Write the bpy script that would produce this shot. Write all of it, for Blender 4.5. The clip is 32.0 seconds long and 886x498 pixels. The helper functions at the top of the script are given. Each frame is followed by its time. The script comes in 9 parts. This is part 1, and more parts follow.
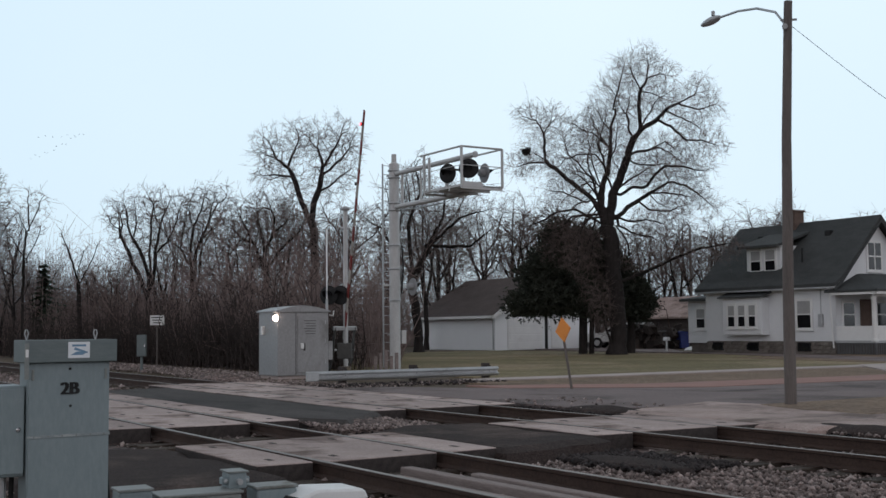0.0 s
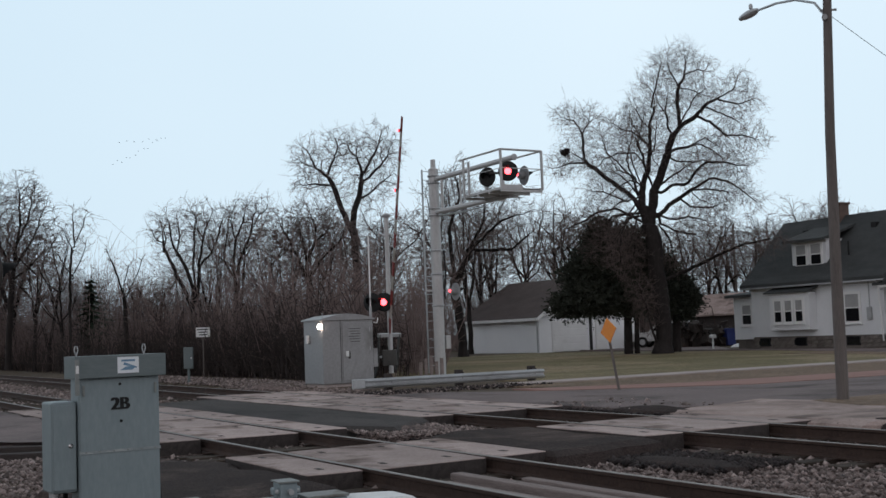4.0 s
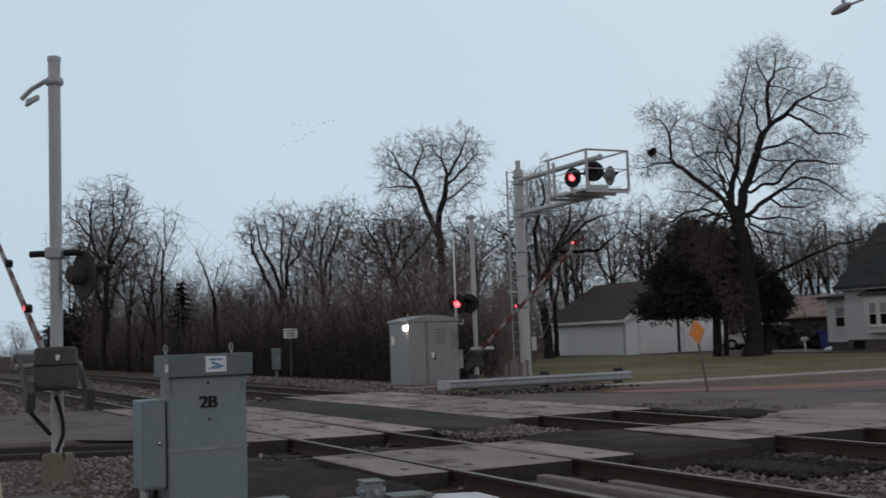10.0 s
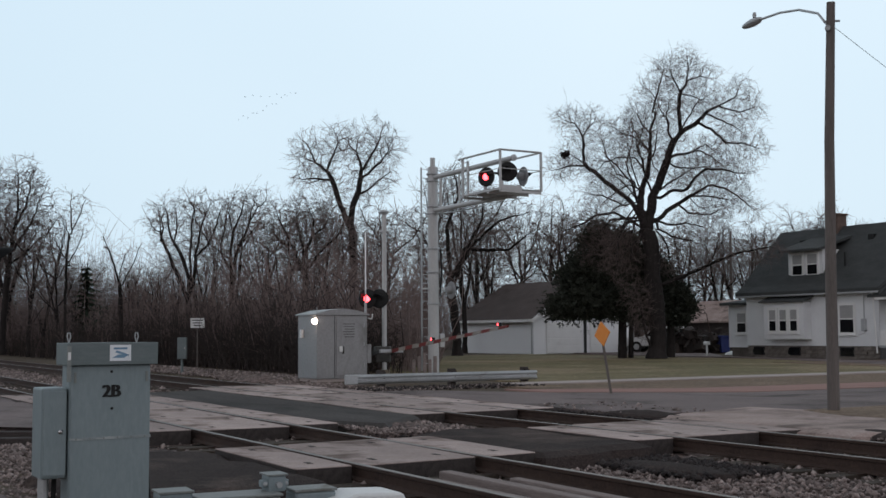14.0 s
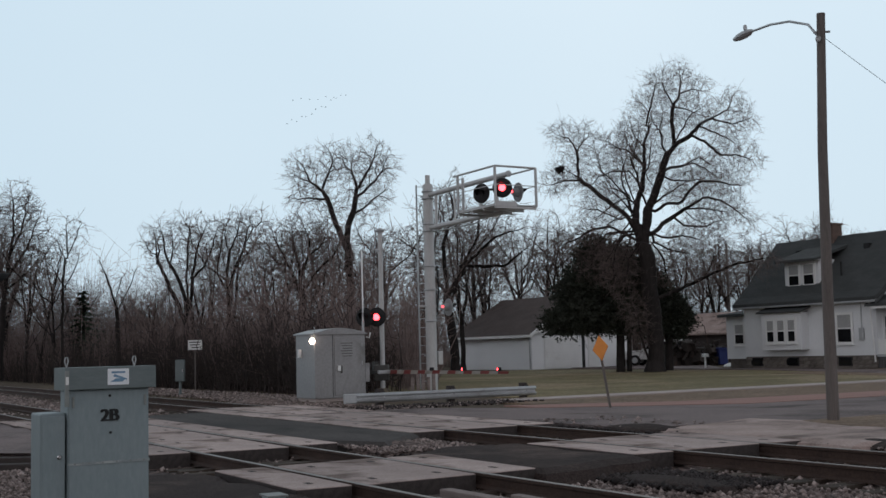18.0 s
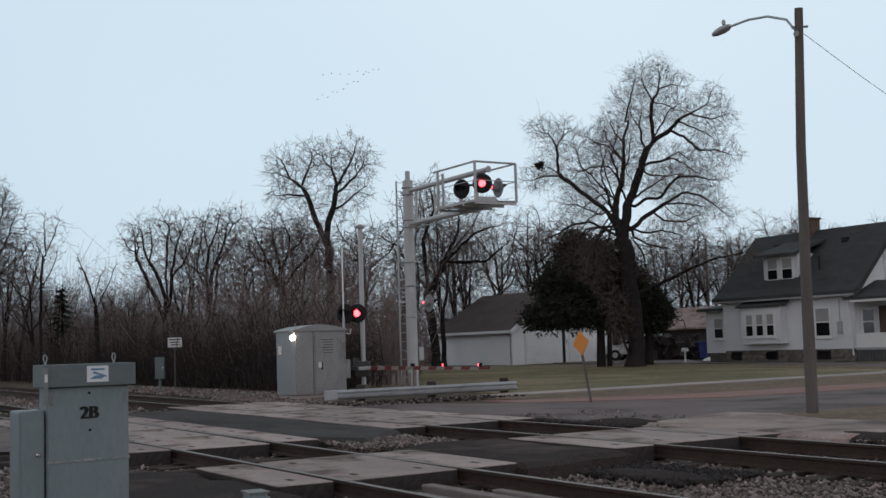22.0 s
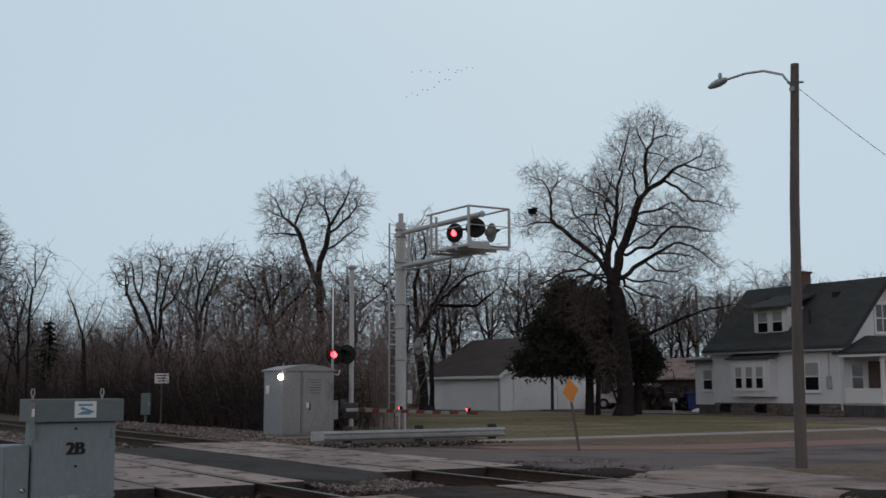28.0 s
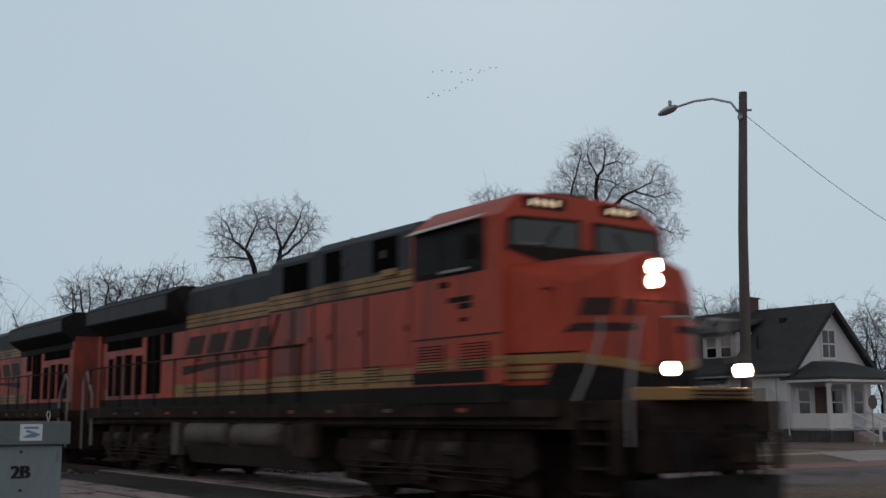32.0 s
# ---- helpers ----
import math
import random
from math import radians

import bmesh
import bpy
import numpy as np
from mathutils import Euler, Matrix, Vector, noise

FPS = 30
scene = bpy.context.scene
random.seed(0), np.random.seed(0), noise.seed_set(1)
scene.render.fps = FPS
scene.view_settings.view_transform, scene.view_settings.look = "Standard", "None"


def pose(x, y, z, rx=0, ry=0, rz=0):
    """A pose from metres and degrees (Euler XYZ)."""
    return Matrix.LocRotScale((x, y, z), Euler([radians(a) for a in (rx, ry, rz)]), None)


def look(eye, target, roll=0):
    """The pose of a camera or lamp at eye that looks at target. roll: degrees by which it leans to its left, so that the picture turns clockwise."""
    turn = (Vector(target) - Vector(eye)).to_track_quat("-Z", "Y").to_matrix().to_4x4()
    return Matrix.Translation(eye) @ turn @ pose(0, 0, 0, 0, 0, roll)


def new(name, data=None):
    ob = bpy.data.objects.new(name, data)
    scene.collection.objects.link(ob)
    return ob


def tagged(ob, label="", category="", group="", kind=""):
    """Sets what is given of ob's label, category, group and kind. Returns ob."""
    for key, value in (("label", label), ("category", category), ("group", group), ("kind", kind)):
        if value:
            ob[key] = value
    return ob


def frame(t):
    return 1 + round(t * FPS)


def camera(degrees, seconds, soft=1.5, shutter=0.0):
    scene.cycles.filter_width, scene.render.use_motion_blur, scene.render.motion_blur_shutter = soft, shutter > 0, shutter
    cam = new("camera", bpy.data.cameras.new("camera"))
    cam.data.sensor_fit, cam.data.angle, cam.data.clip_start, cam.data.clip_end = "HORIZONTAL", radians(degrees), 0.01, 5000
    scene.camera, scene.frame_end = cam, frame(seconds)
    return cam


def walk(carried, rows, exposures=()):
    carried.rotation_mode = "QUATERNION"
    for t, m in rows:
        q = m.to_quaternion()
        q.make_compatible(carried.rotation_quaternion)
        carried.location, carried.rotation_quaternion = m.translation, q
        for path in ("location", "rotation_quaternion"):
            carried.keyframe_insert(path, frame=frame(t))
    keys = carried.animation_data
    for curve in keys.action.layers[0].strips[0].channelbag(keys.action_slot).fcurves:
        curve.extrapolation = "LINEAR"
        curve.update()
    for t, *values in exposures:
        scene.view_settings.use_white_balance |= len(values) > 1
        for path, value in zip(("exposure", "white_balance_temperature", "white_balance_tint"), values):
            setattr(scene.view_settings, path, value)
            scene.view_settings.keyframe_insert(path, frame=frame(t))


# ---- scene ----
cam = camera(41.67, 32.0, soft=1.5, shutter=0.36)
EYE = 1.34
PATH = [
    (0, 0.017, -0.035, -0.002, 93.99, 0.55, 0.02),
    (0.5, 0.014, -0.029, 0.001, 94.19, 0.74, -0.02),
    (1, 0.017, -0.038, 0.003, 94.24, 1.04, 0.22),
    (1.5, 0.014, -0.035, 0.002, 94.20, 1.08, 0.49),
    (2, 0.008, -0.020, -0.002, 94.11, 1.25, 1.04),
    (2.5, 0.008, -0.015, -0.001, 93.86, 1.23, 1.11),
    (4.5, -0.007, 0.013, 0.006, 94.40, 2.44, 2.49),
    (5, 0.004, 0.022, 0.005, 94.49, 2.38, 3.19),
    (5.5, 0.017, 0.037, 0.003, 94.71, 3.11, 3.89),
    (6, -0.010, 0.020, 0.006, 95.03, 2.30, 3.44),
    (6.5, -0.039, -0.018, 0.001, 94.57, 2.64, 3.96),
    (7, -0.014, 0.030, 0.003, 96.34, 0.83, 5.89),
    (7.5, -0.005, 0.023, 0.001, 95.65, 1.18, 4.66),
    (8, -0.001, 0.088, -0.003, 96.14, 2.42, 6.32),
    (8.5, 0.031, 0.140, -0.007, 96.64, 4.14, 8.06),
    (9, 0.056, 0.137, -0.015, 95.24, 5.17, 9.39),
    (9.5, 0.027, 0.133, -0.009, 95.42, 3.88, 9.03),
    (10, -0.005, 0.056, -0.008, 94.50, 2.04, 6.36),
    (10.5, -0.012, 0.021, -0.004, 93.92, 0.93, 4.42),
    (11, -0.002, 0.008, -0.002, 93.36, 0.97, 4.77),
    (11.5, -0.007, 0.007, -0.003, 93.49, 1.36, 4.56),
    (12, -0.005, 0.012, -0.004, 93.50, 1.25, 3.64),
    (12.5, -0.009, 0.023, -0.002, 93.60, 0.95, 3.69),
    (13, -0.003, 0.004, -0.000, 93.58, 1.01, 3.52),
    (13.5, 0.003, -0.000, -0.003, 93.50, 0.68, 2.60),
    (14, 0.011, -0.015, 0.003, 94.17, 0.37, 1.90),
    (14.5, 0.009, -0.017, 0.000, 94.49, 0.59, 1.61),
    (16.5, -0.002, -0.007, -0.002, 95.14, 1.32, 1.63),
    (17, 0.009, -0.022, 0.000, 95.02, 1.43, 1.94),
    (17.5, 0.007, -0.017, 0.003, 95.04, 1.45, 2.06),
    (18, 0.014, -0.024, 0.005, 95.01, 1.47, 1.81),
    (18.5, 0.010, -0.015, 0.002, 94.88, 1.24, 1.61),
    (19, 0.007, -0.013, -0.001, 94.86, 1.26, 1.60),
    (19.5, 0.003, -0.012, -0.002, 94.92, 1.34, 1.57),
    (20, 0.004, -0.018, 0.001, 94.95, 1.35, 1.56),
    (20.5, 0.003, -0.014, 0.003, 94.97, 1.23, 1.65),
    (21, 0.008, -0.013, 0.002, 95.02, 1.21, 1.42),
    (21.5, 0.004, -0.002, 0.001, 94.93, 1.58, 1.00),
    (22, 0.009, -0.012, -0.002, 94.79, 1.81, 0.86),
    (22.5, 0.007, -0.024, -0.003, 94.73, 1.55, 0.98),
    (23, -0.005, -0.005, -0.005, 94.86, 1.20, 1.42),
    (23.5, 0.011, -0.028, -0.001, 95.13, 1.13, 2.03),
    (24, 0.009, -0.023, 0.001, 95.24, 1.14, 2.23),
    (24.5, 0.009, -0.026, 0.007, 95.68, 1.09, 2.37),
    (25, 0.008, -0.021, 0.008, 96.00, 0.94, 2.41),
    (25.5, -0.003, -0.002, 0.008, 96.59, 0.92, 2.09),
    (27.5, -0.008, -0.002, 0.008, 96.89, 0.82, 1.21),
    (28, -0.018, 0.009, 0.010, 96.90, 0.20, 0.26),
    (28.5, -0.029, 0.009, 0.009, 96.99, 0.19, -0.94),
    (29, -0.013, 0.025, 0.020, 97.38, 0.92, -1.43),
    (29.5, -0.036, 0.027, 0.005, 97.90, 1.11, -1.64),
    (30, -0.040, 0.028, 0.025, 98.10, 1.16, -1.84),
    (30.5, -0.039, 0.016, 0.013, 98.08, 1.18, -2.17),
    (31, -0.027, 0.046, 0.011, 98.16, 1.06, -2.17),
    (31.5, -0.025, 0.036, 0.013, 98.19, 0.68, -2.05),
    (32, -0.025, 0.009, -0.010, 98.13, 0.22, -2.13),
]
STOPS = [(0, 0.26), (2, 0.24), (5, 0.12), (7, -0.08), (9, -0.2), (10, -0.15), (10.5, 0.03), (11.5, 0.19), (13, 0.22), (14.5, 0.16), (17, 0.08), (23, 0.03), (25, -0.06), (28, -0.22), (31, -0.35), (32, -0.38)]
EXPOSURES = [(t, stops, 6500, 13) for t, stops in STOPS]
walk(cam, [(t, pose(px, py, EYE + pz, rx, ry, rz)) for t, px, py, pz, rx, ry, rz in PATH], EXPOSURES)

# ---- world and light: an overcast winter dusk ----
world = bpy.data.worlds.new("overcast_sky")
scene.world = world
world.use_nodes = True
wt = world.node_tree
wt.nodes.clear()
w_out = wt.nodes.new("ShaderNodeOutputWorld")
w_bg = wt.nodes.new("ShaderNodeBackground")
w_sky = wt.nodes.new("ShaderNodeTexSky")
w_sky.sky_type, w_sky.sun_disc = "NISHITA", False
w_sky.sun_elevation, w_sky.sun_rotation = radians(35), radians(8)
w_sky.air_density, w_sky.dust_density, w_sky.ozone_density = 1.0, 3.0, 1.5
w_mix = wt.nodes.new("ShaderNodeMix")
w_mix.data_type = "RGBA"
w_mix.inputs["Factor"].default_value = 0.96
w_noise = wt.nodes.new("ShaderNodeTexNoise")
w_noise.inputs["Scale"].default_value = 1.6
w_noise.inputs["Detail"].default_value = 3.0
w_ramp = wt.nodes.new("ShaderNodeValToRGB")
w_ramp.color_ramp.elements[0].position, w_ramp.color_ramp.elements[1].position = 0.3, 0.75
w_ramp.color_ramp.elements[0].color = (5.45, 7.1, 8.1, 1)
w_ramp.color_ramp.elements[1].color = (6.05, 7.6, 8.5, 1)
w_co = wt.nodes.new("ShaderNodeTexCoord")
wt.links.new(w_co.outputs["Generated"], w_noise.inputs["Vector"])
wt.links.new(w_noise.outputs["Fac"], w_ramp.inputs["Fac"])
wt.links.new(w_sky.outputs["Color"], w_mix.inputs["A"])
wt.links.new(w_ramp.outputs["Color"], w_mix.inputs["B"])
# the cloud darkens smoothly towards the zenith, as at dusk; warmer light is added from behind the viewer
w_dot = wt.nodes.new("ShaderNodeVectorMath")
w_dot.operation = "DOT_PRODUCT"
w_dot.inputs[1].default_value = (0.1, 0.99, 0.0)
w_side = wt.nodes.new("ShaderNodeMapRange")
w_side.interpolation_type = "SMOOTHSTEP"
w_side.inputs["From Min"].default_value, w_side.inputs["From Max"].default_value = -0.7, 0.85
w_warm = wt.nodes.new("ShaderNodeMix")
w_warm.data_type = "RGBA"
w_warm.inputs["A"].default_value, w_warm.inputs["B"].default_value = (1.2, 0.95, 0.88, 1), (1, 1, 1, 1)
w_xyz = wt.nodes.new("ShaderNodeSeparateXYZ")
w_fall = wt.nodes.new("ShaderNodeMapRange")
w_fall.interpolation_type = "SMOOTHSTEP"
w_fall.inputs["From Min"].default_value, w_fall.inputs["From Max"].default_value = 0.3, 0.95
w_fall.inputs["To Min"].default_value, w_fall.inputs["To Max"].default_value = 1.0, 0.34
w_tint = wt.nodes.new("ShaderNodeVectorMath")
w_tint.operation = "MULTIPLY"
w_mul = wt.nodes.new("ShaderNodeVectorMath")
w_mul.operation = "SCALE"
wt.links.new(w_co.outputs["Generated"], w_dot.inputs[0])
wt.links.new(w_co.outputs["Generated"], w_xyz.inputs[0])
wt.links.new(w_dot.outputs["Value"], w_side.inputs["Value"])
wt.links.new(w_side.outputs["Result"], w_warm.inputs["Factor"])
wt.links.new(w_xyz.outputs["Z"], w_fall.inputs["Value"])
wt.links.new(w_mix.outputs["Result"], w_tint.inputs[0])
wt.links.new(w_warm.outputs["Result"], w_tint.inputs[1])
wt.links.new(w_tint.outputs["Vector"], w_mul.inputs[0])
wt.links.new(w_fall.outputs["Result"], w_mul.inputs["Scale"])
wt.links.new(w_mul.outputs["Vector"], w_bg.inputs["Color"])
wt.links.new(w_bg.outputs["Background"], w_out.inputs["Surface"])
w_bg.inputs["Strength"].default_value = 0.1

sun_data = bpy.data.lights.new("sun", "SUN")
sun_data.energy, sun_data.angle, sun_data.color = 0.12, radians(40), (1.0, 0.97, 0.93)
sun = new("sun", sun_data)
sun.matrix_basis = look((8, 60, 40), (0, 0, 0))


# ---- materials ----
def node(nt, kind, **values):
    made = nt.nodes.new(kind)
    for key, value in values.items():
        made.inputs[key.replace("_", " ")].default_value = value
    return made


def surface(name, base, other, rough=0.8, metal=0.0, fine=30.0, coarse=1.5, bump=0.2, streak=(1, 1, 1), stain=None, stain_at=0.62,
            per_object=0.0, per_island=0.0, spec=0.2, cells=0.0, uneven=0.5):
    """Base colour mottled towards another at two scales, with stains and relief; sizes in features per metre."""
    m = bpy.data.materials.new(name)
    m.use_nodes = True
    nt = m.node_tree
    p = nt.nodes["Principled BSDF"]
    co = nt.nodes.new("ShaderNodeTexCoord")
    mp = nt.nodes.new("ShaderNodeMapping")
    mp.inputs["Scale"].default_value = streak
    nt.links.new(co.outputs["Object"], mp.inputs["Vector"])
    n1 = node(nt, "ShaderNodeTexNoise", Scale=coarse, Detail=6.0, Roughness=0.6)
    n2 = node(nt, "ShaderNodeTexNoise", Scale=fine, Detail=4.0, Roughness=0.7)
    for n_ in (n1, n2):
        nt.links.new(mp.outputs["Vector"], n_.inputs["Vector"])
    add = nt.nodes.new("ShaderNodeMath")
    add.operation = "MULTIPLY_ADD"
    add.inputs[1].default_value = 0.5
    half = nt.nodes.new("ShaderNodeMath")
    half.operation = "MULTIPLY"
    half.inputs[1].default_value = 0.5
    nt.links.new(n2.outputs["Fac"], half.inputs[0])
    nt.links.new(n1.outputs["Fac"], add.inputs[0])
    nt.links.new(half.outputs[0], add.inputs[2])
    ramp = nt.nodes.new("ShaderNodeValToRGB")
    ramp.color_ramp.elements[0].position, ramp.color_ramp.elements[1].position = 0.36, 0.64
    ramp.color_ramp.elements[0].color, ramp.color_ramp.elements[1].color = (*base, 1), (*other, 1)
    nt.links.new(add.outputs[0], ramp.inputs["Fac"])
    colour = ramp.outputs["Color"]
    if stain:
        n3 = node(nt, "ShaderNodeTexNoise", Scale=coarse * 0.6, Detail=8.0, Roughness=0.65, Distortion=0.6)
        nt.links.new(mp.outputs["Vector"], n3.inputs["Vector"])
        sr = nt.nodes.new("ShaderNodeValToRGB")
        sr.color_ramp.elements[0].position, sr.color_ramp.elements[1].position = stain_at - 0.06, stain_at + 0.08
        nt.links.new(n3.outputs["Fac"], sr.inputs["Fac"])
        mx = nt.nodes.new("ShaderNodeMix")
        mx.data_type = "RGBA"
        nt.links.new(sr.outputs["Color"], mx.inputs["Factor"])
        nt.links.new(colour, mx.inputs["A"])
        mx.inputs["B"].default_value = (*stain, 1)
        colour = mx.outputs["Result"]
    if cells:
        # single stones or aggregate, each of its own brightness
        vo = node(nt, "ShaderNodeTexVoronoi", Scale=cells, Randomness=1.0)
        nt.links.new(mp.outputs["Vector"], vo.inputs["Vector"])
        cx = nt.nodes.new("ShaderNodeSeparateColor")
        nt.links.new(vo.outputs["Color"], cx.inputs["Color"])
        cm = nt.nodes.new("ShaderNodeMapRange")
        cm.inputs["To Min"].default_value, cm.inputs["To Max"].default_value = 1 - uneven, 1 + uneven
        nt.links.new(cx.outputs["Red"], cm.inputs["Value"])
        ch = nt.nodes.new("ShaderNodeHueSaturation")
        nt.links.new(cm.outputs["Result"], ch.inputs["Value"])
        nt.links.new(colour, ch.inputs["Color"])
        colour = ch.outputs["Color"]
    if per_object or per_island:
        if per_object:
            source = nt.nodes.new("ShaderNodeObjectInfo").outputs["Random"]
        else:
            source = nt.nodes.new("ShaderNodeNewGeometry").outputs["Random Per Island"]
        amount = per_object or per_island
        mr = nt.nodes.new("ShaderNodeMapRange")
        mr.inputs["To Min"].default_value, mr.inputs["To Max"].default_value = 1 - amount, 1 + amount
        nt.links.new(source, mr.inputs["Value"])
        hs = nt.nodes.new("ShaderNodeHueSaturation")
        nt.links.new(mr.outputs["Result"], hs.inputs["Value"])
        nt.links.new(colour, hs.inputs["Color"])
        colour = hs.outputs["Color"]
    nt.links.new(colour, p.inputs["Base Color"])
    p.inputs["Metallic"].default_value = metal
    p.inputs["Specular IOR Level"].default_value = spec
    rr = nt.nodes.new("ShaderNodeMapRange")
    rr.inputs["To Min"].default_value, rr.inputs["To Max"].default_value = max(rough - 0.12, 0.03), min(rough + 0.12, 1)
    nt.links.new(n1.outputs["Fac"], rr.inputs["Value"])
    nt.links.new(rr.outputs["Result"], p.inputs["Roughness"])
    if bump:
        bp = nt.nodes.new("ShaderNodeBump")
        bp.inputs["Strength"].default_value, bp.inputs["Distance"].default_value = bump, (0.4 / cells) if cells else 0.5 / fine
        nt.links.new(vo.outputs["Distance"] if cells else n2.outputs["Fac"], bp.inputs["Height"])
        if cells:
            bp.invert = True
        nt.links.new(bp.outputs["Normal"], p.inputs["Normal"])
    return m


def glow(name, colour, power, base=(0.1, 0.1, 0.1)):
    m = bpy.data.materials.new(name)
    m.use_nodes = True
    p = m.node_tree.nodes["Principled BSDF"]
    p.inputs["Base Color"].default_value = (*base, 1)
    p.inputs["Emission Color"].default_value = (*colour, 1)
    p.inputs["Emission Strength"].default_value = power
    p.inputs["Roughness"].default_value = 0.25
    return m


def clear(name, tint, rough=0.04, shine=0.9):
    """Window glass over a dark room: a dark glossy coat."""
    m = bpy.data.materials.new(name)
    m.use_nodes = True
    p = m.node_tree.nodes["Principled BSDF"]
    p.inputs["Base Color"].default_value = (*tint, 1)
    p.inputs["Roughness"].default_value = rough
    p.inputs["IOR"].default_value = 1.5
    p.inputs["Coat Weight"].default_value = shine
    p.inputs["Coat Roughness"].default_value = rough
    return m


ASPHALT = surface("asphalt", (0.02544, 0.0188, 0.0173), (0.06148, 0.047, 0.04326), 0.92, fine=60, coarse=0.8, bump=0.7, stain=(0.106, 0.078, 0.06798), stain_at=0.58, cells=60, uneven=0.35, spec=0.08)
ROAD_ASPHALT = surface("worn_asphalt", (0.1431, 0.112, 0.1071), (0.2279, 0.182, 0.1741), 0.92, fine=50, coarse=0.6, bump=0.5, stain=(0.0901, 0.072, 0.06798), stain_at=0.56, cells=70, uneven=0.22)
ROAD_DARK = surface("dark_worn_asphalt", (0.048, 0.043, 0.041), (0.10, 0.091, 0.087), 0.85, fine=50, coarse=0.7, bump=0.4, streak=(0.35, 1.4, 1), stain=(0.035, 0.033, 0.033), stain_at=0.56, cells=70, uneven=0.2, spec=0.06)
CONCRETE = surface("panel_concrete", (0.2862, 0.224, 0.205), (0.4876, 0.392, 0.3626), 0.92, fine=26, coarse=1.3, bump=0.4, stain=(0.1378, 0.096, 0.08034), stain_at=0.55, per_object=0.2, cells=130, uneven=0.13)
WALK_CONCRETE = surface("walk_concrete", (0.3392, 0.285, 0.2626), (0.4664, 0.4, 0.376), 0.9, fine=30, coarse=0.8, bump=0.2, stain=(0.265, 0.215, 0.1905))
SANDY = surface("sandy_path", (0.2862, 0.215, 0.1916), (0.4664, 0.365, 0.3317), 0.95, fine=30, coarse=0.9, bump=0.5, stain=(0.1484, 0.112, 0.09785), stain_at=0.55, cells=120, uneven=0.22)
GRAVEL = surface("ballast_bed", (0.0742, 0.054, 0.04841), (0.212, 0.155, 0.1391), 0.95, fine=16, coarse=1.1, bump=1.0, stain=(0.0583, 0.048, 0.04532), stain_at=0.58, cells=20, uneven=0.7)
STONE_DARK = surface("tarry_stone", (0.02332, 0.02, 0.0206), (0.0583, 0.048, 0.04635), 0.9, fine=25, coarse=6, bump=0.3, per_island=0.5)
STONE = surface("ballast_stone", (0.1121, 0.08712, 0.07954), (0.3511, 0.2871, 0.2672), 0.9, fine=25, coarse=6, bump=0.3, per_island=0.6)
DIRT = surface("winter_ground", (0.07, 0.052, 0.038), (0.12, 0.09, 0.062), 0.95, fine=12, coarse=0.25, bump=0.8, stain=(0.09, 0.075, 0.055))
GRASS = surface("dormant_lawn", (0.115, 0.10, 0.048), (0.225, 0.185, 0.102), 0.95, fine=14, coarse=0.3, bump=0.8, stain=(0.26, 0.20, 0.122), stain_at=0.53, cells=9, uneven=0.28)
BROWN_GRASS = surface("brown_verge", (0.1378, 0.095, 0.06798), (0.2438, 0.175, 0.1236), 0.95, fine=16, coarse=0.6, bump=0.8, stain=(0.106, 0.085, 0.05665), cells=14, uneven=0.3)
RED_GUTTER = surface("red_brick_verge", (0.25, 0.14, 0.117), (0.35, 0.21, 0.18), 0.9, fine=25, coarse=0.8, bump=0.3, stain=(0.22, 0.17, 0.15))
RUST = surface("rusty_rail", (0.03604, 0.0235, 0.01957), (0.0795, 0.052, 0.04223), 0.8, metal=0.1, fine=30, coarse=3, bump=0.2)
RAIL_TOP = surface("worn_rail_head", (0.10, 0.083, 0.074), (0.22, 0.19, 0.175), 0.5, metal=0.7, fine=60, coarse=2, bump=0.03)
TIE = surface("creosoted_tie", (0.045, 0.036, 0.03), (0.10, 0.08, 0.065), 0.9, fine=14, coarse=1.5, bump=0.5, streak=(8, 1, 8), per_object=0.25)
TIMBER = surface("grey_timber", (0.1908, 0.155, 0.1442), (0.3286, 0.275, 0.2575), 0.9, fine=14, coarse=1.5, bump=0.4, streak=(1, 10, 10))
DARK_TIMBER = surface("dark_timber", (0.0371, 0.032, 0.0309), (0.0848, 0.072, 0.06798), 0.9, fine=14, coarse=1.5, bump=0.4, streak=(1, 10, 10))
GALV = surface("galvanised_steel", (0.36, 0.37, 0.375), (0.5, 0.51, 0.52), 0.5, metal=0.55, fine=22, coarse=2, bump=0.04, stain=(0.28, 0.27, 0.26), stain_at=0.66, spec=0.45)
ALU = surface("silver_paint", (0.42, 0.42, 0.42), (0.54, 0.54, 0.535), 0.55, metal=0.25, fine=30, coarse=2.5, bump=0.05, stain=(0.30, 0.28, 0.26), stain_at=0.66, streak=(1, 1, 0.3), spec=0.45)
CABINET = surface("bungalow_aluminium", (0.245, 0.243, 0.245), (0.335, 0.333, 0.335), 0.45, metal=0.55, fine=14, coarse=0.9, bump=0.03, stain=(0.20, 0.195, 0.19), stain_at=0.6, spec=0.45)
BLACK = surface("black_paint", (0.012, 0.012, 0.013), (0.03, 0.03, 0.03), 0.6, fine=30, coarse=3, bump=0.05)
BOX_GREEN = surface("grey_green_enamel", (0.185, 0.232, 0.245), (0.245, 0.295, 0.31), 0.5, fine=40, coarse=2.2, bump=0.05, streak=(1, 1, 0.3), stain=(0.14, 0.165, 0.17), stain_at=0.6, spec=0.4)
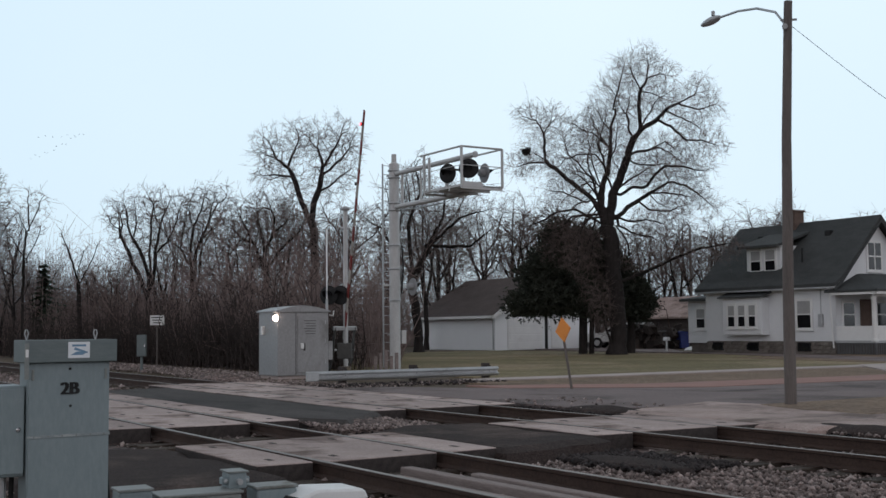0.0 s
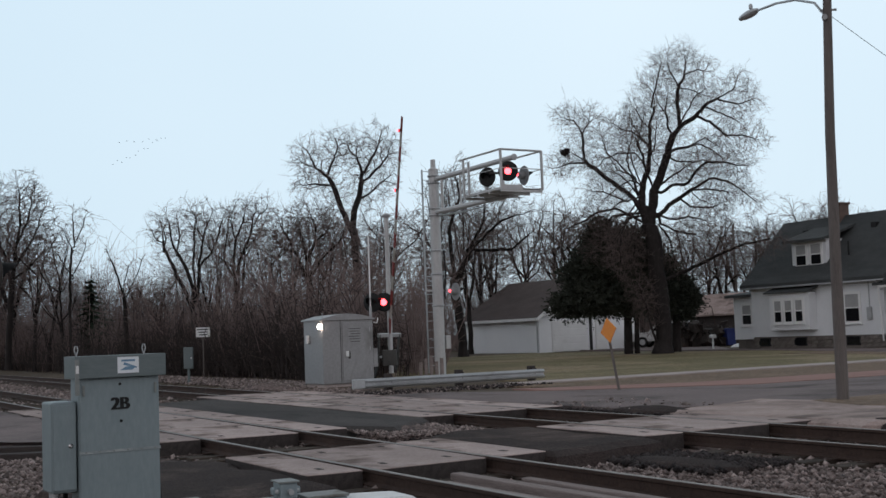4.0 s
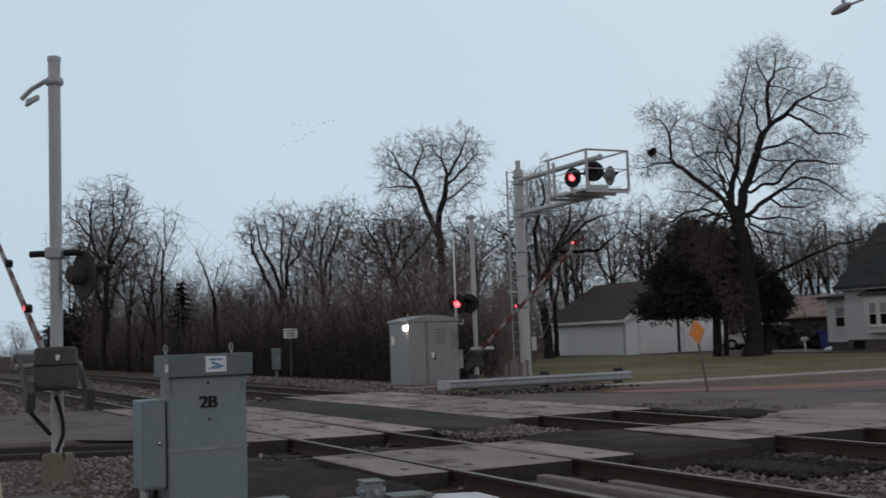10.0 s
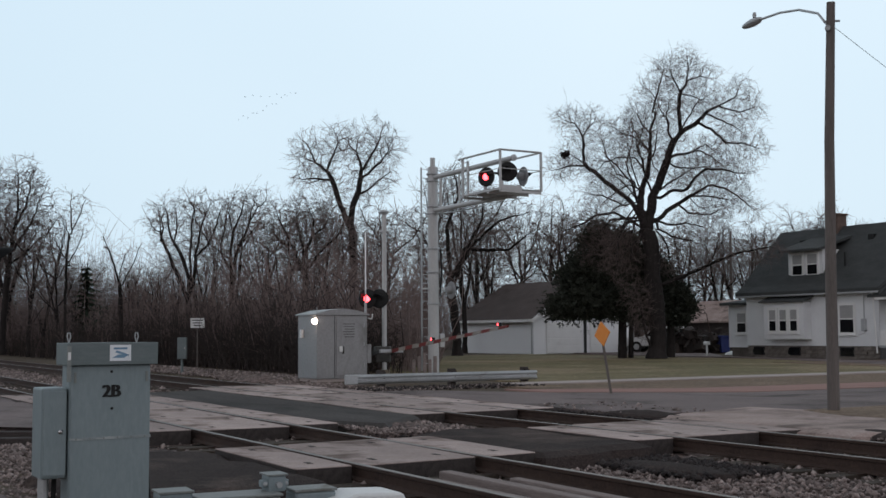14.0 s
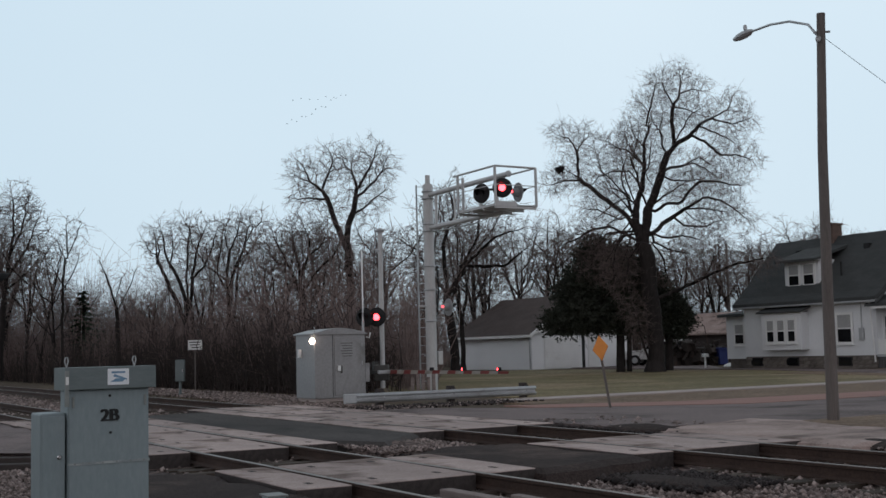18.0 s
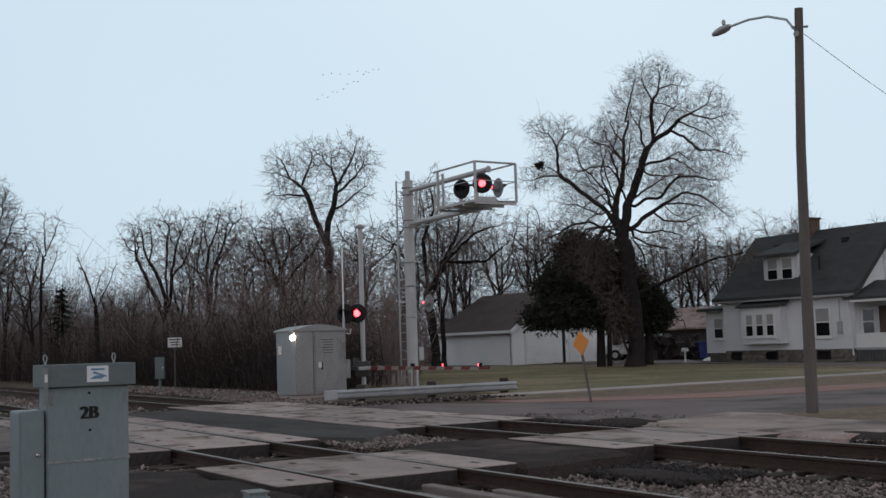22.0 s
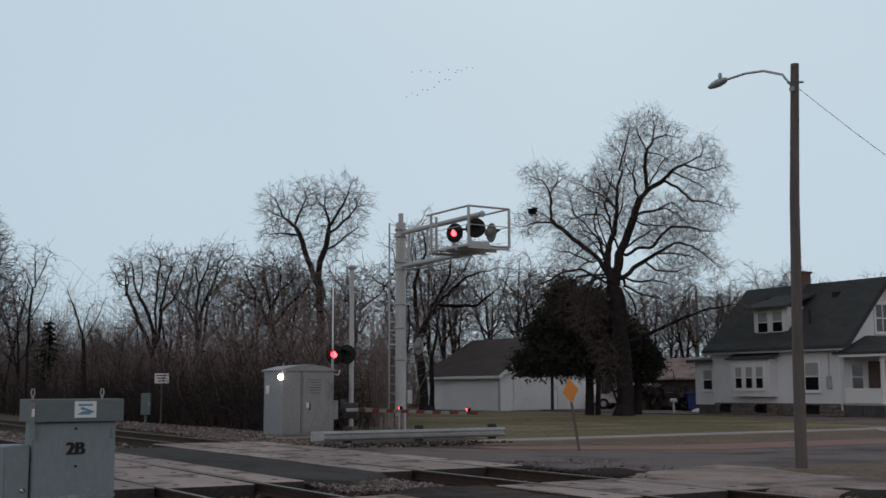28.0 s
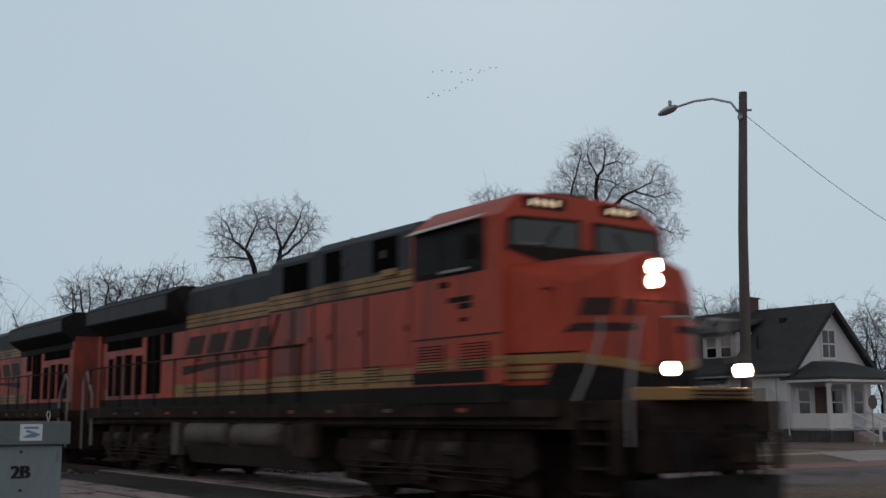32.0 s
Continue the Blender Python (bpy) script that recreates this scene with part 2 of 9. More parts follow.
BOX_LID = surface("weathered_lid_enamel", (0.125, 0.155, 0.158), (0.17, 0.20, 0.204), 0.55, fine=40, coarse=2.2, bump=0.05, streak=(0.3, 1, 1), stain=(0.10, 0.118, 0.116), stain_at=0.6, spec=0.3)
BOX_SCRATCH = surface("scratched_enamel", (0.30, 0.33, 0.335), (0.21, 0.25, 0.26), 0.55, fine=60, coarse=9, bump=0.1, streak=(1, 1, 3), stain=(0.42, 0.44, 0.44), stain_at=0.55)
BOX_WORN = surface("faded_enamel", (0.20, 0.22, 0.215), (0.27, 0.28, 0.27), 0.6, fine=40, coarse=3, bump=0.05, stain=(0.13, 0.12, 0.10))
WHITE = surface("white_paint", (0.70, 0.70, 0.69), (0.80, 0.80, 0.79), 0.6, fine=30, coarse=1.2, bump=0.03, stain=(0.58, 0.57, 0.55), stain_at=0.68, spec=0.45)
STICKER = surface("white_label", (0.72, 0.75, 0.78), (0.8, 0.82, 0.84), 0.4, fine=40, coarse=3, bump=0, spec=0.45)
BLUE = surface("blue_print", (0.13, 0.24, 0.36), (0.20, 0.33, 0.46), 0.5, fine=40, coarse=3, bump=0)
SIDING = surface("white_siding", (0.66, 0.67, 0.68), (0.76, 0.77, 0.78), 0.6, fine=25, coarse=0.7, bump=0.04, stain=(0.58, 0.575, 0.57), stain_at=0.68)
GARAGE_WHITE = surface("fresh_white_siding", (0.78, 0.79, 0.80), (0.84, 0.85, 0.86), 0.55, fine=25, coarse=0.5, bump=0.02, spec=0.4)
SHINGLE = surface("dark_shingles", (0.046, 0.049, 0.049), (0.082, 0.086, 0.086), 0.9, fine=12, coarse=0.9, bump=0.6, streak=(1, 1, 3))
SHINGLE_BROWN = surface("brown_shingles", (0.07, 0.054, 0.050), (0.115, 0.09, 0.084), 0.9, fine=9, coarse=0.7, bump=0.5, streak=(1, 1, 3))
STONEWORK = surface("foundation_stone", (0.115, 0.10, 0.09), (0.21, 0.185, 0.165), 0.9, fine=10, coarse=3, bump=0.6, per_object=0.25)
BRICK = surface("chimney_brick", (0.10, 0.07, 0.06), (0.17, 0.12, 0.10), 0.9, fine=14, coarse=3, bump=0.5)
GLASS = clear("window_glass", (0.010, 0.011, 0.013), 0.08, 0.12)
CURTAIN = surface("pale_blind", (0.30, 0.30, 0.30), (0.38, 0.38, 0.37), 0.8, fine=8, coarse=1, bump=0)
POLE_WOOD = surface("weathered_pole", (0.115, 0.10, 0.094), (0.195, 0.172, 0.16), 0.9, fine=14, coarse=1.2, bump=0.5, streak=(6, 6, 0.5), stain=(0.085, 0.068, 0.058))
BARK = surface("grey_bark", (0.017, 0.0145, 0.0140), (0.040, 0.034, 0.0325), 0.95, fine=9, coarse=1.2, bump=0.8, streak=(1, 1, 0.3))
TWIG = surface("bare_twigs", (0.096, 0.075, 0.070), (0.185, 0.146, 0.137), 0.95, fine=6, coarse=0.7, bump=0)
BRUSH = surface("brown_brush", (0.15, 0.110, 0.102), (0.28, 0.212, 0.197), 0.95, fine=5, coarse=0.5, bump=0)
# darker copy of BRUSH: the shade at the thicket's foot is in the colour
BRUSH_SHADED = surface("shaded_brush", (0.040, 0.032, 0.030), (0.090, 0.072, 0.066), 0.95, fine=5, coarse=0.5, bump=0)
CEDAR = surface("cedar_foliage", (0.026, 0.033, 0.026), (0.058, 0.062, 0.048), 0.95, fine=7, coarse=0.8, bump=0, per_island=0.3)
SPRUCE = surface("spruce_needles", (0.018, 0.030, 0.020), (0.045, 0.060, 0.040), 0.95, fine=7, coarse=0.8, bump=0, per_island=0.3)
ORANGE_SIGN = surface("orange_sign_sheeting", (0.72, 0.22, 0.02), (0.80, 0.28, 0.03), 0.45, fine=30, coarse=3, bump=0, stain=(0.66, 0.24, 0.06), stain_at=0.68, spec=0.45)
RED_PAINT = surface("red_reflective", (0.14, 0.026, 0.024), (0.20, 0.04, 0.035), 0.5, fine=30, coarse=3, bump=0)
GATE_WHITE = surface("dirty_gate_white", (0.24, 0.22, 0.195), (0.35, 0.325, 0.295), 0.6, fine=30, coarse=3, bump=0, stain=(0.2, 0.18, 0.16))
DARK_SCRAP = surface("rusty_dark_scrap", (0.022, 0.019, 0.018), (0.06, 0.05, 0.045), 0.85, fine=14, coarse=1.5, bump=0.2, per_object=0.4, stain=(0.09, 0.06, 0.045))
LATTICE = surface("dusky_lattice", (0.075, 0.076, 0.08), (0.13, 0.13, 0.135), 0.8, fine=20, coarse=2, bump=0.1)
LAMP_BACK = surface("lamp_back_grey", (0.22, 0.225, 0.23), (0.30, 0.305, 0.31), 0.5, fine=30, coarse=3, bump=0.02)
LAMP_DARK = surface("lamp_back_dark", (0.034, 0.031, 0.029), (0.062, 0.056, 0.052), 0.6, fine=30, coarse=3, bump=0.02)
MOTOR_GREY = surface("dark_cast_metal", (0.062, 0.06, 0.057), (0.11, 0.106, 0.10), 0.6, fine=24, coarse=2.5, bump=0.05, stain=(0.05, 0.043, 0.036))
CREAM = surface("cream_plastic", (0.55, 0.46, 0.33), (0.64, 0.55, 0.41), 0.5, fine=30, coarse=2, bump=0.03, streak=(1, 1, 0.2), stain=(0.42, 0.34, 0.24))
YELLOW_GREY = surface("dirty_base_casting", (0.17, 0.145, 0.11), (0.25, 0.215, 0.165), 0.85, fine=20, coarse=2, bump=0.3)
RED_GLOW = glow("lit_red_lens", (1.0, 0.05, 0.06), 9.0, (0.4, 0.02, 0.02))
RED_DIM = surface("unlit_red_lens", (0.07, 0.006, 0.006), (0.10, 0.01, 0.01), 0.2, fine=60, coarse=8, bump=0.1)
CABIN_GLOW = glow("lit_bulkhead_lamp", (1.0, 0.78, 0.62), 40.0)
HEAD_GLOW = glow("lit_headlight", (1.0, 0.80, 0.58), 110.0)
CAR_GLOW = glow("lit_car_lamp", (1.0, 0.9, 0.75), 12.0)
CAR_WHITE = surface("white_car_paint", (0.55, 0.55, 0.55), (0.62, 0.62, 0.62), 0.3, fine=30, coarse=2, bump=0, spec=0.45)
RUBBER = surface("black_rubber", (0.015, 0.015, 0.015), (0.03, 0.03, 0.03), 0.85, fine=40, coarse=4, bump=0.1)
BLUE_BIN = surface("blue_plastic", (0.02, 0.03, 0.12), (0.03, 0.045, 0.16), 0.5, fine=30, coarse=3, bump=0)
CHROME = surface("bright_metal", (0.55, 0.55, 0.56), (0.65, 0.65, 0.66), 0.25, metal=1.0, fine=30, coarse=3, bump=0, spec=0.45)
WIRE = surface("cable_jacket", (0.015, 0.015, 0.017), (0.03, 0.03, 0.03), 0.7, fine=30, coarse=3, bump=0)


# ---- mesh helpers ----
def finish(bm, name, smooth=False):
    me = bpy.data.meshes.new(name)
    bmesh.ops.recalc_face_normals(bm, faces=bm.faces)
    bm.to_mesh(me)
    bm.free()
    if smooth:
        for f in me.polygons:
            f.use_smooth = True
        me.set_sharp_from_angle(angle=radians(40))
    return me


def part(name, bm, material, parent, label="", smooth=False, at=None):
    me = finish(bm, name, smooth) if isinstance(bm, bmesh.types.BMesh) else bm
    if material and not me.materials:
        me.materials.append(material)
    ob = new(name, me)
    ob.parent = parent
    if at is not None:
        ob.matrix_basis = at
    if label:
        tagged(ob, label)
    return ob


def thing(name, label, category, m=None, group="", kind=""):
    ob = new(name)
    if m is not None:
        ob.matrix_basis = m
    return tagged(ob, label, category, group, kind)


def solid(name, bm, material, m=None, label="", category="", group="", kind="", smooth=False):
    ob = part(name, bm, material, None, smooth=smooth)
    if m is not None:
        ob.matrix_basis = m
    return tagged(ob, label, category, group, kind)


def box(x0, x1, y0, y1, z0, z1, bevel=0.0, bm=None):
    own = bm is None
    bm = bm or bmesh.new()
    vs = [bm.verts.new((x, y, z)) for z in (z0, z1) for x, y in ((x0, y0), (x1, y0), (x1, y1), (x0, y1))]
    for f in ((0, 3, 2, 1), (4, 5, 6, 7), (0, 1, 5, 4), (1, 2, 6, 5), (2, 3, 7, 6), (3, 0, 4, 7)):
        bm.faces.new([vs[i] for i in f])
    if own and bevel:
        bmesh.ops.bevel(bm, geom=list(bm.edges), offset=bevel, segments=2, affect="EDGES", profile=0.5)
    return bm


def prism(outline, axis, a, b, bevel=0.0, bm=None):
    """An outline of (p, q) pairs drawn out from a to b along an axis: x takes (y, z), y takes (x, z), z takes (x, y)."""
    own = bm is None
    bm = bm or bmesh.new()
    put = {"x": lambda p, q, r: (r, p, q), "y": lambda p, q, r: (p, r, q), "z": lambda p, q, r: (p, q, r)}[axis]
    lo = [bm.verts.new(put(p, q, a)) for p, q in outline]
    hi = [bm.verts.new(put(p, q, b)) for p, q in outline]
    k = len(outline)
    bm.faces.new(lo)
    bm.faces.new(hi)
    for i in range(k):
        bm.faces.new((lo[i], lo[(i + 1) % k], hi[(i + 1) % k], hi[i]))
    if own and bevel:
        bmesh.ops.bevel(bm, geom=list(bm.edges), offset=bevel, segments=1, affect="EDGES")
    return bm


def tube(points, radius, sides=10, bm=None, cap=True):
    """A round bar along points; radius is one number or one for each point."""
    bm = bm or bmesh.new()
    pts = [Vector(p) for p in points]
    radii = radius if isinstance(radius, (list, tuple)) else [radius] * len(pts)
    rings = []
    side = None
    for i, p in enumerate(pts):
        d = (pts[min(i + 1, len(pts) - 1)] - pts[max(i - 1, 0)]).normalized()
        if side is None:
            side = d.orthogonal().normalized()
        side = (side - d * side.dot(d)).normalized()
        up = d.cross(side)
        rings.append([bm.verts.new(p + radii[i] * (math.cos(a) * side + math.sin(a) * up)) for a in (2 * math.pi * k / sides for k in range(sides))])
    for r0, r1 in zip(rings, rings[1:]):
        for k in range(sides):
            bm.faces.new((r0[k], r0[(k + 1) % sides], r1[(k + 1) % sides], r1[k]))
    if cap:
        bm.faces.new(rings[0][::-1])
        bm.faces.new(rings[-1])
    return bm


def smooth_line(points, steps=6):
    """A rounded run through the given points."""
    pts = [Vector(p) for p in points]
    pts = [pts[0]] + pts + [pts[-1]]
    out = []
    for a, b, c, d in zip(pts, pts[1:], pts[2:], pts[3:]):
        for k in range(steps):
            u = k / steps
            out.append(0.5 * (2 * b + (c - a) * u + (2 * a - 5 * b + 4 * c - d) * u * u + (3 * b - a - 3 * c + d) * u ** 3))
    return out + [pts[-1]]


def lathe(profile, sides=24, bm=None, m=None):
    """A turned shape about the local z axis from (radius, height) pairs."""
    bm = bm or bmesh.new()
    rings = []
    for r, z in profile:
        ring = [Vector((r * math.cos(2 * math.pi * k / sides), r * math.sin(2 * math.pi * k / sides), z)) for k in range(sides)]
        rings.append([bm.verts.new(m @ v if m else v) for v in ring])
    for r0, r1 in zip(rings, rings[1:]):
        for k in range(sides):
            bm.faces.new((r0[k], r0[(k + 1) % sides], r1[(k + 1) % sides], r1[k]))
    bm.faces.new(rings[0][::-1])
    bm.faces.new(rings[-1])
    return bm


def hull(points, bevel=0.0):
    bm = bmesh.new()
    for p in points:
        bm.verts.new(p)
    bmesh.ops.convex_hull(bm, input=bm.verts)
    bmesh.ops.dissolve_limit(bm, angle_limit=radians(1.5), verts=bm.verts, edges=bm.edges)
    if bevel:
        bmesh.ops.bevel(bm, geom=list(bm.edges), offset=bevel, segments=2, affect="EDGES", profile=0.6)
    return bm


def quick_mesh(name, verts, faces, material=None, smooth=False):
    """A mesh from numpy arrays of corners and of equal-sided faces."""
    me = bpy.data.meshes.new(name)
    verts = np.asarray(verts, dtype=np.float32)
    faces = np.asarray(faces, dtype=np.int32)
    k = faces.shape[1]
    me.vertices.add(len(verts))
    me.vertices.foreach_set("co", verts.ravel())
    me.loops.add(faces.size)
    me.loops.foreach_set("vertex_index", faces.ravel())
    me.polygons.add(len(faces))
    me.polygons.foreach_set("loop_start", np.arange(0, faces.size, k, dtype=np.int32))
    me.polygons.foreach_set("loop_total", np.full(len(faces), k, dtype=np.int32))
    if smooth:
        me.polygons.foreach_set("use_smooth", np.ones(len(faces), dtype=bool))
    me.update(calc_edges=True)
    me.validate()
    if material:
        me.materials.append(material)
    return me


# The plan's own axes: s runs along the tracks towards the viewer's side, n across them.
TURN = -58.1
SITE = pose(0, 0, 0, 0, 0, TURN)
U = Vector((math.cos(radians(TURN)), math.sin(radians(TURN)), 0))
N = Vector((-U.y, U.x, 0))


def at(s, n, z=0.0, turn=0.0):
    p = U * s + N * n
    return pose(p.x, p.y, z, 0, 0, TURN + turn)


def here(x, y, z=0.0, turn=0.0):
    return pose(x, y, z, 0, 0, turn)


# ---- ground ----
TRACKS = (6.11, 10.93)
rng = np.random.default_rng(7)


def ground_height(s, n):
    """The low ballast bed along the tracks, level ground on either side."""
    bed = -0.24
    far = -0.03
    near = -0.16
    if n < 9:
        k = min(max((n - 2.0) / 1.5, 0), 1)
        return near + (bed - near) * k
    k = min(max((n - 12.4) / 1.2, 0), 1)
    return bed + (far - bed) * k


def make_ground():
    ss = np.concatenate([[-3000, -1200, -500, -250, -160, -120], np.arange(-100, 12, 2.0), [16, 30, 80, 300, 1200, 3000]])
    ns = np.concatenate([[-3000, -1000, -300, -100, -40, -20, -10, -5], np.arange(-2, 16, 0.5), np.arange(17, 70, 3.0), [90, 140, 300, 1000, 3000]])
    verts = [(s, n, ground_height(s, n) + (noise.noise(Vector((s * 0.7, n * 0.7, 0))) * 0.02 if abs(s) < 100 and abs(n) < 70 else 0)) for s in ss for n in ns]
    k = len(ns)
    faces = [(i * k + j, (i + 1) * k + j, (i + 1) * k + j + 1, i * k + j + 1) for i in range(len(ss) - 1) for j in range(k - 1)]
    ob = solid("ground", quick_mesh("ground", verts, faces, DIRT), None, SITE, "bare brown winter ground with dead grass", "ground", kind="structure")
    return ob


make_ground()


def sheet(name, outline, z0, z1, material, label, category="ground", ragged=0.0, slope=0.0):
    """A slab with a given outline; ragged: how far its edge wanders, slope: how far its skirt runs out."""
    if not ragged:
        return solid(name, prism(outline, "z", z0, z1), material, SITE, label, category, kind="structure")
    pts = []
    for p, q in zip(outline, outline[1:] + outline[:1]):
        d = math.dist(p, q)
        k = max(1, min(int(d / 0.35), 60))
        pts += [(p[0] + (q[0] - p[0]) * i / k, p[1] + (q[1] - p[1]) * i / k) for i in range(k)]
    cx, cy = sum(p[0] for p in pts) / len(pts), sum(p[1] for p in pts) / len(pts)
    rim = []
    for x, y in pts:
        w_ = noise.noise(Vector((x * 0.9, y * 0.9, 5))) * ragged + noise.noise(Vector((x * 3.1, y * 3.1, 9))) * ragged * 0.5
        v = Vector((x - cx, y - cy)).normalized()
        rim.append((x + v.x * w_, y + v.y * w_, v))
    bm = bmesh.new()
    top = [bm.verts.new((x - v.x * slope * 0.3, y - v.y * slope * 0.3, z1)) for x, y, v in rim]
    mid = [bm.verts.new((x + v.x * slope * 0.4, y + v.y * slope * 0.4, z1 - 0.05)) for x, y, v in rim]
    low = [bm.verts.new((x + v.x * slope, y + v.y * slope, z0)) for x, y, v in rim]
    bm.faces.new(top)
    k = len(rim)
    for a_, b_ in ((top, mid), (mid, low)):
        for i in range(k):
            bm.faces.new((a_[i], b_[i], b_[(i + 1) % k], a_[(i + 1) % k]))
    bmesh.ops.triangulate(bm, faces=[f for f in bm.faces if len(f.verts) > 4])
    return solid(name, bm, material, SITE, label, category, kind="structure")


# ballast along both tracks, as a low bed
sheet("ballast_bed", [(-400, 2.9), (60, 2.9), (60, 12.7), (-400, 12.7)], -0.5, -0.215, GRAVEL, "brown crushed-stone ballast bed under the tracks", "ballast")
# lawn and verges beyond the road
sheet("lawn", [(-62, 17.5), (-26.4, 18.2), (-26.4, 43), (-48, 43), (-62, 43)], -0.3, 0.0, GRASS, "dormant green and brown lawn", "lawn")
sheet("verge", [(-25.2, 16.2), (-23.2, 16.2), (-21.4, 19), (-20.9, 26), (-20.9, 60), (-25.2, 60)], -0.3, 0.004, BROWN_GRASS, "brown grass verge beside the road", "verge")
sheet("pavement", [(-26.3, 16.9), (-25.2, 16.9), (-25.2, 70), (-26.3, 70)], -0.3, 0.03, WALK_CONCRETE, "pale concrete pavement", "pavement")
sheet("driveway_apron", [(-26.3, 33.0), (-20.5, 27.5), (-20.5, 38), (-26.3, 37.0)], -0.3, 0.045, WALK_CONCRETE, "pale concrete driveway apron", "driveway")
sheet("driveway", [(-66, 47), (-46, 44.2), (-36, 40.5), (-26.3, 36.5), (-26.3, 39.5), (-36, 43.6), (-48, 45.6), (-66, 60)], -0.3, 0.02, ROAD_ASPHALT, "worn asphalt driveway", "driveway")
sheet("brown_lawn", [(-37, 38), (-26.4, 36), (-26.4, 70), (-37, 70)], -0.3, 0.012, BROWN_GRASS, "brown lawn in front of the house", "lawn")
sheet("near_verge", [(-14.2, 15.0), (-11.6, 14.6), (-9.5, 26), (-9, 60), (-14.2, 60)], -0.3, 0.02, BROWN_GRASS, "brown grass beside the road", "verge", 0.3, 0.3)

# road: beyond the tracks, between them and on the near side
sheet("road", [(-24.9, 12.45), (-15.6, 12.45), (-14.2, 15.3), (-14.3, 22), (-14.3, 140), (-18.9, 140), (-18.9, 26), (-19.3, 19), (-22.0, 15.4), (-24.9, 13.6)], -0.3, -0.005, ROAD_ASPHALT, "worn grey asphalt road", "road")
sheet("gutter", [(-22.0, 15.4), (-19.3, 19), (-18.9, 26), (-18.9, 140), (-20.9, 140), (-20.9, 26), (-21.4, 19), (-23.7, 15.4)], -0.3, 0.006, RED_GUTTER, "reddish brick gutter strip along the road", "gutter")
sheet("road_between_tracks", [(-28, 7.62), (-17.0, 7.62), (-16.1, 8.2), (-17.1, 9.43), (-28, 9.43)], -0.3, -0.012, ROAD_DARK, "black asphalt between the two tracks", "road", 0.22, 0.2)
sheet("near_road", [(-29, -40), (-20.2, -40), (-19.2, 2.6), (-17.4, 4.62), (-28.5, 4.62)], -0.3, -0.014, ROAD_ASPHALT, "worn asphalt road before the tracks", "road", 0.3, 0.3)
sheet("path_between_tracks", [(-14.0, 7.62), (-10.9, 7.62), (-11.3, 9.43), (-14.2, 9.43), (-14.5, 8.4)], -0.3, -0.010, ASPHALT, "black asphalt footpath between the tracks", "path", 0.22, 0.3)
sheet("near_path", [(-14.2, 3.4), (-12.4, 2.6), (-10.3, 2.9), (-9.9, 3.8), (-10.7, 4.62), (-13.6, 4.62)], -0.3, -0.035, ASPHALT, "dark asphalt footpath before the tracks", "path", 0.35, 0.4)
sheet("paved_patch", [(-12.6, 0.6), (-10.2, 0.2), (-10.0, 1.4), (-11.4, 1.9), (-12.6, 1.6)], -0.3, -0.06, ROAD_ASPHALT, "broken grey paving beside the relay case", "path", 0.2, 0.2)
sheet("far_path", [(-14.6, 12.45), (-10.6, 12.45), (-9.2, 15.5), (-8.2, 24), (-7.4, 60), (-9.0, 60), (-10.2, 25), (-11.6, 15.6), (-15.4, 15.2)], -0.3, 0.012, SANDY, "sandy concrete footpath beyond the tracks", "path", 0.25, 0.3)


# ---- tracks ----
def rail_outline():
    return [(-0.07, -0.17), (0.07, -0.17), (0.07, -0.155), (0.012, -0.13), (0.012, -0.045), (0.036, -0.035), (0.036, -0.004), (0.03, 0.0),
            (-0.03, 0.0), (-0.036, -0.004), (-0.036, -0.035), (-0.012, -0.045), (-0.012, -0.13), (-0.07, -0.155)]


def rail_mesh():
    bm = prism([(y, z) for y, z in rail_outline()], "x", -300, 60)
    me = finish(bm, "rail")
    me.materials.append(RUST)
    me.materials.append(RAIL_TOP)
    for f in me.polygons:
        if f.normal.z > 0.6 and f.center.z > -0.006:
            f.material_index = 1
    return me


RAIL = rail_mesh()
TIE_MESH = finish(box(-0.115, 0.115, -1.3, 1.3, -0.36, -0.175, 0.012), "tie")
TIE_MESH.materials.append(TIE)
PLATE_MESH = finish(box(-0.09, 0.09, -0.18, 0.18, -0.176, -0.165), "tie_plate")
PLATE_MESH.materials.append(RUST)
for index, n0 in enumerate(TRACKS):
    track = thing("railway_track", ("near" if index == 0 else "far") + " railway track of rusty rails on dark wooden ties", "railway track", at(0, n0))
    for side in (-0.7525, 0.7525):
        part("rail", RAIL, None, track, "worn steel rail with rusty sides", at=pose(0, side, 0))
    for k in range(150):
        s = 8 - 0.52 * k
        if -29 < s < (-16.4 if index == 0 else -17.6) or -13.8 < s < -11.1:
            continue
        part("tie", TIE_MESH, None, track, at=pose(s + rng.normal(0, 0.02), rng.normal(0, 0.03), rng.normal(0, 0.008), 0, 0, rng.normal(0, 0.8)))
        if s > -16.4:
            for side in (-0.7525, 0.7525):
                part("tie_plate", PLATE_MESH, None, track, at=pose(s, side, 0.004))


# crossing panels of concrete, laid in pairs of field panels and one between the rails
def panel_mesh(width, length):
    bm = box(-length / 2, length / 2, -width / 2, width / 2, -0.22, 0.0, 0.012)
    for px in (-length * 0.33, length * 0.33):
        for py in ((-width * 0.3, width * 0.3) if width > 1 else (0.0,)):
            box(px - 0.07, px + 0.07, py - 0.03, py + 0.03, -0.01, 0.0035, bm=bm)
    me = finish(bm, "panel")
    me.materials.append(CONCRETE)
    me.materials.append(DARK_TIMBER)
    for f in me.polygons:
        if (abs(f.center.z) < 0.012 and f.area < 0.02 and f.center.z > 0.001) or abs(f.normal.z) < 0.3:
            f.material_index = 1
    return me


PANELS = {}


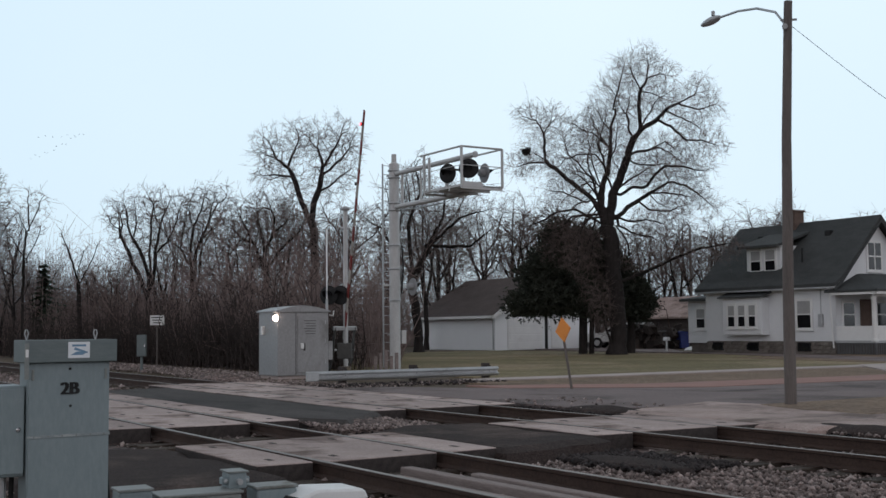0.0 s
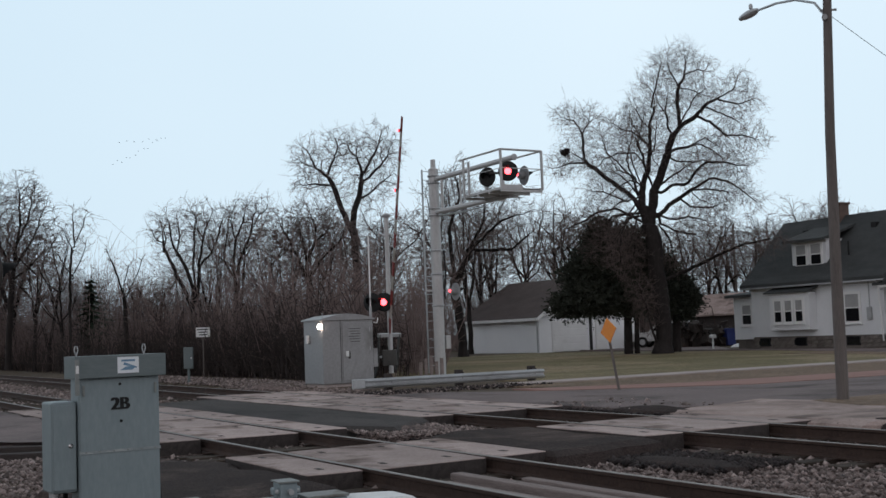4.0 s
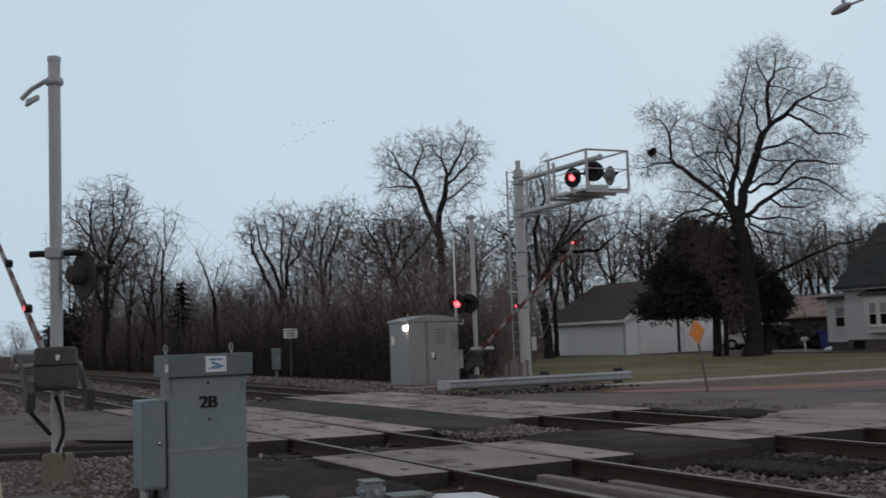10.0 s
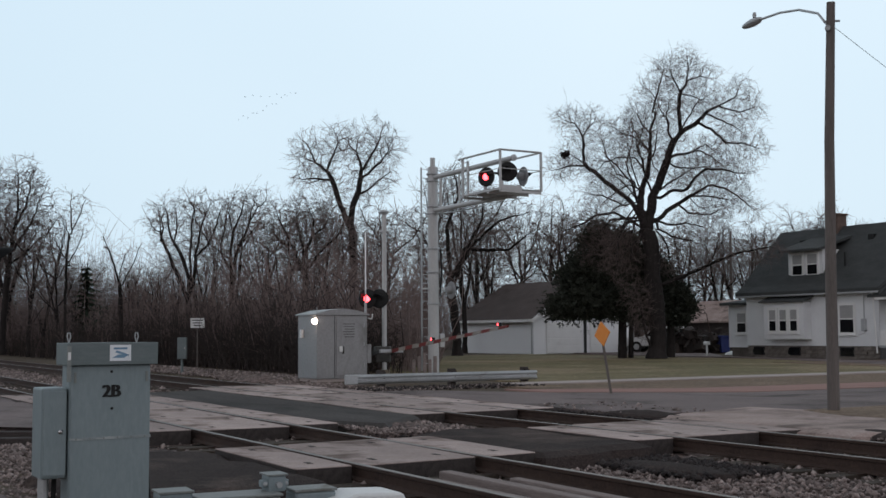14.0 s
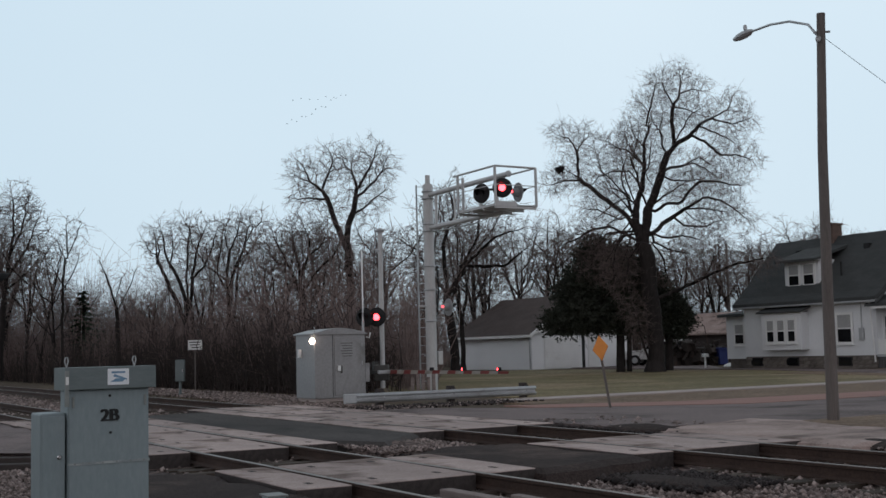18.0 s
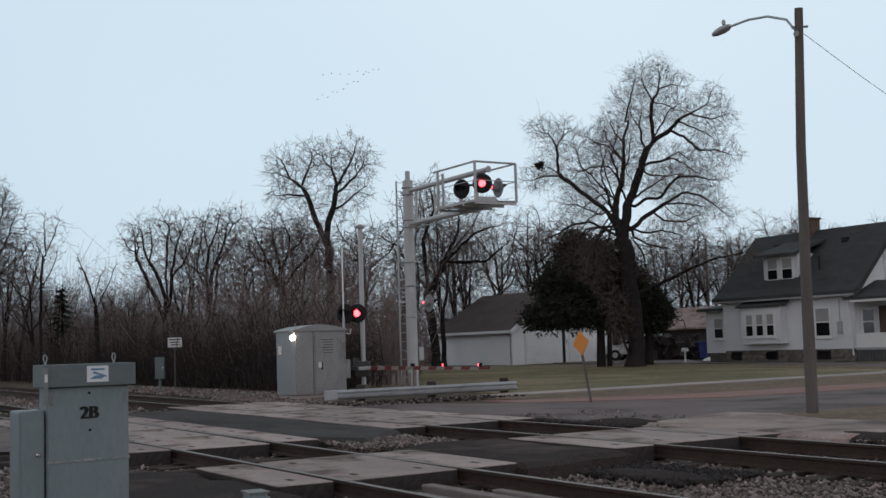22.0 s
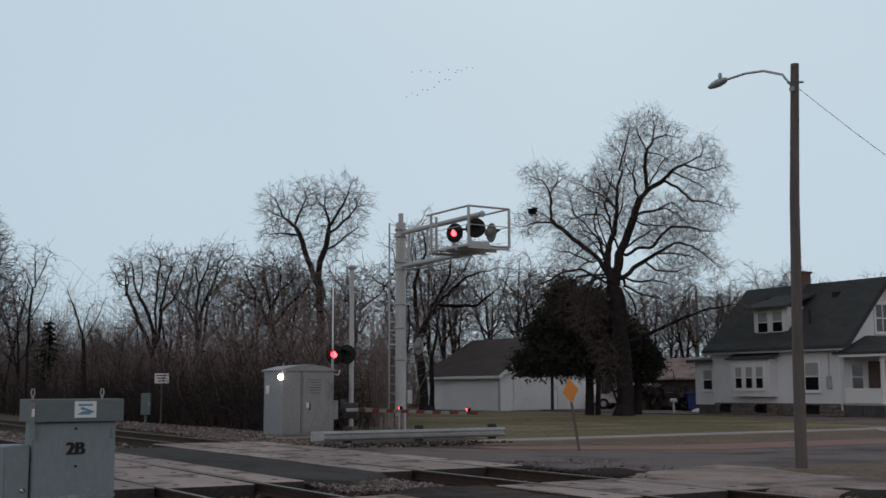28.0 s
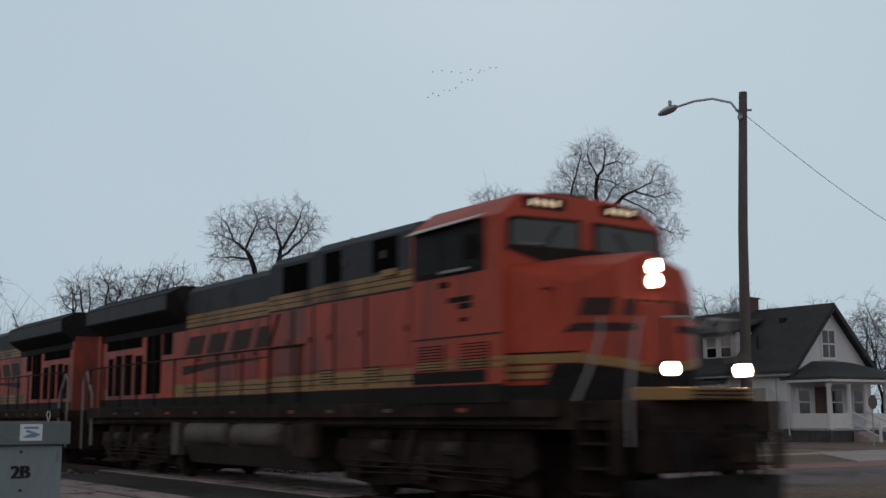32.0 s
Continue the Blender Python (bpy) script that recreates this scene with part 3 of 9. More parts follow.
def panels(track_n, s_from, s_to, count, name, label):
    ob = thing(name, label, "crossing", at(0, track_n), kind="structure")
    length = (s_to - s_from) / count
    for k in range(count):
        for width, off in ((0.62, -1.15), (1.33, 0.0), (0.62, 1.15)):
            key = (width, round(length, 2))
            if key not in PANELS:
                PANELS[key] = panel_mesh(width, length - 0.015)
            part("crossing_panel", PANELS[key], None, ob,
                 at=pose(s_from + length * (k + 0.5), off, rng.normal(0, 0.004), rng.normal(0, 0.2), rng.normal(0, 0.1), rng.normal(0, 0.1)))
    return ob


panels(TRACKS[0], -28.6, -16.3, 5, "road_crossing", "pale concrete road crossing panels in the near track")
panels(TRACKS[1], -29.6, -17.4, 5, "road_crossing", "pale concrete road crossing panels in the far track")
panels(TRACKS[0], -13.5, -11.0, 1, "foot_crossing", "pale concrete footpath crossing panels in the near track")
panels(TRACKS[1], -14.0, -11.55, 1, "foot_crossing", "pale concrete footpath crossing panels in the far track")

# grey timbers lying between the rails of the near track
for off, size, shift in ((-0.3, 0.085, 0.0), (0.12, 0.075, -0.5), (0.44, 0.06, 0.3)):
    solid("track_timber", box(-4.2, 4.2, -size, size, -0.1, 0.03, 0.015), TIMBER, at(-6.0 + shift, TRACKS[0] + off, -0.115 - abs(off) * 0.04, 0.5 - off), "weathered grey timber laid between the rails", "timber", "timbers between the rails")


# loose stones of the ballast
def stones(name, areas, count, size, label, material=None):
    base = np.array([(1, 0, 0), (-1, 0, 0), (0, 1, 0), (0, -1, 0), (0, 0, 0.8), (0, 0, -0.8)], dtype=float)
    tri = np.array([(0, 2, 4), (2, 1, 4), (1, 3, 4), (3, 0, 4), (2, 0, 5), (1, 2, 5), (3, 1, 5), (0, 3, 5)])
    weights = np.array([(a[1] - a[0]) * (a[3] - a[2]) * a[5] for a in areas])
    pick = rng.choice(len(areas), count, p=weights / weights.sum())
    ar = np.array([a[:5] for a in areas])[pick]
    pos = np.stack([rng.uniform(ar[:, 0], ar[:, 1]), rng.uniform(ar[:, 2], ar[:, 3]), ar[:, 4] + rng.uniform(-0.02, 0.015, count)], -1)
    r = size * rng.lognormal(0, 0.35, count)
    v = base[None] * r[:, None, None] * rng.uniform(0.55, 1.25, (count, 6, 1))
    a = rng.uniform(0, 2 * np.pi, count)
    tilt = rng.uniform(-0.6, 0.6, count)
    ca, sa, ct, st = np.cos(a), np.sin(a), np.cos(tilt), np.sin(tilt)
    x, y, z = v[..., 0], v[..., 1], v[..., 2]
    y, z = y * ct[:, None] - z * st[:, None], y * st[:, None] + z * ct[:, None]
    x, y = x * ca[:, None] - y * sa[:, None], x * sa[:, None] + y * ca[:, None]
    v = np.stack([x, y, z], -1) + pos[:, None]
    f = tri[None] + 6 * np.arange(count)[:, None, None]
    return solid(name, quick_mesh(name, v.reshape(-1, 3), f.reshape(-1, 3), material or STONE), None, SITE, label, "ballast", kind="stuff")


stones("ballast_stones", [(-16.2, -14.1, 7.4, 9.9, -0.2, 1.2), (-11, 4, 7.6, 9.8, -0.2, 1.0), (-11, 4, 9.8, 12.6, -0.2, 0.6), (-16.2, 3, 4.7, 7.4, -0.2, 0.35),
                          (-17.3, -14.2, 9.9, 12.4, -0.2, 0.6), (-15, 0, 2.6, 4.8, -0.2, 0.5), (-17.5, -11.4, 1.2, 3.4, -0.17, 1.3),
                          (-11.5, -2, 12.4, 14.2, -0.05, 0.35), (-18.5, -15, 12.3, 14.2, 0.0, 0.07), (-26.3, -24.6, 12.3, 17.4, 0.01, 0.15), (-16.9, -14.9, 7.7, 9.3, -0.08, 1.6), (-36, -25.5, 12.3, 14.0, -0.03, 0.3)], 38000, 0.027, "loose brown and grey crushed stones")
stones("tarry_stones", [(-11.4, -9.2, 8.3, 9.6, -0.17, 1.0), (-16.2, -14.2, 8.0, 9.6, -0.18, 0.7), (-17.4, -14.0, 12.2, 13.3, -0.05, 0.3), (-12.5, -8.5, 12.5, 13.2, -0.08, 0.3), (-13, -10, 3.2, 4.7, -0.15, 0.4), (-26.2, -24.7, 12.3, 17.4, 0.01, 0.12)], 7500, 0.03, "black tar-coated stones and asphalt crumbs", STONE_DARK)
stones("far_ballast_stones", [(-75, -30, 3, 13.2, -0.2, 1.0), (-62, -32.6, 12.8, 15.6, -0.03, 2.5)], 11000, 0.05, "loose crushed stones along the tracks")


def mound(name, s, n, rs, rn, h, material, label, z=0.0, rough=0.35, rings=7, sides=22, kind=""):
    verts, faces = [(0, 0, h)], []
    for i in range(1, rings + 1):
        k = i / rings
        for j in range(sides):
            a = 2 * math.pi * j / sides
            jag = 1 + rough * noise.noise(Vector((math.cos(a) * 1.7 + s, math.sin(a) * 1.7 + n, 3)))
            zz = h * (1 - k ** 1.6) + noise.noise(Vector((k * rs * math.cos(a) * 3, k * rn * math.sin(a) * 3, s))) * h * 0.25 * (1 - k)
            verts.append((rs * k * jag * math.cos(a), rn * k * jag * math.sin(a), zz if i < rings else -0.1))
    tri = []
    for j in range(sides):
        tri.append((0, 1 + j, 1 + (j + 1) % sides))
    for i in range(rings - 1):
        for j in range(sides):
            p, q = 1 + i * sides + j, 1 + i * sides + (j + 1) % sides
            r, t = p + sides, q + sides
            tri += [(p, r, t), (p, t, q)]
    return solid(name, quick_mesh(name, verts, tri, material, True), None, at(s, n, z), label, "mound", kind=kind)


mound("asphalt_patch", -10.0, 8.75, 1.0, 0.35, 0.05, ASPHALT, "low heap of black asphalt spill on the ballast", z=-0.16)
mound("asphalt_patch", -15.2, 12.7, 1.1, 0.45, 0.10, ASPHALT, "black asphalt spill at the edge of the crossing", z=-0.04)
mound("asphalt_patch", -10.2, 12.9, 1.5, 0.4, 0.1, ASPHALT, "black asphalt spill beside the far rail", z=-0.06)
mound("ballast_mound", -16.15, 8.5, 1.15, 0.85, 0.18, GRAVEL, "low heap of ballast at the end of the asphalt", z=-0.2)
mound("ballast_mound", -33.5, 12.9, 2.2, 0.7, 0.22, GRAVEL, "low heap of ballast beside the far track", z=-0.1)


# ---- plants ----
def rotate(v, axis, angle):
    c, s = np.cos(angle)[:, None], np.sin(angle)[:, None]
    return v * c + np.cross(axis, v) * s + axis * (np.sum(axis * v, 1)[:, None]) * (1 - c)


def tubes(paths, radii, sides):
    """Many thin tapered bars at once: paths of shape (count, points, 3), radii (count, points)."""
    count, k = paths.shape[:2]
    d = np.gradient(paths, axis=1)
    d /= np.linalg.norm(d, axis=2, keepdims=True) + 1e-9
    ref = np.where(np.abs(d[..., 2:3]) < 0.9, np.array([0, 0, 1.0]), np.array([1.0, 0, 0]))
    a = np.cross(d, ref)
    a /= np.linalg.norm(a, axis=2, keepdims=True) + 1e-9
    b = np.cross(d, a)
    ang = 2 * np.pi * np.arange(sides) / sides
    ring = a[:, :, None] * np.cos(ang)[:, None] + b[:, :, None] * np.sin(ang)[:, None]
    v = paths[:, :, None] + ring * radii[:, :, None, None]
    idx = np.arange(count * k * sides).reshape(count, k, sides)
    nxt = np.roll(idx, -1, axis=2)
    f = np.stack([idx[:, :-1], nxt[:, :-1], nxt[:, 1:], idx[:, 1:]], -1)
    return v.reshape(-1, 3), f.reshape(-1, 4)


def colonise(g, nodes, parents, targets, step, kill, sight, pull, rounds):
    """Branches that grow step by step towards scattered points of the crown, each point drawing the nearest branch until it is reached."""
    pos, par = [np.array(nodes, dtype=float)], list(parents)
    everything = pos[0]
    kids = np.zeros(len(everything), dtype=int)
    near, dist = np.zeros(len(targets), dtype=int), np.full(len(targets), 1e9)

    def update(fresh, first):
        nonlocal near, dist
        for i in range(0, len(fresh), 400):
            q = fresh[i:i + 400]
            d = np.sqrt(np.maximum((targets ** 2).sum(1)[:, None] + (q ** 2).sum(1)[None] - 2 * targets @ q.T, 0))
            k = d.argmin(1)
            v = d[np.arange(len(targets)), k]
            closer = v < dist
            near, dist = np.where(closer, k + first + i, near), np.where(closer, v, dist)

    update(everything, 0)
    heart = targets.mean(0) - np.array([0, 0, 0.3 * np.ptp(targets[:, 2])])
    for _ in range(rounds):
        keep = dist > kill
        targets, near, dist = targets[keep], near[keep], dist[keep]
        seen = (dist < sight) & (kids[near] < 4)
        if not seen.any():
            break
        way = np.zeros_like(everything)
        towards = targets[seen] - everything[near[seen]]
        np.add.at(way, near[seen], towards / np.linalg.norm(towards, axis=1, keepdims=True))
        who = np.unique(near[seen])
        d = way[who]
        ahead = everything[who] - everything[np.array(par)[who]]
        ahead /= np.linalg.norm(ahead, axis=1, keepdims=True) + 1e-9
        out = everything[who] - heart
        out /= np.linalg.norm(out, axis=1, keepdims=True) + 1e-9
        d = d / (np.linalg.norm(d, axis=1, keepdims=True) + 1e-9) + ahead * 0.7 + out * 0.3 + g.normal(0, 0.09, d.shape) + np.array(pull)
        d /= np.linalg.norm(d, axis=1, keepdims=True)
        fresh = everything[who] + d * step
        kids[who] += 1
        first = len(everything)
        everything = np.concatenate([everything, fresh])
        kids = np.concatenate([kids, np.zeros(len(fresh), dtype=int)])
        par += list(who)
        update(fresh, first)
    return everything, np.array(par)


def segments(pos, par, rad, sides, pick):
    """One tapered bar for each picked node, from its parent; bars of one branch share their rings."""
    count = len(pos)
    own = pos - pos[par]
    own[par == np.arange(count)] = (0, 0, 1)
    own /= np.linalg.norm(own, axis=1, keepdims=True) + 1e-9
    main = np.full(count, -1)
    for i in np.argsort(rad):
        main[par[i]] = i if par[i] != i else main[par[i]]
    bend = own.copy()
    has = main >= 0
    bend[has] += own[main[has]]
    bend /= np.linalg.norm(bend, axis=1, keepdims=True) + 1e-9
    i = pick[par[pick] != pick]
    p = par[i]
    leads = main[p] == i
    d0, d1 = np.where(leads[:, None], bend[p], own[i]), bend[i]
    r0, r1 = np.where(leads, rad[p], np.minimum(rad[i] * 1.15, rad[p])), rad[i]
    ang = 2 * np.pi * np.arange(sides) / sides
    rings = []
    ref = np.where(np.abs(own[i][:, 2:3]) < 0.9, np.array([0, 0, 1.0]), np.array([1.0, 0, 0]))
    for c, d, r in ((pos[p], d0, r0), (pos[i], d1, r1)):
        a = np.cross(d, ref)
        a /= np.linalg.norm(a, axis=1, keepdims=True) + 1e-9
        b = np.cross(d, a)
        rings.append(c[:, None] + (a[:, None] * np.cos(ang)[:, None] + b[:, None] * np.sin(ang)[:, None]) * r[:, None, None])
    v = np.stack(rings, 1)
    idx = np.arange(len(i) * 2 * sides).reshape(-1, 2, sides)
    nxt = np.roll(idx, -1, axis=2)
    return v.reshape(-1, 3), np.stack([idx[:, 0], nxt[:, 0], nxt[:, 1], idx[:, 1]], -1).reshape(-1, 4)


def joined(pieces):
    vs, fs, base = [], [], 0
    for v, f in pieces:
        vs.append(v)
        fs.append(f + base)
        base += len(v)
    return np.concatenate(vs), np.concatenate(fs)


def limb_tree(seed, limbs, trunk_r, spread=0.9, density=26, step=0.2, twigs=3, twig=0.42, droop=0.0, tip=0.009, inner=0.28, plain=False):
    """A bare tree: its trunk (the first limb) and main limbs as (sideways, height) in metres; finer branches grow through the crown round the limbs, then twigs."""
    g = np.random.default_rng(seed)
    nodes, parents, targets = [], [], []
    for k, limb in enumerate(limbs):
        p = np.array(limb, dtype=float)
        run = np.concatenate([[0], np.cumsum(np.hypot(*np.diff(p, axis=0).T))])
        u_ = np.linspace(0, run[-1], max(3, int(run[-1] / step)))
        x, z = np.interp(u_, run, p[:, 0]), np.interp(u_, run, p[:, 1])
        wave = np.cumsum(g.normal(0, 0.022, (len(u_), 2)), axis=0)
        wave -= wave[0]
        y = np.zeros(len(u_))
        root = 0
        if k:
            have = np.array(nodes)
            root = int(np.hypot(have[:, 0] - x[0], have[:, 2] - z[0]).argmin())
            y = have[root, 1] + g.uniform(-0.45, 0.45) * min(run[-1], 4.5) * (u_ / run[-1]) + 0.15 * np.cumsum(g.normal(0, 0.12, len(u_)))
        line = np.stack([x + wave[:, 0], y, z + wave[:, 1]], -1)
        for q, point in enumerate(line):
            parents.append((len(nodes) - 1 if q else root) if nodes else 0)
            nodes.append(point)
        if k:
            many = int(density * (run[-1] + spread) * spread * spread)
            w_ = g.uniform(inner, 1.0, many) ** 0.8
            centre = np.stack([np.interp(w_ * run[-1], u_, line[:, j]) for j in range(3)], -1)
            d = g.normal(0, 1, (many, 3))
            d *= (g.uniform(0, 1, many) ** 0.4 * spread * (0.55 + 0.45 * w_) / np.linalg.norm(d, axis=1))[:, None]
            targets.append(centre + d * np.array([1.0, 1.5, 1.0]))
    targets = np.concatenate(targets)
    targets = targets[targets[:, 2] > 0.6]
    pos, par = colonise(g, nodes, parents, targets, step, step * 1.25, step * 9, (0, 0, 0.1 - droop), 60)
    count = len(pos)
    flow = np.zeros(count)
    ends = np.ones(count, dtype=bool)
    ends[par[par != np.arange(count)]] = False
    flow[ends] = 1.0
    for i in range(count - 1, 0, -1):
        if flow[i] == 0:
            flow[i] = 1.0
        flow[par[i]] += flow[i]
    power = math.log(trunk_r / tip) / math.log(max(flow[0], 2.0))
    rad = tip * np.maximum(flow, 1.0) ** power
    rad[:len(nodes)] = np.maximum(rad[:len(nodes)], 0.012)
    foot = np.clip(1 - pos[:, 2] / 0.6, 0, 1) * (rad > trunk_r * 0.6)
    rad *= 1 + 0.45 * foot
    every = np.arange(count)
    thick, mid, thin = every[rad > 0.05], every[(rad <= 0.05) & (rad > 0.016)], every[rad <= 0.016]
    trunk = quick_mesh("trunk", *joined([segments(pos, par, rad, 9, thick), segments(pos, par, rad, 5, mid)]), BARK, True)
    # twigs on every thin branch, most at the ends
    own = pos - pos[par]
    own /= np.linalg.norm(own, axis=1, keepdims=True) + 1e-9
    base = np.concatenate([np.repeat(thin, max(1, twigs - 2)), np.repeat(every[ends], 2)])
    m = len(base)
    axis = np.cross(own[base], g.normal(0, 1, (m, 3)))
    axis /= np.linalg.norm(axis, axis=1, keepdims=True) + 1e-9
    d = rotate(own[base], axis, np.radians(g.uniform(8, 62, m)))
    long = twig * g.lognormal(-0.1, 0.4, m)[:, None]
    a = pos[base] - own[base] * g.uniform(0, step, m)[:, None]
    if plain:
        bars = [tubes(np.stack([a, a + d * long], 1), np.tile([tip * 0.85, tip * 0.55], (m, 1)), 3)]
    else:
        b = a + d * long * 0.5
        d2 = d + g.normal(0, 0.25, (m, 3)) + np.array([0, 0, 0.16 - droop * 2])
        c = b + d2 / np.linalg.norm(d2, axis=1, keepdims=True) * long * 0.5
        d3 = rotate(d, axis, np.radians(g.uniform(-55, 55, m)))
        bars = [tubes(np.stack([a, b, c], 1), np.tile([tip * 0.8, tip * 0.66, tip * 0.5], (m, 1)), 3),
                tubes(np.stack([b, b + d3 * long * 0.55], 1), np.tile([tip * 0.6, tip * 0.45], (m, 1)), 3)]
    crown = quick_mesh("crown", *joined([segments(pos, par, rad, 3, thin), *bars]), TWIG)
    return trunk, crown


def plant_tree(meshes, m, label, group="", scale=1.0):
    ob = thing("tree", label, "tree", m, group)
    for name, me in zip(("trunk", "crown"), meshes):
        kid = part(name, me, None, ob)
        kid.scale = (scale, scale, scale)
    return ob


def foliage(seed, blobs, count, size):
    """Sprays of foliage, as many small tilted leaf-shaped pieces round a few overlapping masses."""
    g = np.random.default_rng(seed)
    w = np.array([b[3] * b[4] for b in blobs])
    pick = g.choice(len(blobs), count, p=w / w.sum())
    bl = np.array(blobs)[pick]
    d = g.normal(0, 1, (count, 3))
    d /= np.linalg.norm(d, axis=1, keepdims=True)
    r = g.uniform(0.15, 1.0, count) ** 0.45 * (1 + 0.16 * np.sin(d[:, 0] * 7 + d[:, 2] * 5) + g.normal(0, 0.05, count))
    c = bl[:, :3] + d * r[:, None] * bl[:, [3, 3, 4]]
    out = d + g.normal(0, 0.5, (count, 3)) + np.array([0, 0, 0.15])
    out /= np.linalg.norm(out, axis=1, keepdims=True)
    side = np.cross(out, g.normal(0, 1, (count, 3)))
    side /= np.linalg.norm(side, axis=1, keepdims=True)
    s = size * g.lognormal(0, 0.35, count)[:, None]
    v = np.stack([c - out * s, c + side * s * 0.42, c + out * s * 1.2, c - side * s * 0.42], 1).reshape(-1, 3)
    return v, np.arange(count * 4).reshape(-1, 4)


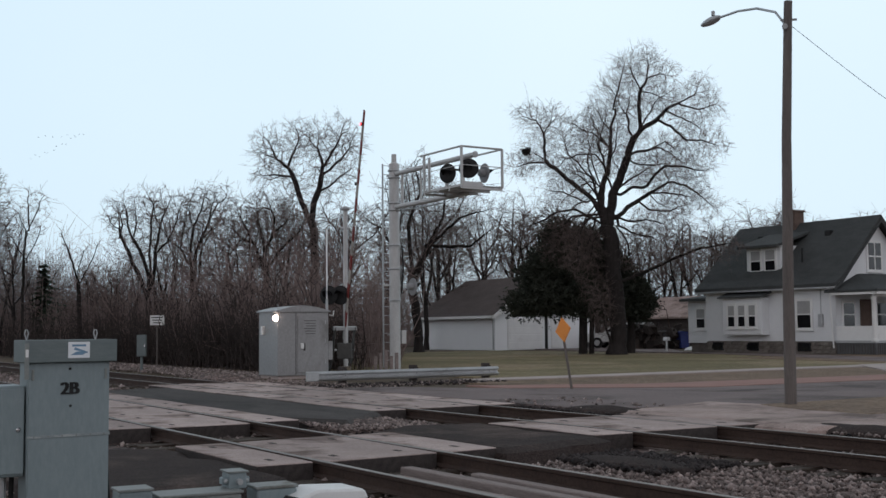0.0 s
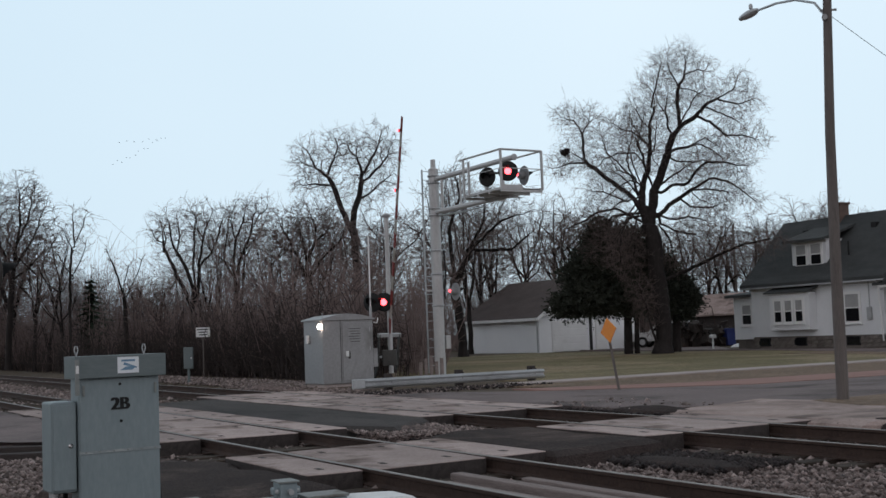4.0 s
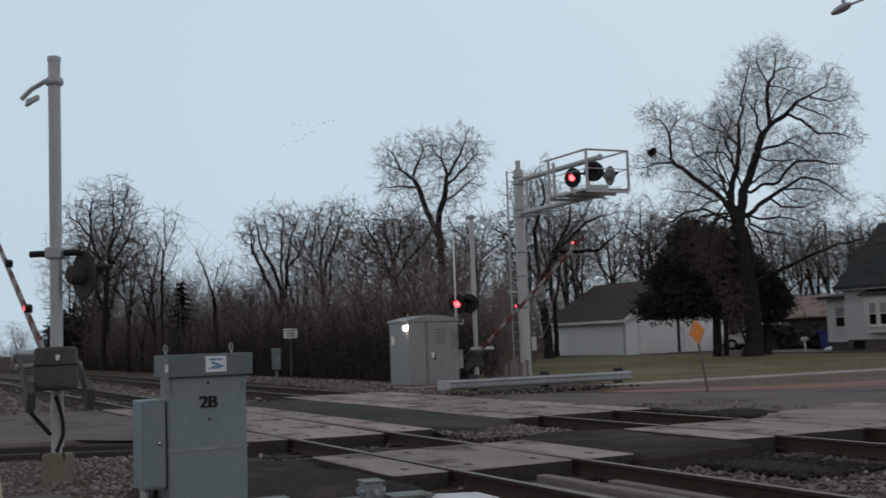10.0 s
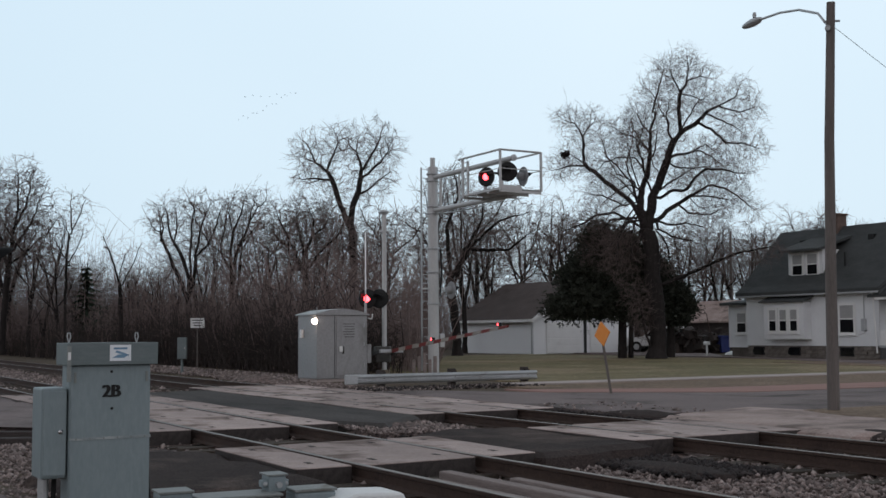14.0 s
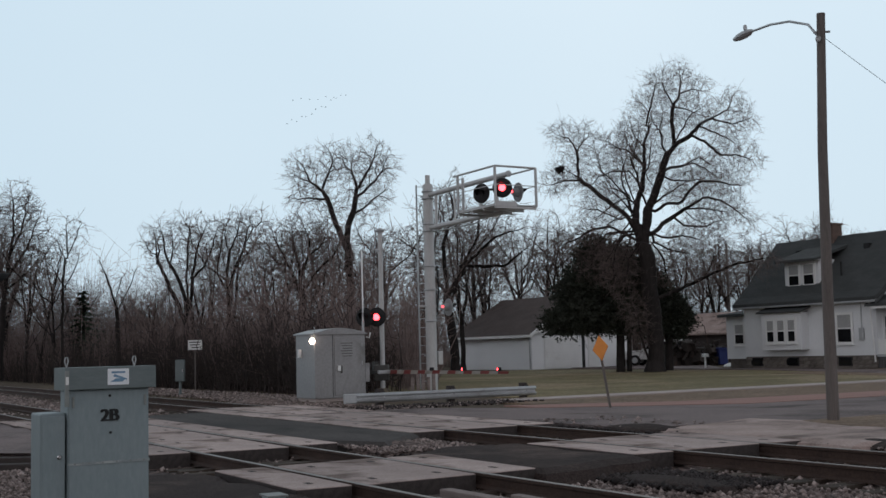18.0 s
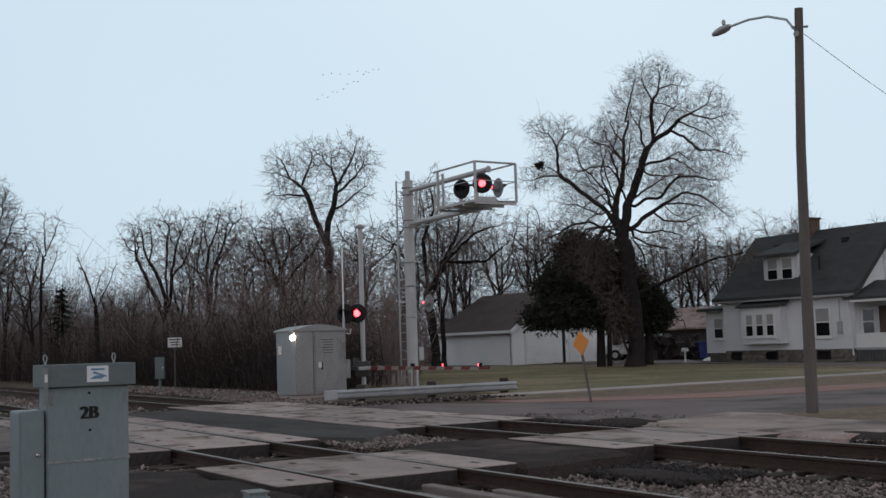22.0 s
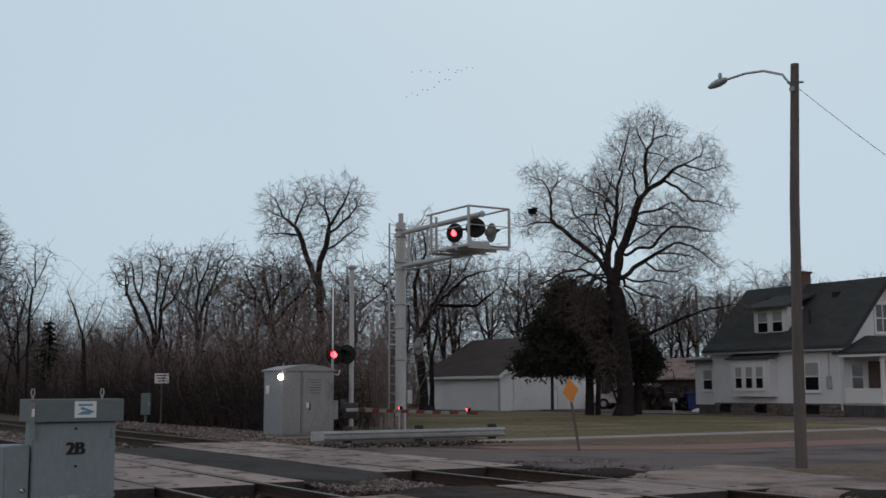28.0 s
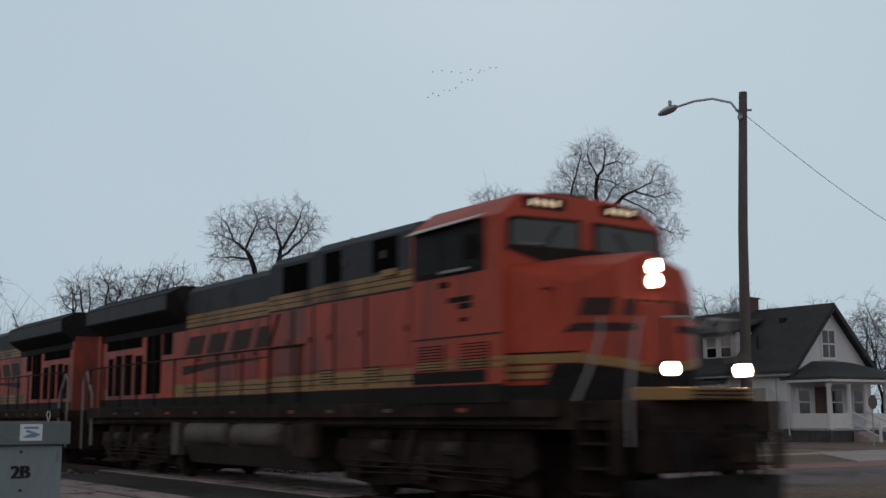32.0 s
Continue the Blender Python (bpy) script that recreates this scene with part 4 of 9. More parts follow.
# the great bare tree on the lawn
BIG = limb_tree(31, [[(-0.02, 0.04), (-0.03, 2.02), (-0.16, 4.37), (-0.24, 6.14), (-0.52, 6.98)], [(-0.46, 6.86), (-0.74, 7.93), (-0.69, 8.82), (-0.41, 9.71), (-0.21, 10.89), (-0.25, 11.94), (0.03, 12.98), (0.19, 13.63)], [(-0.35, 6.74), (-0.05, 8.51), (0.4, 9.38), (0.62, 10.27), (1.02, 11.3), (1.39, 11.88), (1.46, 12.63), (1.3, 13.23), (1.46, 13.82), (1.76, 14.41), (1.98, 15.15), (1.85, 15.66)],
     [(1.02, 11.3), (1.62, 11.78), (2.35, 12.15), (2.8, 12.58), (3.53, 12.9), (4.25, 13.26), (4.55, 13.76)], [(2.35, 12.15), (2.92, 11.83), (3.34, 11.28), (3.71, 10.97), (4.49, 10.97), (5.19, 10.66)], [(0.12, 7.17), (0.66, 7.66), (1.25, 8.03), (1.84, 8.45), (2.42, 8.79), (3, 9.07), (3.72, 8.93), (4.56, 8.32), (5.04, 7.9)],
     [(0.32, 8.35), (0.97, 8.72), (1.55, 8.61), (2.14, 9.27), (2.58, 9.62), (3.3, 9.59), (4.45, 9.32)], [(-0.75, 7.49), (-1.23, 8.24), (-1.96, 8.8), (-2.83, 9.48), (-3.47, 10.1), (-4.15, 10.57), (-4.6, 10.89)], [(-3.56, 10.25), (-3.55, 11.15), (-3.63, 11.76), (-3.97, 12.37), (-4.57, 12.55)],
     [(-3.63, 11.46), (-3.23, 12.05), (-3.08, 12.43)], [(-3.47, 10.1), (-4.31, 10.06), (-5.06, 9.78)], [(-0.85, 8.38), (-1.07, 9.13), (-1.49, 9.89), (-2.22, 10.66), (-2.36, 11.26), (-2.5, 11.72)],
     [(-0.92, 9.12), (-1.35, 9.73), (-1.34, 10.48), (-1.03, 11.22), (-1.01, 12.12)], [(-0.41, 9.71), (-0.89, 10.47), (-1.63, 10.49), (-2.52, 10.22), (-2.97, 9.78)], [(0.62, 10.27), (1.16, 10.61), (1.88, 10.67), (2.32, 10.81), (3.04, 10.49), (3.6, 9.94)],
     [(-0.21, 10.89), (-0.58, 11.5), (-1.07, 12.18), (-1.15, 12.72)], [(1.02, 11.3), (0.75, 11.9), (0.61, 12.66), (0.77, 13.31), (0.84, 13.7)], [(1.46, 13.82), (1.09, 14.44), (0.86, 14.9), (0.9, 15.2)],
     [(1.46, 13.76), (2.09, 13.65), (2.81, 13.41)], [(1.82, 14.41), (2.41, 14.68), (2.98, 14.48)], [(3.53, 12.9), (4.38, 12.66), (5.25, 12.84)],
     [(2.8, 12.58), (3.51, 12.25), (4.36, 11.78)], [(-0.06, 3.64), (1.46, 4.2), (2.62, 4.76), (3.49, 5.18), (4.35, 5.46), (5.49, 5.67), (6, 5.72)], [(-0.76, 6.89), (-1.97, 7.66), (-3.01, 7.63), (-4.05, 7.12), (-4.8, 6.9)],
     [(0.2, 6.72), (0.92, 6.35), (1.64, 6.16), (2.21, 5.97)], [(-0.69, 7.19), (-1.4, 7.12), (-1.71, 6.17), (-1.82, 4.7)], [(-0.75, 7.34), (-2.28, 7.23), (-2.82, 6.49), (-2.96, 5.31)],
     [(-0.13, 0.13), (-0.56, 1.74), (-0.89, 2.91), (-1.16, 3.95)], [(1.84, 8.45), (2.11, 8), (2.68, 7.7)], [(-0.05, 8.51), (-0.33, 9.11), (-0.52, 10.31), (-0.74, 11.06)],
     [(0.03, 12.98), (0.25, 13.72), (0.45, 14.46), (0.66, 15.11)], [(-0.25, 11.94), (-0.65, 12.55), (-0.81, 13.31)], [(-0.21, 10.89), (-1.02, 11.67), (-1.75, 12.08), (-2.13, 12.31)], [(0.19, 13.63), (-0.15, 14.19), (-0.32, 14.25)], [(0.61, 12.66), (0.34, 13.42), (0.2, 14.17)], [(-0.69, 8.82), (-1.21, 9.43), (-1.94, 9.75), (-2.66, 10.97)], [(-0.41, 9.71), (0.14, 10.88), (0.31, 11.92)], [(1.39, 11.88), (1.93, 12.61), (2.37, 13.19), (2.96, 13.61)], [(1.88, 10.67), (2.62, 11.1), (3.33, 10.72)], [(-0.73, 8.23), (-1.38, 7.95), (-2.4, 8.42), (-3.29, 8.59)],
     [(-0.73, 8.23), (-1.39, 7.35), (-2.01, 5.88)], [(-0.86, 7.64), (-1.7, 6.77), (-2.45, 5.6)], [(-0.38, 6.88), (-0.98, 5.86), (-1.3, 4.54)], [(0.06, 6.73), (0.62, 5.83), (0.89, 4.65)], [(-0.78, 8.82), (-1.52, 8.4), (-2.27, 7.52)], [(-1.23, 8.24), (-1.97, 7.81), (-2.58, 6.79)], [(-0.62, 7.93), (-1.11, 6.75), (-1.58, 5.28)], [(-0.69, 8.82), (-1.21, 9.13), (-1.81, 8.85), (-2.56, 8.13)],
     [(1.25, 8.03), (1.82, 7.57), (2.82, 7.49), (3.69, 7.82)], [(0.12, 7.17), (0.79, 6.95), (1.66, 7.04), (2.66, 6.81)], [(-0.05, 8.51), (0.69, 9.08), (1.43, 9.65), (2.02, 10.08)], [(-0.74, 7.93), (-1.07, 8.68), (-1.65, 9.44), (-2.09, 9.76)], [(0.4, 9.38), (-0.02, 10.14), (-0.09, 11.19)], [(0.62, 10.27), (1.29, 9.95), (2.16, 9.92), (2.88, 9.9)], [(1.84, 8.45), (2.84, 8.28), (3.84, 8.05)], [(-0.69, 8.82), (-1.05, 10.02), (-1.32, 11.38)], [(-0.41, 9.71), (-0.67, 11.21), (-0.47, 12.7)]], 0.43, spread=0.8, density=200, step=0.15, twigs=3, twig=0.42, droop=0.06, tip=0.0056)
plant_tree(BIG, here(9.00, 60.40, -0.05, -8.5), "tall bare spreading tree with a thick dark trunk")
nest = thing("nest", "squirrel nest of dead leaves high in the great tree", "nest", here(4.34, 59.34, 10.45))
part("leaves", quick_mesh("leaves", *foliage(3, [(0, 0, 0, 0.2, 0.15), (0.12, 0, 0.08, 0.12, 0.1)], 420, 0.07), BARK), None, nest)
MID = limb_tree(12, [[(-0, -0.25), (0, 3.57), (-0.12, 7.41)], [(-0.12, 7.35), (-0.5, 8.21), (-0.81, 9.18), (-1.13, 10.15), (-1.45, 10.63), (-2.08, 11.11), (-2.78, 11.43)], [(-1.45, 10.63), (-1.22, 11.28), (-0.97, 12.09), (-0.91, 12.64)],
     [(-1.13, 10.15), (-2.08, 10.14), (-2.78, 10.04)], [(-0.12, 7.35), (-0.02, 8.54), (0.24, 9.34), (0.46, 10.31), (0.63, 10.96), (0.31, 11.87), (0.31, 12.65)], [(0.46, 10.31), (0.95, 10.64), (1.59, 11.13), (2.01, 11.69), (2.14, 12.11)],
     [(0.24, 9.34), (0.78, 9.67), (1.43, 10.26), (2, 10.49)], [(0.63, 10.96), (1.11, 11.78), (1.43, 12.6), (1.5, 12.99)], [(-2.08, 11.11), (-2.4, 11.85), (-2.65, 12.24)],
     [(0.31, 11.87), (-0.23, 12.42), (-0.33, 12.84)]], 0.24, spread=1.0, density=45, step=0.18, twigs=3, twig=0.5)
plant_tree(MID, here(-7.26, 65.70, -0.1, 6.3), "bare tree with upright forked limbs above the thicket")
ARCH = limb_tree(19, [[(0, -0.5), (-0.16, 2.91), (-0.38, 5.01)], [(-0.38, 4.8), (0.86, 6.75), (2.62, 8.2), (4.2, 8.5)], [(-0.28, 4.8), (-1.25, 6.42), (-1.94, 7.7), (-3.2, 8.5)], [(-0.22, 4.2), (0.5, 6.4), (1.57, 8.4), (1.77, 10.3)],
                      [(-0.38, 5.0), (-0.54, 7.82), (0.18, 10.1), (-0.15, 11.9)], [(0.86, 6.6), (3.1, 6.4), (4.9, 7.6)]], 0.28, spread=1.2, density=22, step=0.2, twigs=3, twig=0.5, tip=0.008)
plant_tree(ARCH, here(-1.5, 71.5, -0.1, 0.7), "bare tree with dark arching limbs behind the signal")
SNAG = limb_tree(23, [[(0, -0.1), (0.05, 2.5), (0.0, 4.4)], [(0, 4.2), (-0.5, 5.6), (-0.9, 6.9)], [(0, 4.0), (0.5, 5.2), (0.9, 6.3)], [(0.0, 3.4), (-0.15, 4.8), (0.1, 5.9)]], 0.12, spread=0.3, density=9, step=0.25, twigs=2, twig=0.35, tip=0.024)
plant_tree(SNAG, here(-19.4, 62.0, -0.1, 15), "dead forked snag with few branches")

# trees at the thicket's edge whose limbs can be told apart
TWIN = limb_tree(44, [[(0.12, 0.02), (0.05, 2.27), (-0.02, 3.12)], [(-0.01, 3.06), (-0.35, 3.83), (-0.63, 4.53), (-1.04, 5.38), (-1.46, 6.22), (-1.66, 6.79), (-1.74, 7.35), (-1.75, 7.98)], [(0.04, 3.12), (-0.08, 4.25), (-0.36, 5.1), (-0.78, 5.95), (-1.05, 6.51), (-1.14, 7.36), (-1.34, 7.98)],
     [(-0.78, 5.95), (-0.51, 6.8), (-0.65, 7.6)], [(-1.66, 6.79), (-1.96, 7.12), (-2.01, 7.35)], [(-1.46, 6.22), (-1.25, 6.93), (-1.42, 7.5)]], 0.14, spread=0.62, density=72, step=0.18, twigs=3, twig=0.45)
plant_tree(TWIN, here(-14.72, 58.20, -0.1, 14.2), "bare tree forking into two long leaning limbs", "trees of the thicket")
FAN = limb_tree(49, [[(-0.11, -0.03), (-0.18, 2.3), (-0.25, 3.77)], [(-0.25, 3.71), (-0.06, 5.54), (0.21, 7.02), (0.5, 7.76), (0.78, 8.45)], [(0.21, 7.02), (0.35, 7.85), (0.2, 8.5)],
     [(-0.25, 4.06), (-0.43, 5.24), (-0.44, 6.72), (-0.28, 7.9), (-0.57, 8.49)], [(-0.06, 5.54), (0.65, 6.43), (1.08, 7.48), (1.27, 8.07)], [(0.21, 7.02), (-0.08, 7.61), (-0.05, 8.2)]], 0.11, spread=0.7, density=54, step=0.18, twigs=3, twig=0.45)
plant_tree(FAN, here(-14.89, 60.50, -0.1, 13.8), "bare tree fanning into thin upright limbs", "trees of the thicket")
WHIP = limb_tree(47, [[(0.01, -0.08), (-0.06, 2.3), (-0.16, 4.09)], [(-0.16, 4.09), (-0.32, 5.88), (-0.18, 7.09), (0.17, 7.99), (0.4, 8.9)], [(-0.17, 4.99), (0.41, 6.49), (0.85, 7.7), (1.14, 8.76)],
     [(-0.16, 4.69), (-0.75, 5.88), (-0.62, 7.08), (-0.47, 7.99)], [(0.85, 7.7), (1.14, 8.31), (1.53, 8.56)], [(-0.18, 7.09), (-0.33, 7.84), (-0.13, 8.53)],
     [(0.41, 6.49), (1.15, 7.25), (1.44, 7.86)]], 0.12, spread=0.7, density=54, step=0.18, twigs=3, twig=0.45)
plant_tree(WHIP, here(-13.08, 61.50, -0.1, 12.0), "bare tree with tall whip-like tops", "trees of the thicket")
DENSE = limb_tree(48, [[(0, -0.08), (-0.06, 2.25), (-0.06, 4.58)], [(-0.06, 4.58), (-0.58, 6.05), (-1.16, 7.22), (-1.45, 7.96)], [(-0.06, 4.88), (-0.15, 6.34), (-0.44, 7.52), (-0.53, 8.17)],
     [(-0.06, 5.46), (0.43, 6.64), (0.58, 7.53), (0.34, 8.06)], [(-0.58, 6.05), (-1.31, 6.34), (-1.74, 6.93)], [(0.43, 6.64), (1.16, 7.23), (1.45, 7.77)],
     [(-0.06, 4.58), (0.87, 5.76), (1.74, 6.5), (2.04, 7.09)]], 0.14, spread=1, density=64, step=0.18, twigs=3, twig=0.45)
plant_tree(DENSE, here(-9.16, 60.20, -0.1, 8.7), "bare tree with a dense dark crown", "trees of the thicket")
BROAD = limb_tree(46, [[(-0.09, 0.18), (0.01, 2.35), (0.08, 4.26)], [(0.07, 4.13), (-0.25, 5.67), (-0.58, 6.79), (-1.07, 7.52), (-1.5, 7.74)], [(0.08, 4.26), (0.32, 6.18), (0.46, 7.55), (0.47, 8.39), (0.37, 8.96)],
     [(0.32, 6.18), (0.87, 7.25), (1.04, 8.07), (1.02, 8.63)], [(0.24, 5.08), (1.01, 6.4), (1.43, 7.49), (1.56, 7.76)], [(-0.25, 5.67), (-0.7, 6.25), (-1.27, 6.43)],
     [(-0.58, 6.79), (-0.59, 7.9), (-0.39, 8.45)], [(0.21, 4.53), (1.06, 5.29), (1.7, 5.8)]], 0.15, spread=0.95, density=64, step=0.18, twigs=3, twig=0.45)
plant_tree(BROAD, here(-32.3, 78.0, -0.1, 22.5), "bare tree with a broad upright crown", "trees of the thicket", 1.4)
PALE = limb_tree(45, [[(-0.01, 0.36), (0.18, 4.61), (0.27, 6.76)], [(0.27, 6.76), (0.24, 7.99), (0.29, 8.77)], [(0.25, 6.45), (-0.23, 7.41), (-0.43, 7.89)],
     [(0.27, 6.76), (0.62, 7.81), (0.82, 8.42)], [(0.21, 5.07), (-0.53, 6.51), (-0.75, 6.83)], [(0.23, 5.37), (0.82, 6.4), (0.96, 7.01)]], 0.075, spread=0.5, density=39, step=0.18, twigs=3, twig=0.45)
plant_tree(PALE, here(-25.1, 69.5, -0.1, 19.9), "pale slender bare tree", "trees of the thicket", 1.13)


def wild_limbs(seed):
    """The limbs of a slender wild tree ten metres high: one or two stems that fork steeply from low down."""
    g = random.Random(seed)
    lean = g.uniform(-0.6, 0.6)
    fork = g.uniform(1.6, 3.2)
    limbs = [[(0, -0.1), (lean * 0.2, fork * 0.6), (lean * 0.4, fork)]]
    for k in range(g.randint(2, 3)):
        x0, x1 = lean * 0.4, lean + g.uniform(-1.3, 1.3)
        top = g.uniform(7.6, 9.5)
        stem = [(x0, fork), (x0 + (x1 - x0) * 0.3, fork + (top - fork) * 0.35), (x0 + (x1 - x0) * 0.75, fork + (top - fork) * 0.7), (x1, top)]
        limbs.append(stem)
        for q in range(3):
            x, z = stem[1 + q % 2]
            side = (-1) ** (q + k) * g.uniform(0.8, 1.9)
            limbs.append([(x, z), (x + side * 0.6, z + g.uniform(0.7, 1.4)), (x + side, min(z + g.uniform(1.6, 2.9), 9.3))])
    for q in range(2):
        side = g.uniform(-1.6, 1.6)
        limbs.append([(lean * 0.3, fork * 0.8), (lean * 0.3 + side * 0.6, fork + 0.7), (lean * 0.3 + side, fork + 1.6)])
    return limbs


WOODS = [limb_tree(100 + k, wild_limbs(60 + k), 0.115 + 0.012 * k, spread=1.05, density=15, step=0.24, twigs=3, twig=0.55, tip=0.0092, inner=0.1, plain=True) for k in range(6)]
FAR_WOODS = [limb_tree(200 + k, wild_limbs(80 + k), 0.2, spread=1.3, density=15, step=0.26, twigs=3, twig=0.6, tip=0.0105, inner=0.08, plain=True) for k in range(4)]
woods_rng = np.random.default_rng(5)
WOOD_ROWS = [(-40.1, 93.5, 0, 13.0), (-35.4, 86, 3, 12.4), (-30.4, 77.5, 1, 10.4), (-28.5, 75, 2, 9.6), (-44.0, 99.0, 2, 10.5), (-38.0, 92.0, 5, 9.0), (-33.5, 96.0, 1, 8.0), (-26.4, 72, 5, 7.5), (-28.1, 80, 3, 6.6), (-29.0, 88, 1, 5.8), (-28.3, 92, 2, 6.4), (-25.4, 86, 0, 6.5),
             (-18.6, 66, 4, 5.9), (-22.8, 84, 5, 6.5), (-18.2, 70, 1, 6.5), (-15.5, 66, 3, 8.5), (-13.5, 64, 4, 8.9), (-12.6, 66, 5, 9.0), (-10.9, 60, 1, 7.5),
             (-11.3, 66, 0, 9.1), (-10.1, 68, 4, 9.5), (-8.5, 62, 5, 8.2), (-9.0, 70, 2, 9.5), (-7.0, 66, 0, 9.1), (-5.8, 62, 3, 7.7), (-5.6, 68, 4, 9.8),
             (-3.9, 76, 2, 12.0), (-2.4, 60, 0, 6.9), (-1.2, 82, 1, 13.4), (-0.3, 88, 5, 11.7), (0.6, 92, 2, 11.3),
             (3.8, 98, 4, 12.8), (5.9, 99, 5, 12.7), (6.9, 96, 2, 11.2), (8.7, 101, 0, 11.4), (9.8, 97, 3, 10.5), (11.8, 102, 4, 11.2),
             (13.0, 98, 1, 10.6), (15.6, 101, 5, 10.4), (16.9, 97, 2, 10.2), (19.3, 102, 0, 10.9), (19.5, 96, 3, 9.9), (21.6, 100, 4, 10.9), (22.3, 97, 1, 10.2), (25.0, 103, 5, 11.0), (25.2, 98, 2, 10.0),
             (28.8, 105, 0, 12.5), (28.0, 98, 3, 11.7), (31.1, 104, 1, 11.5), (31.1, 82, 4, 9.6), (31.5, 79, 2, 8.8), (33.9, 81, 3, 10.0), (37.2, 84, 0, 9.7), (33.2, 95, 5, 9.7), (31.9, 98, 1, 10.2)]
WOOD_ROWS += [(-81.3, 149.3, 1, 6.0), (-88.0, 168.4, 2, 5.0), (-102.8, 183.1, 0, 5.0), (-66.5, 134.5, 3, 5.5)]
for x, y, kind, tall in WOOD_ROWS:
    plant_tree(WOODS[kind] if y < 85 else FAR_WOODS[kind % 4], here(x, y, -0.1, woods_rng.uniform(0, 360)), "slender bare tree in the roadside thicket", "trees of the thicket", tall / 10)


def brush(name, areas, count, height, seed, label, material):
    """Leafless brushwood: crowds of thin stems, each with side twigs, as one mass."""
    g = np.random.default_rng(seed)
    weights = np.array([a[4] for a in areas], dtype=float)
    pick = g.choice(len(areas), count, p=weights / weights.sum())
    ar = np.array([a[:4] for a in areas])[pick]
    root = np.stack([g.uniform(ar[:, 0], ar[:, 1]), g.uniform(ar[:, 2], ar[:, 3]), np.full(count, -0.1)], -1)
    # keep the open ground in front of the garage and the house free
    world_x, world_y = root[:, 0] * U.x + root[:, 1] * N.x, root[:, 0] * U.y + root[:, 1] * N.y
    keep = ((world_x < -0.036 * world_y) | (world_y > 92)) & ~((root[:, 0] > -80) & (root[:, 0] < -58) & (root[:, 1] > 31) & (root[:, 1] < 44))
    root = root[keep]
    count = len(root)
    h = height * np.clip(g.lognormal(-0.15, 0.4, count), 0.35, 1.9)
    top = root + np.stack([g.normal(0, 0.16, count) * h, g.normal(0, 0.16, count) * h, h], -1)
    mid = (root + top) / 2 + g.normal(0, 0.08, (count, 3)) * h[:, None]
    paths = np.stack([root, mid, top], 1)
    v1, f1 = tubes(paths, np.tile([0.022, 0.016, 0.008], (count, 1)), 3)
    per = 9
    where = g.uniform(0.15, 1.0, (count, per))
    start = (root[:, None] * (1 - where[..., None]) + top[:, None] * where[..., None]).reshape(-1, 3)
    tip = start + np.stack([g.normal(0, 0.34, count * per), g.normal(0, 0.34, count * per), g.uniform(0.0, 0.6, count * per)], -1) * np.repeat(h, per)[:, None] * 0.42
    v2, f2 = tubes(np.stack([start, tip], 1), np.tile([0.011, 0.006], (count * per, 1)), 3)
    me = quick_mesh(name, np.concatenate([v1, v2]), np.concatenate([f1, f2 + len(v1)]), material)
    return solid(name, me, None, SITE, label, "brush", kind="stuff")


brush("thicket", [(-64, -36, 16.5, 24, 3), (-58, -38, 18, 34, 2), (-110, -62, 15, 30, 2)], 2500, 3.3, 1, "dense leafless brown thicket beside the tracks", BRUSH)
brush("undergrowth", [(-62, -35.5, 15.8, 19, 3), (-110, -60, 14.5, 19, 2)], 3000, 1.7, 2, "tangled brambles at the foot of the thicket, its shade put into their colour", BRUSH_SHADED)
brush("far_thicket", [(-100, -66, 26, 52, 3), (-105, -75, 55, 80, 2), (-100, -60, 80, 110, 1), (-96, -76, 48, 76, 5), (-118, -84, 15, 32, 6)], 4800, 5.0, 3, "distant leafless brown thicket", BRUSH)


brush("distant_scrub", [(-200, -112, -12, 22, 2)], 1100, 2.3, 6, "low distant leafless scrub along the tracks", BRUSH)


def sprays(seed, masses, count, leaf):
    """Evergreen boughs: from inside each mass (x, y, z, half width, half height) sprays reach outwards and a little up, each hung with small scale leaves."""
    g = np.random.default_rng(seed)
    ms = np.array(masses)
    w = ms[:, 3] ** 2 * ms[:, 4]
    pick = ms[g.choice(len(ms), count, p=w / w.sum())]
    d = g.normal(0, 1, (count, 3))
    d /= np.linalg.norm(d, axis=1, keepdims=True)
    ragged = 1 + 0.22 * np.sin(d[:, 0] * 9 + pick[:, 0] * 3) * np.sin(d[:, 2] * 7 + pick[:, 2]) + g.normal(0, 0.1, count)
    root = pick[:, :3] + d * pick[:, [3, 3, 4]] * (g.uniform(0.1, 0.85, count) ** 0.5 * ragged)[:, None]
    way = d * np.array([1, 1, 0.5]) + g.normal(0, 0.3, (count, 3)) + np.array([0, 0, 0.28])
    way /= np.linalg.norm(way, axis=1, keepdims=True)
    long = 0.42 * g.lognormal(0, 0.35, count)
    per = 7
    u_ = g.uniform(0, 1, (count, per))
    c = root[:, None] + way[:, None] * (u_ * long[:, None])[..., None] + g.normal(0, 0.035, (count, per, 3)) + np.array([0, 0, -0.08]) * (u_ ** 2)[..., None]
    o = way[:, None] + g.normal(0, 0.55, (count, per, 3))
    o /= np.linalg.norm(o, axis=2, keepdims=True)
    side = np.cross(o, g.normal(0, 1, (count, per, 3)))
    side /= np.linalg.norm(side, axis=2, keepdims=True) + 1e-9
    s_ = (leaf * g.lognormal(0, 0.3, (count, per)) * (1.15 - 0.5 * u_))[..., None]
    v = np.stack([c - o * s_, c + side * s_ * 0.36, c + o * s_ * 1.2, c - side * s_ * 0.36], 2).reshape(-1, 3)
    return v, np.arange(len(v)).reshape(-1, 4)


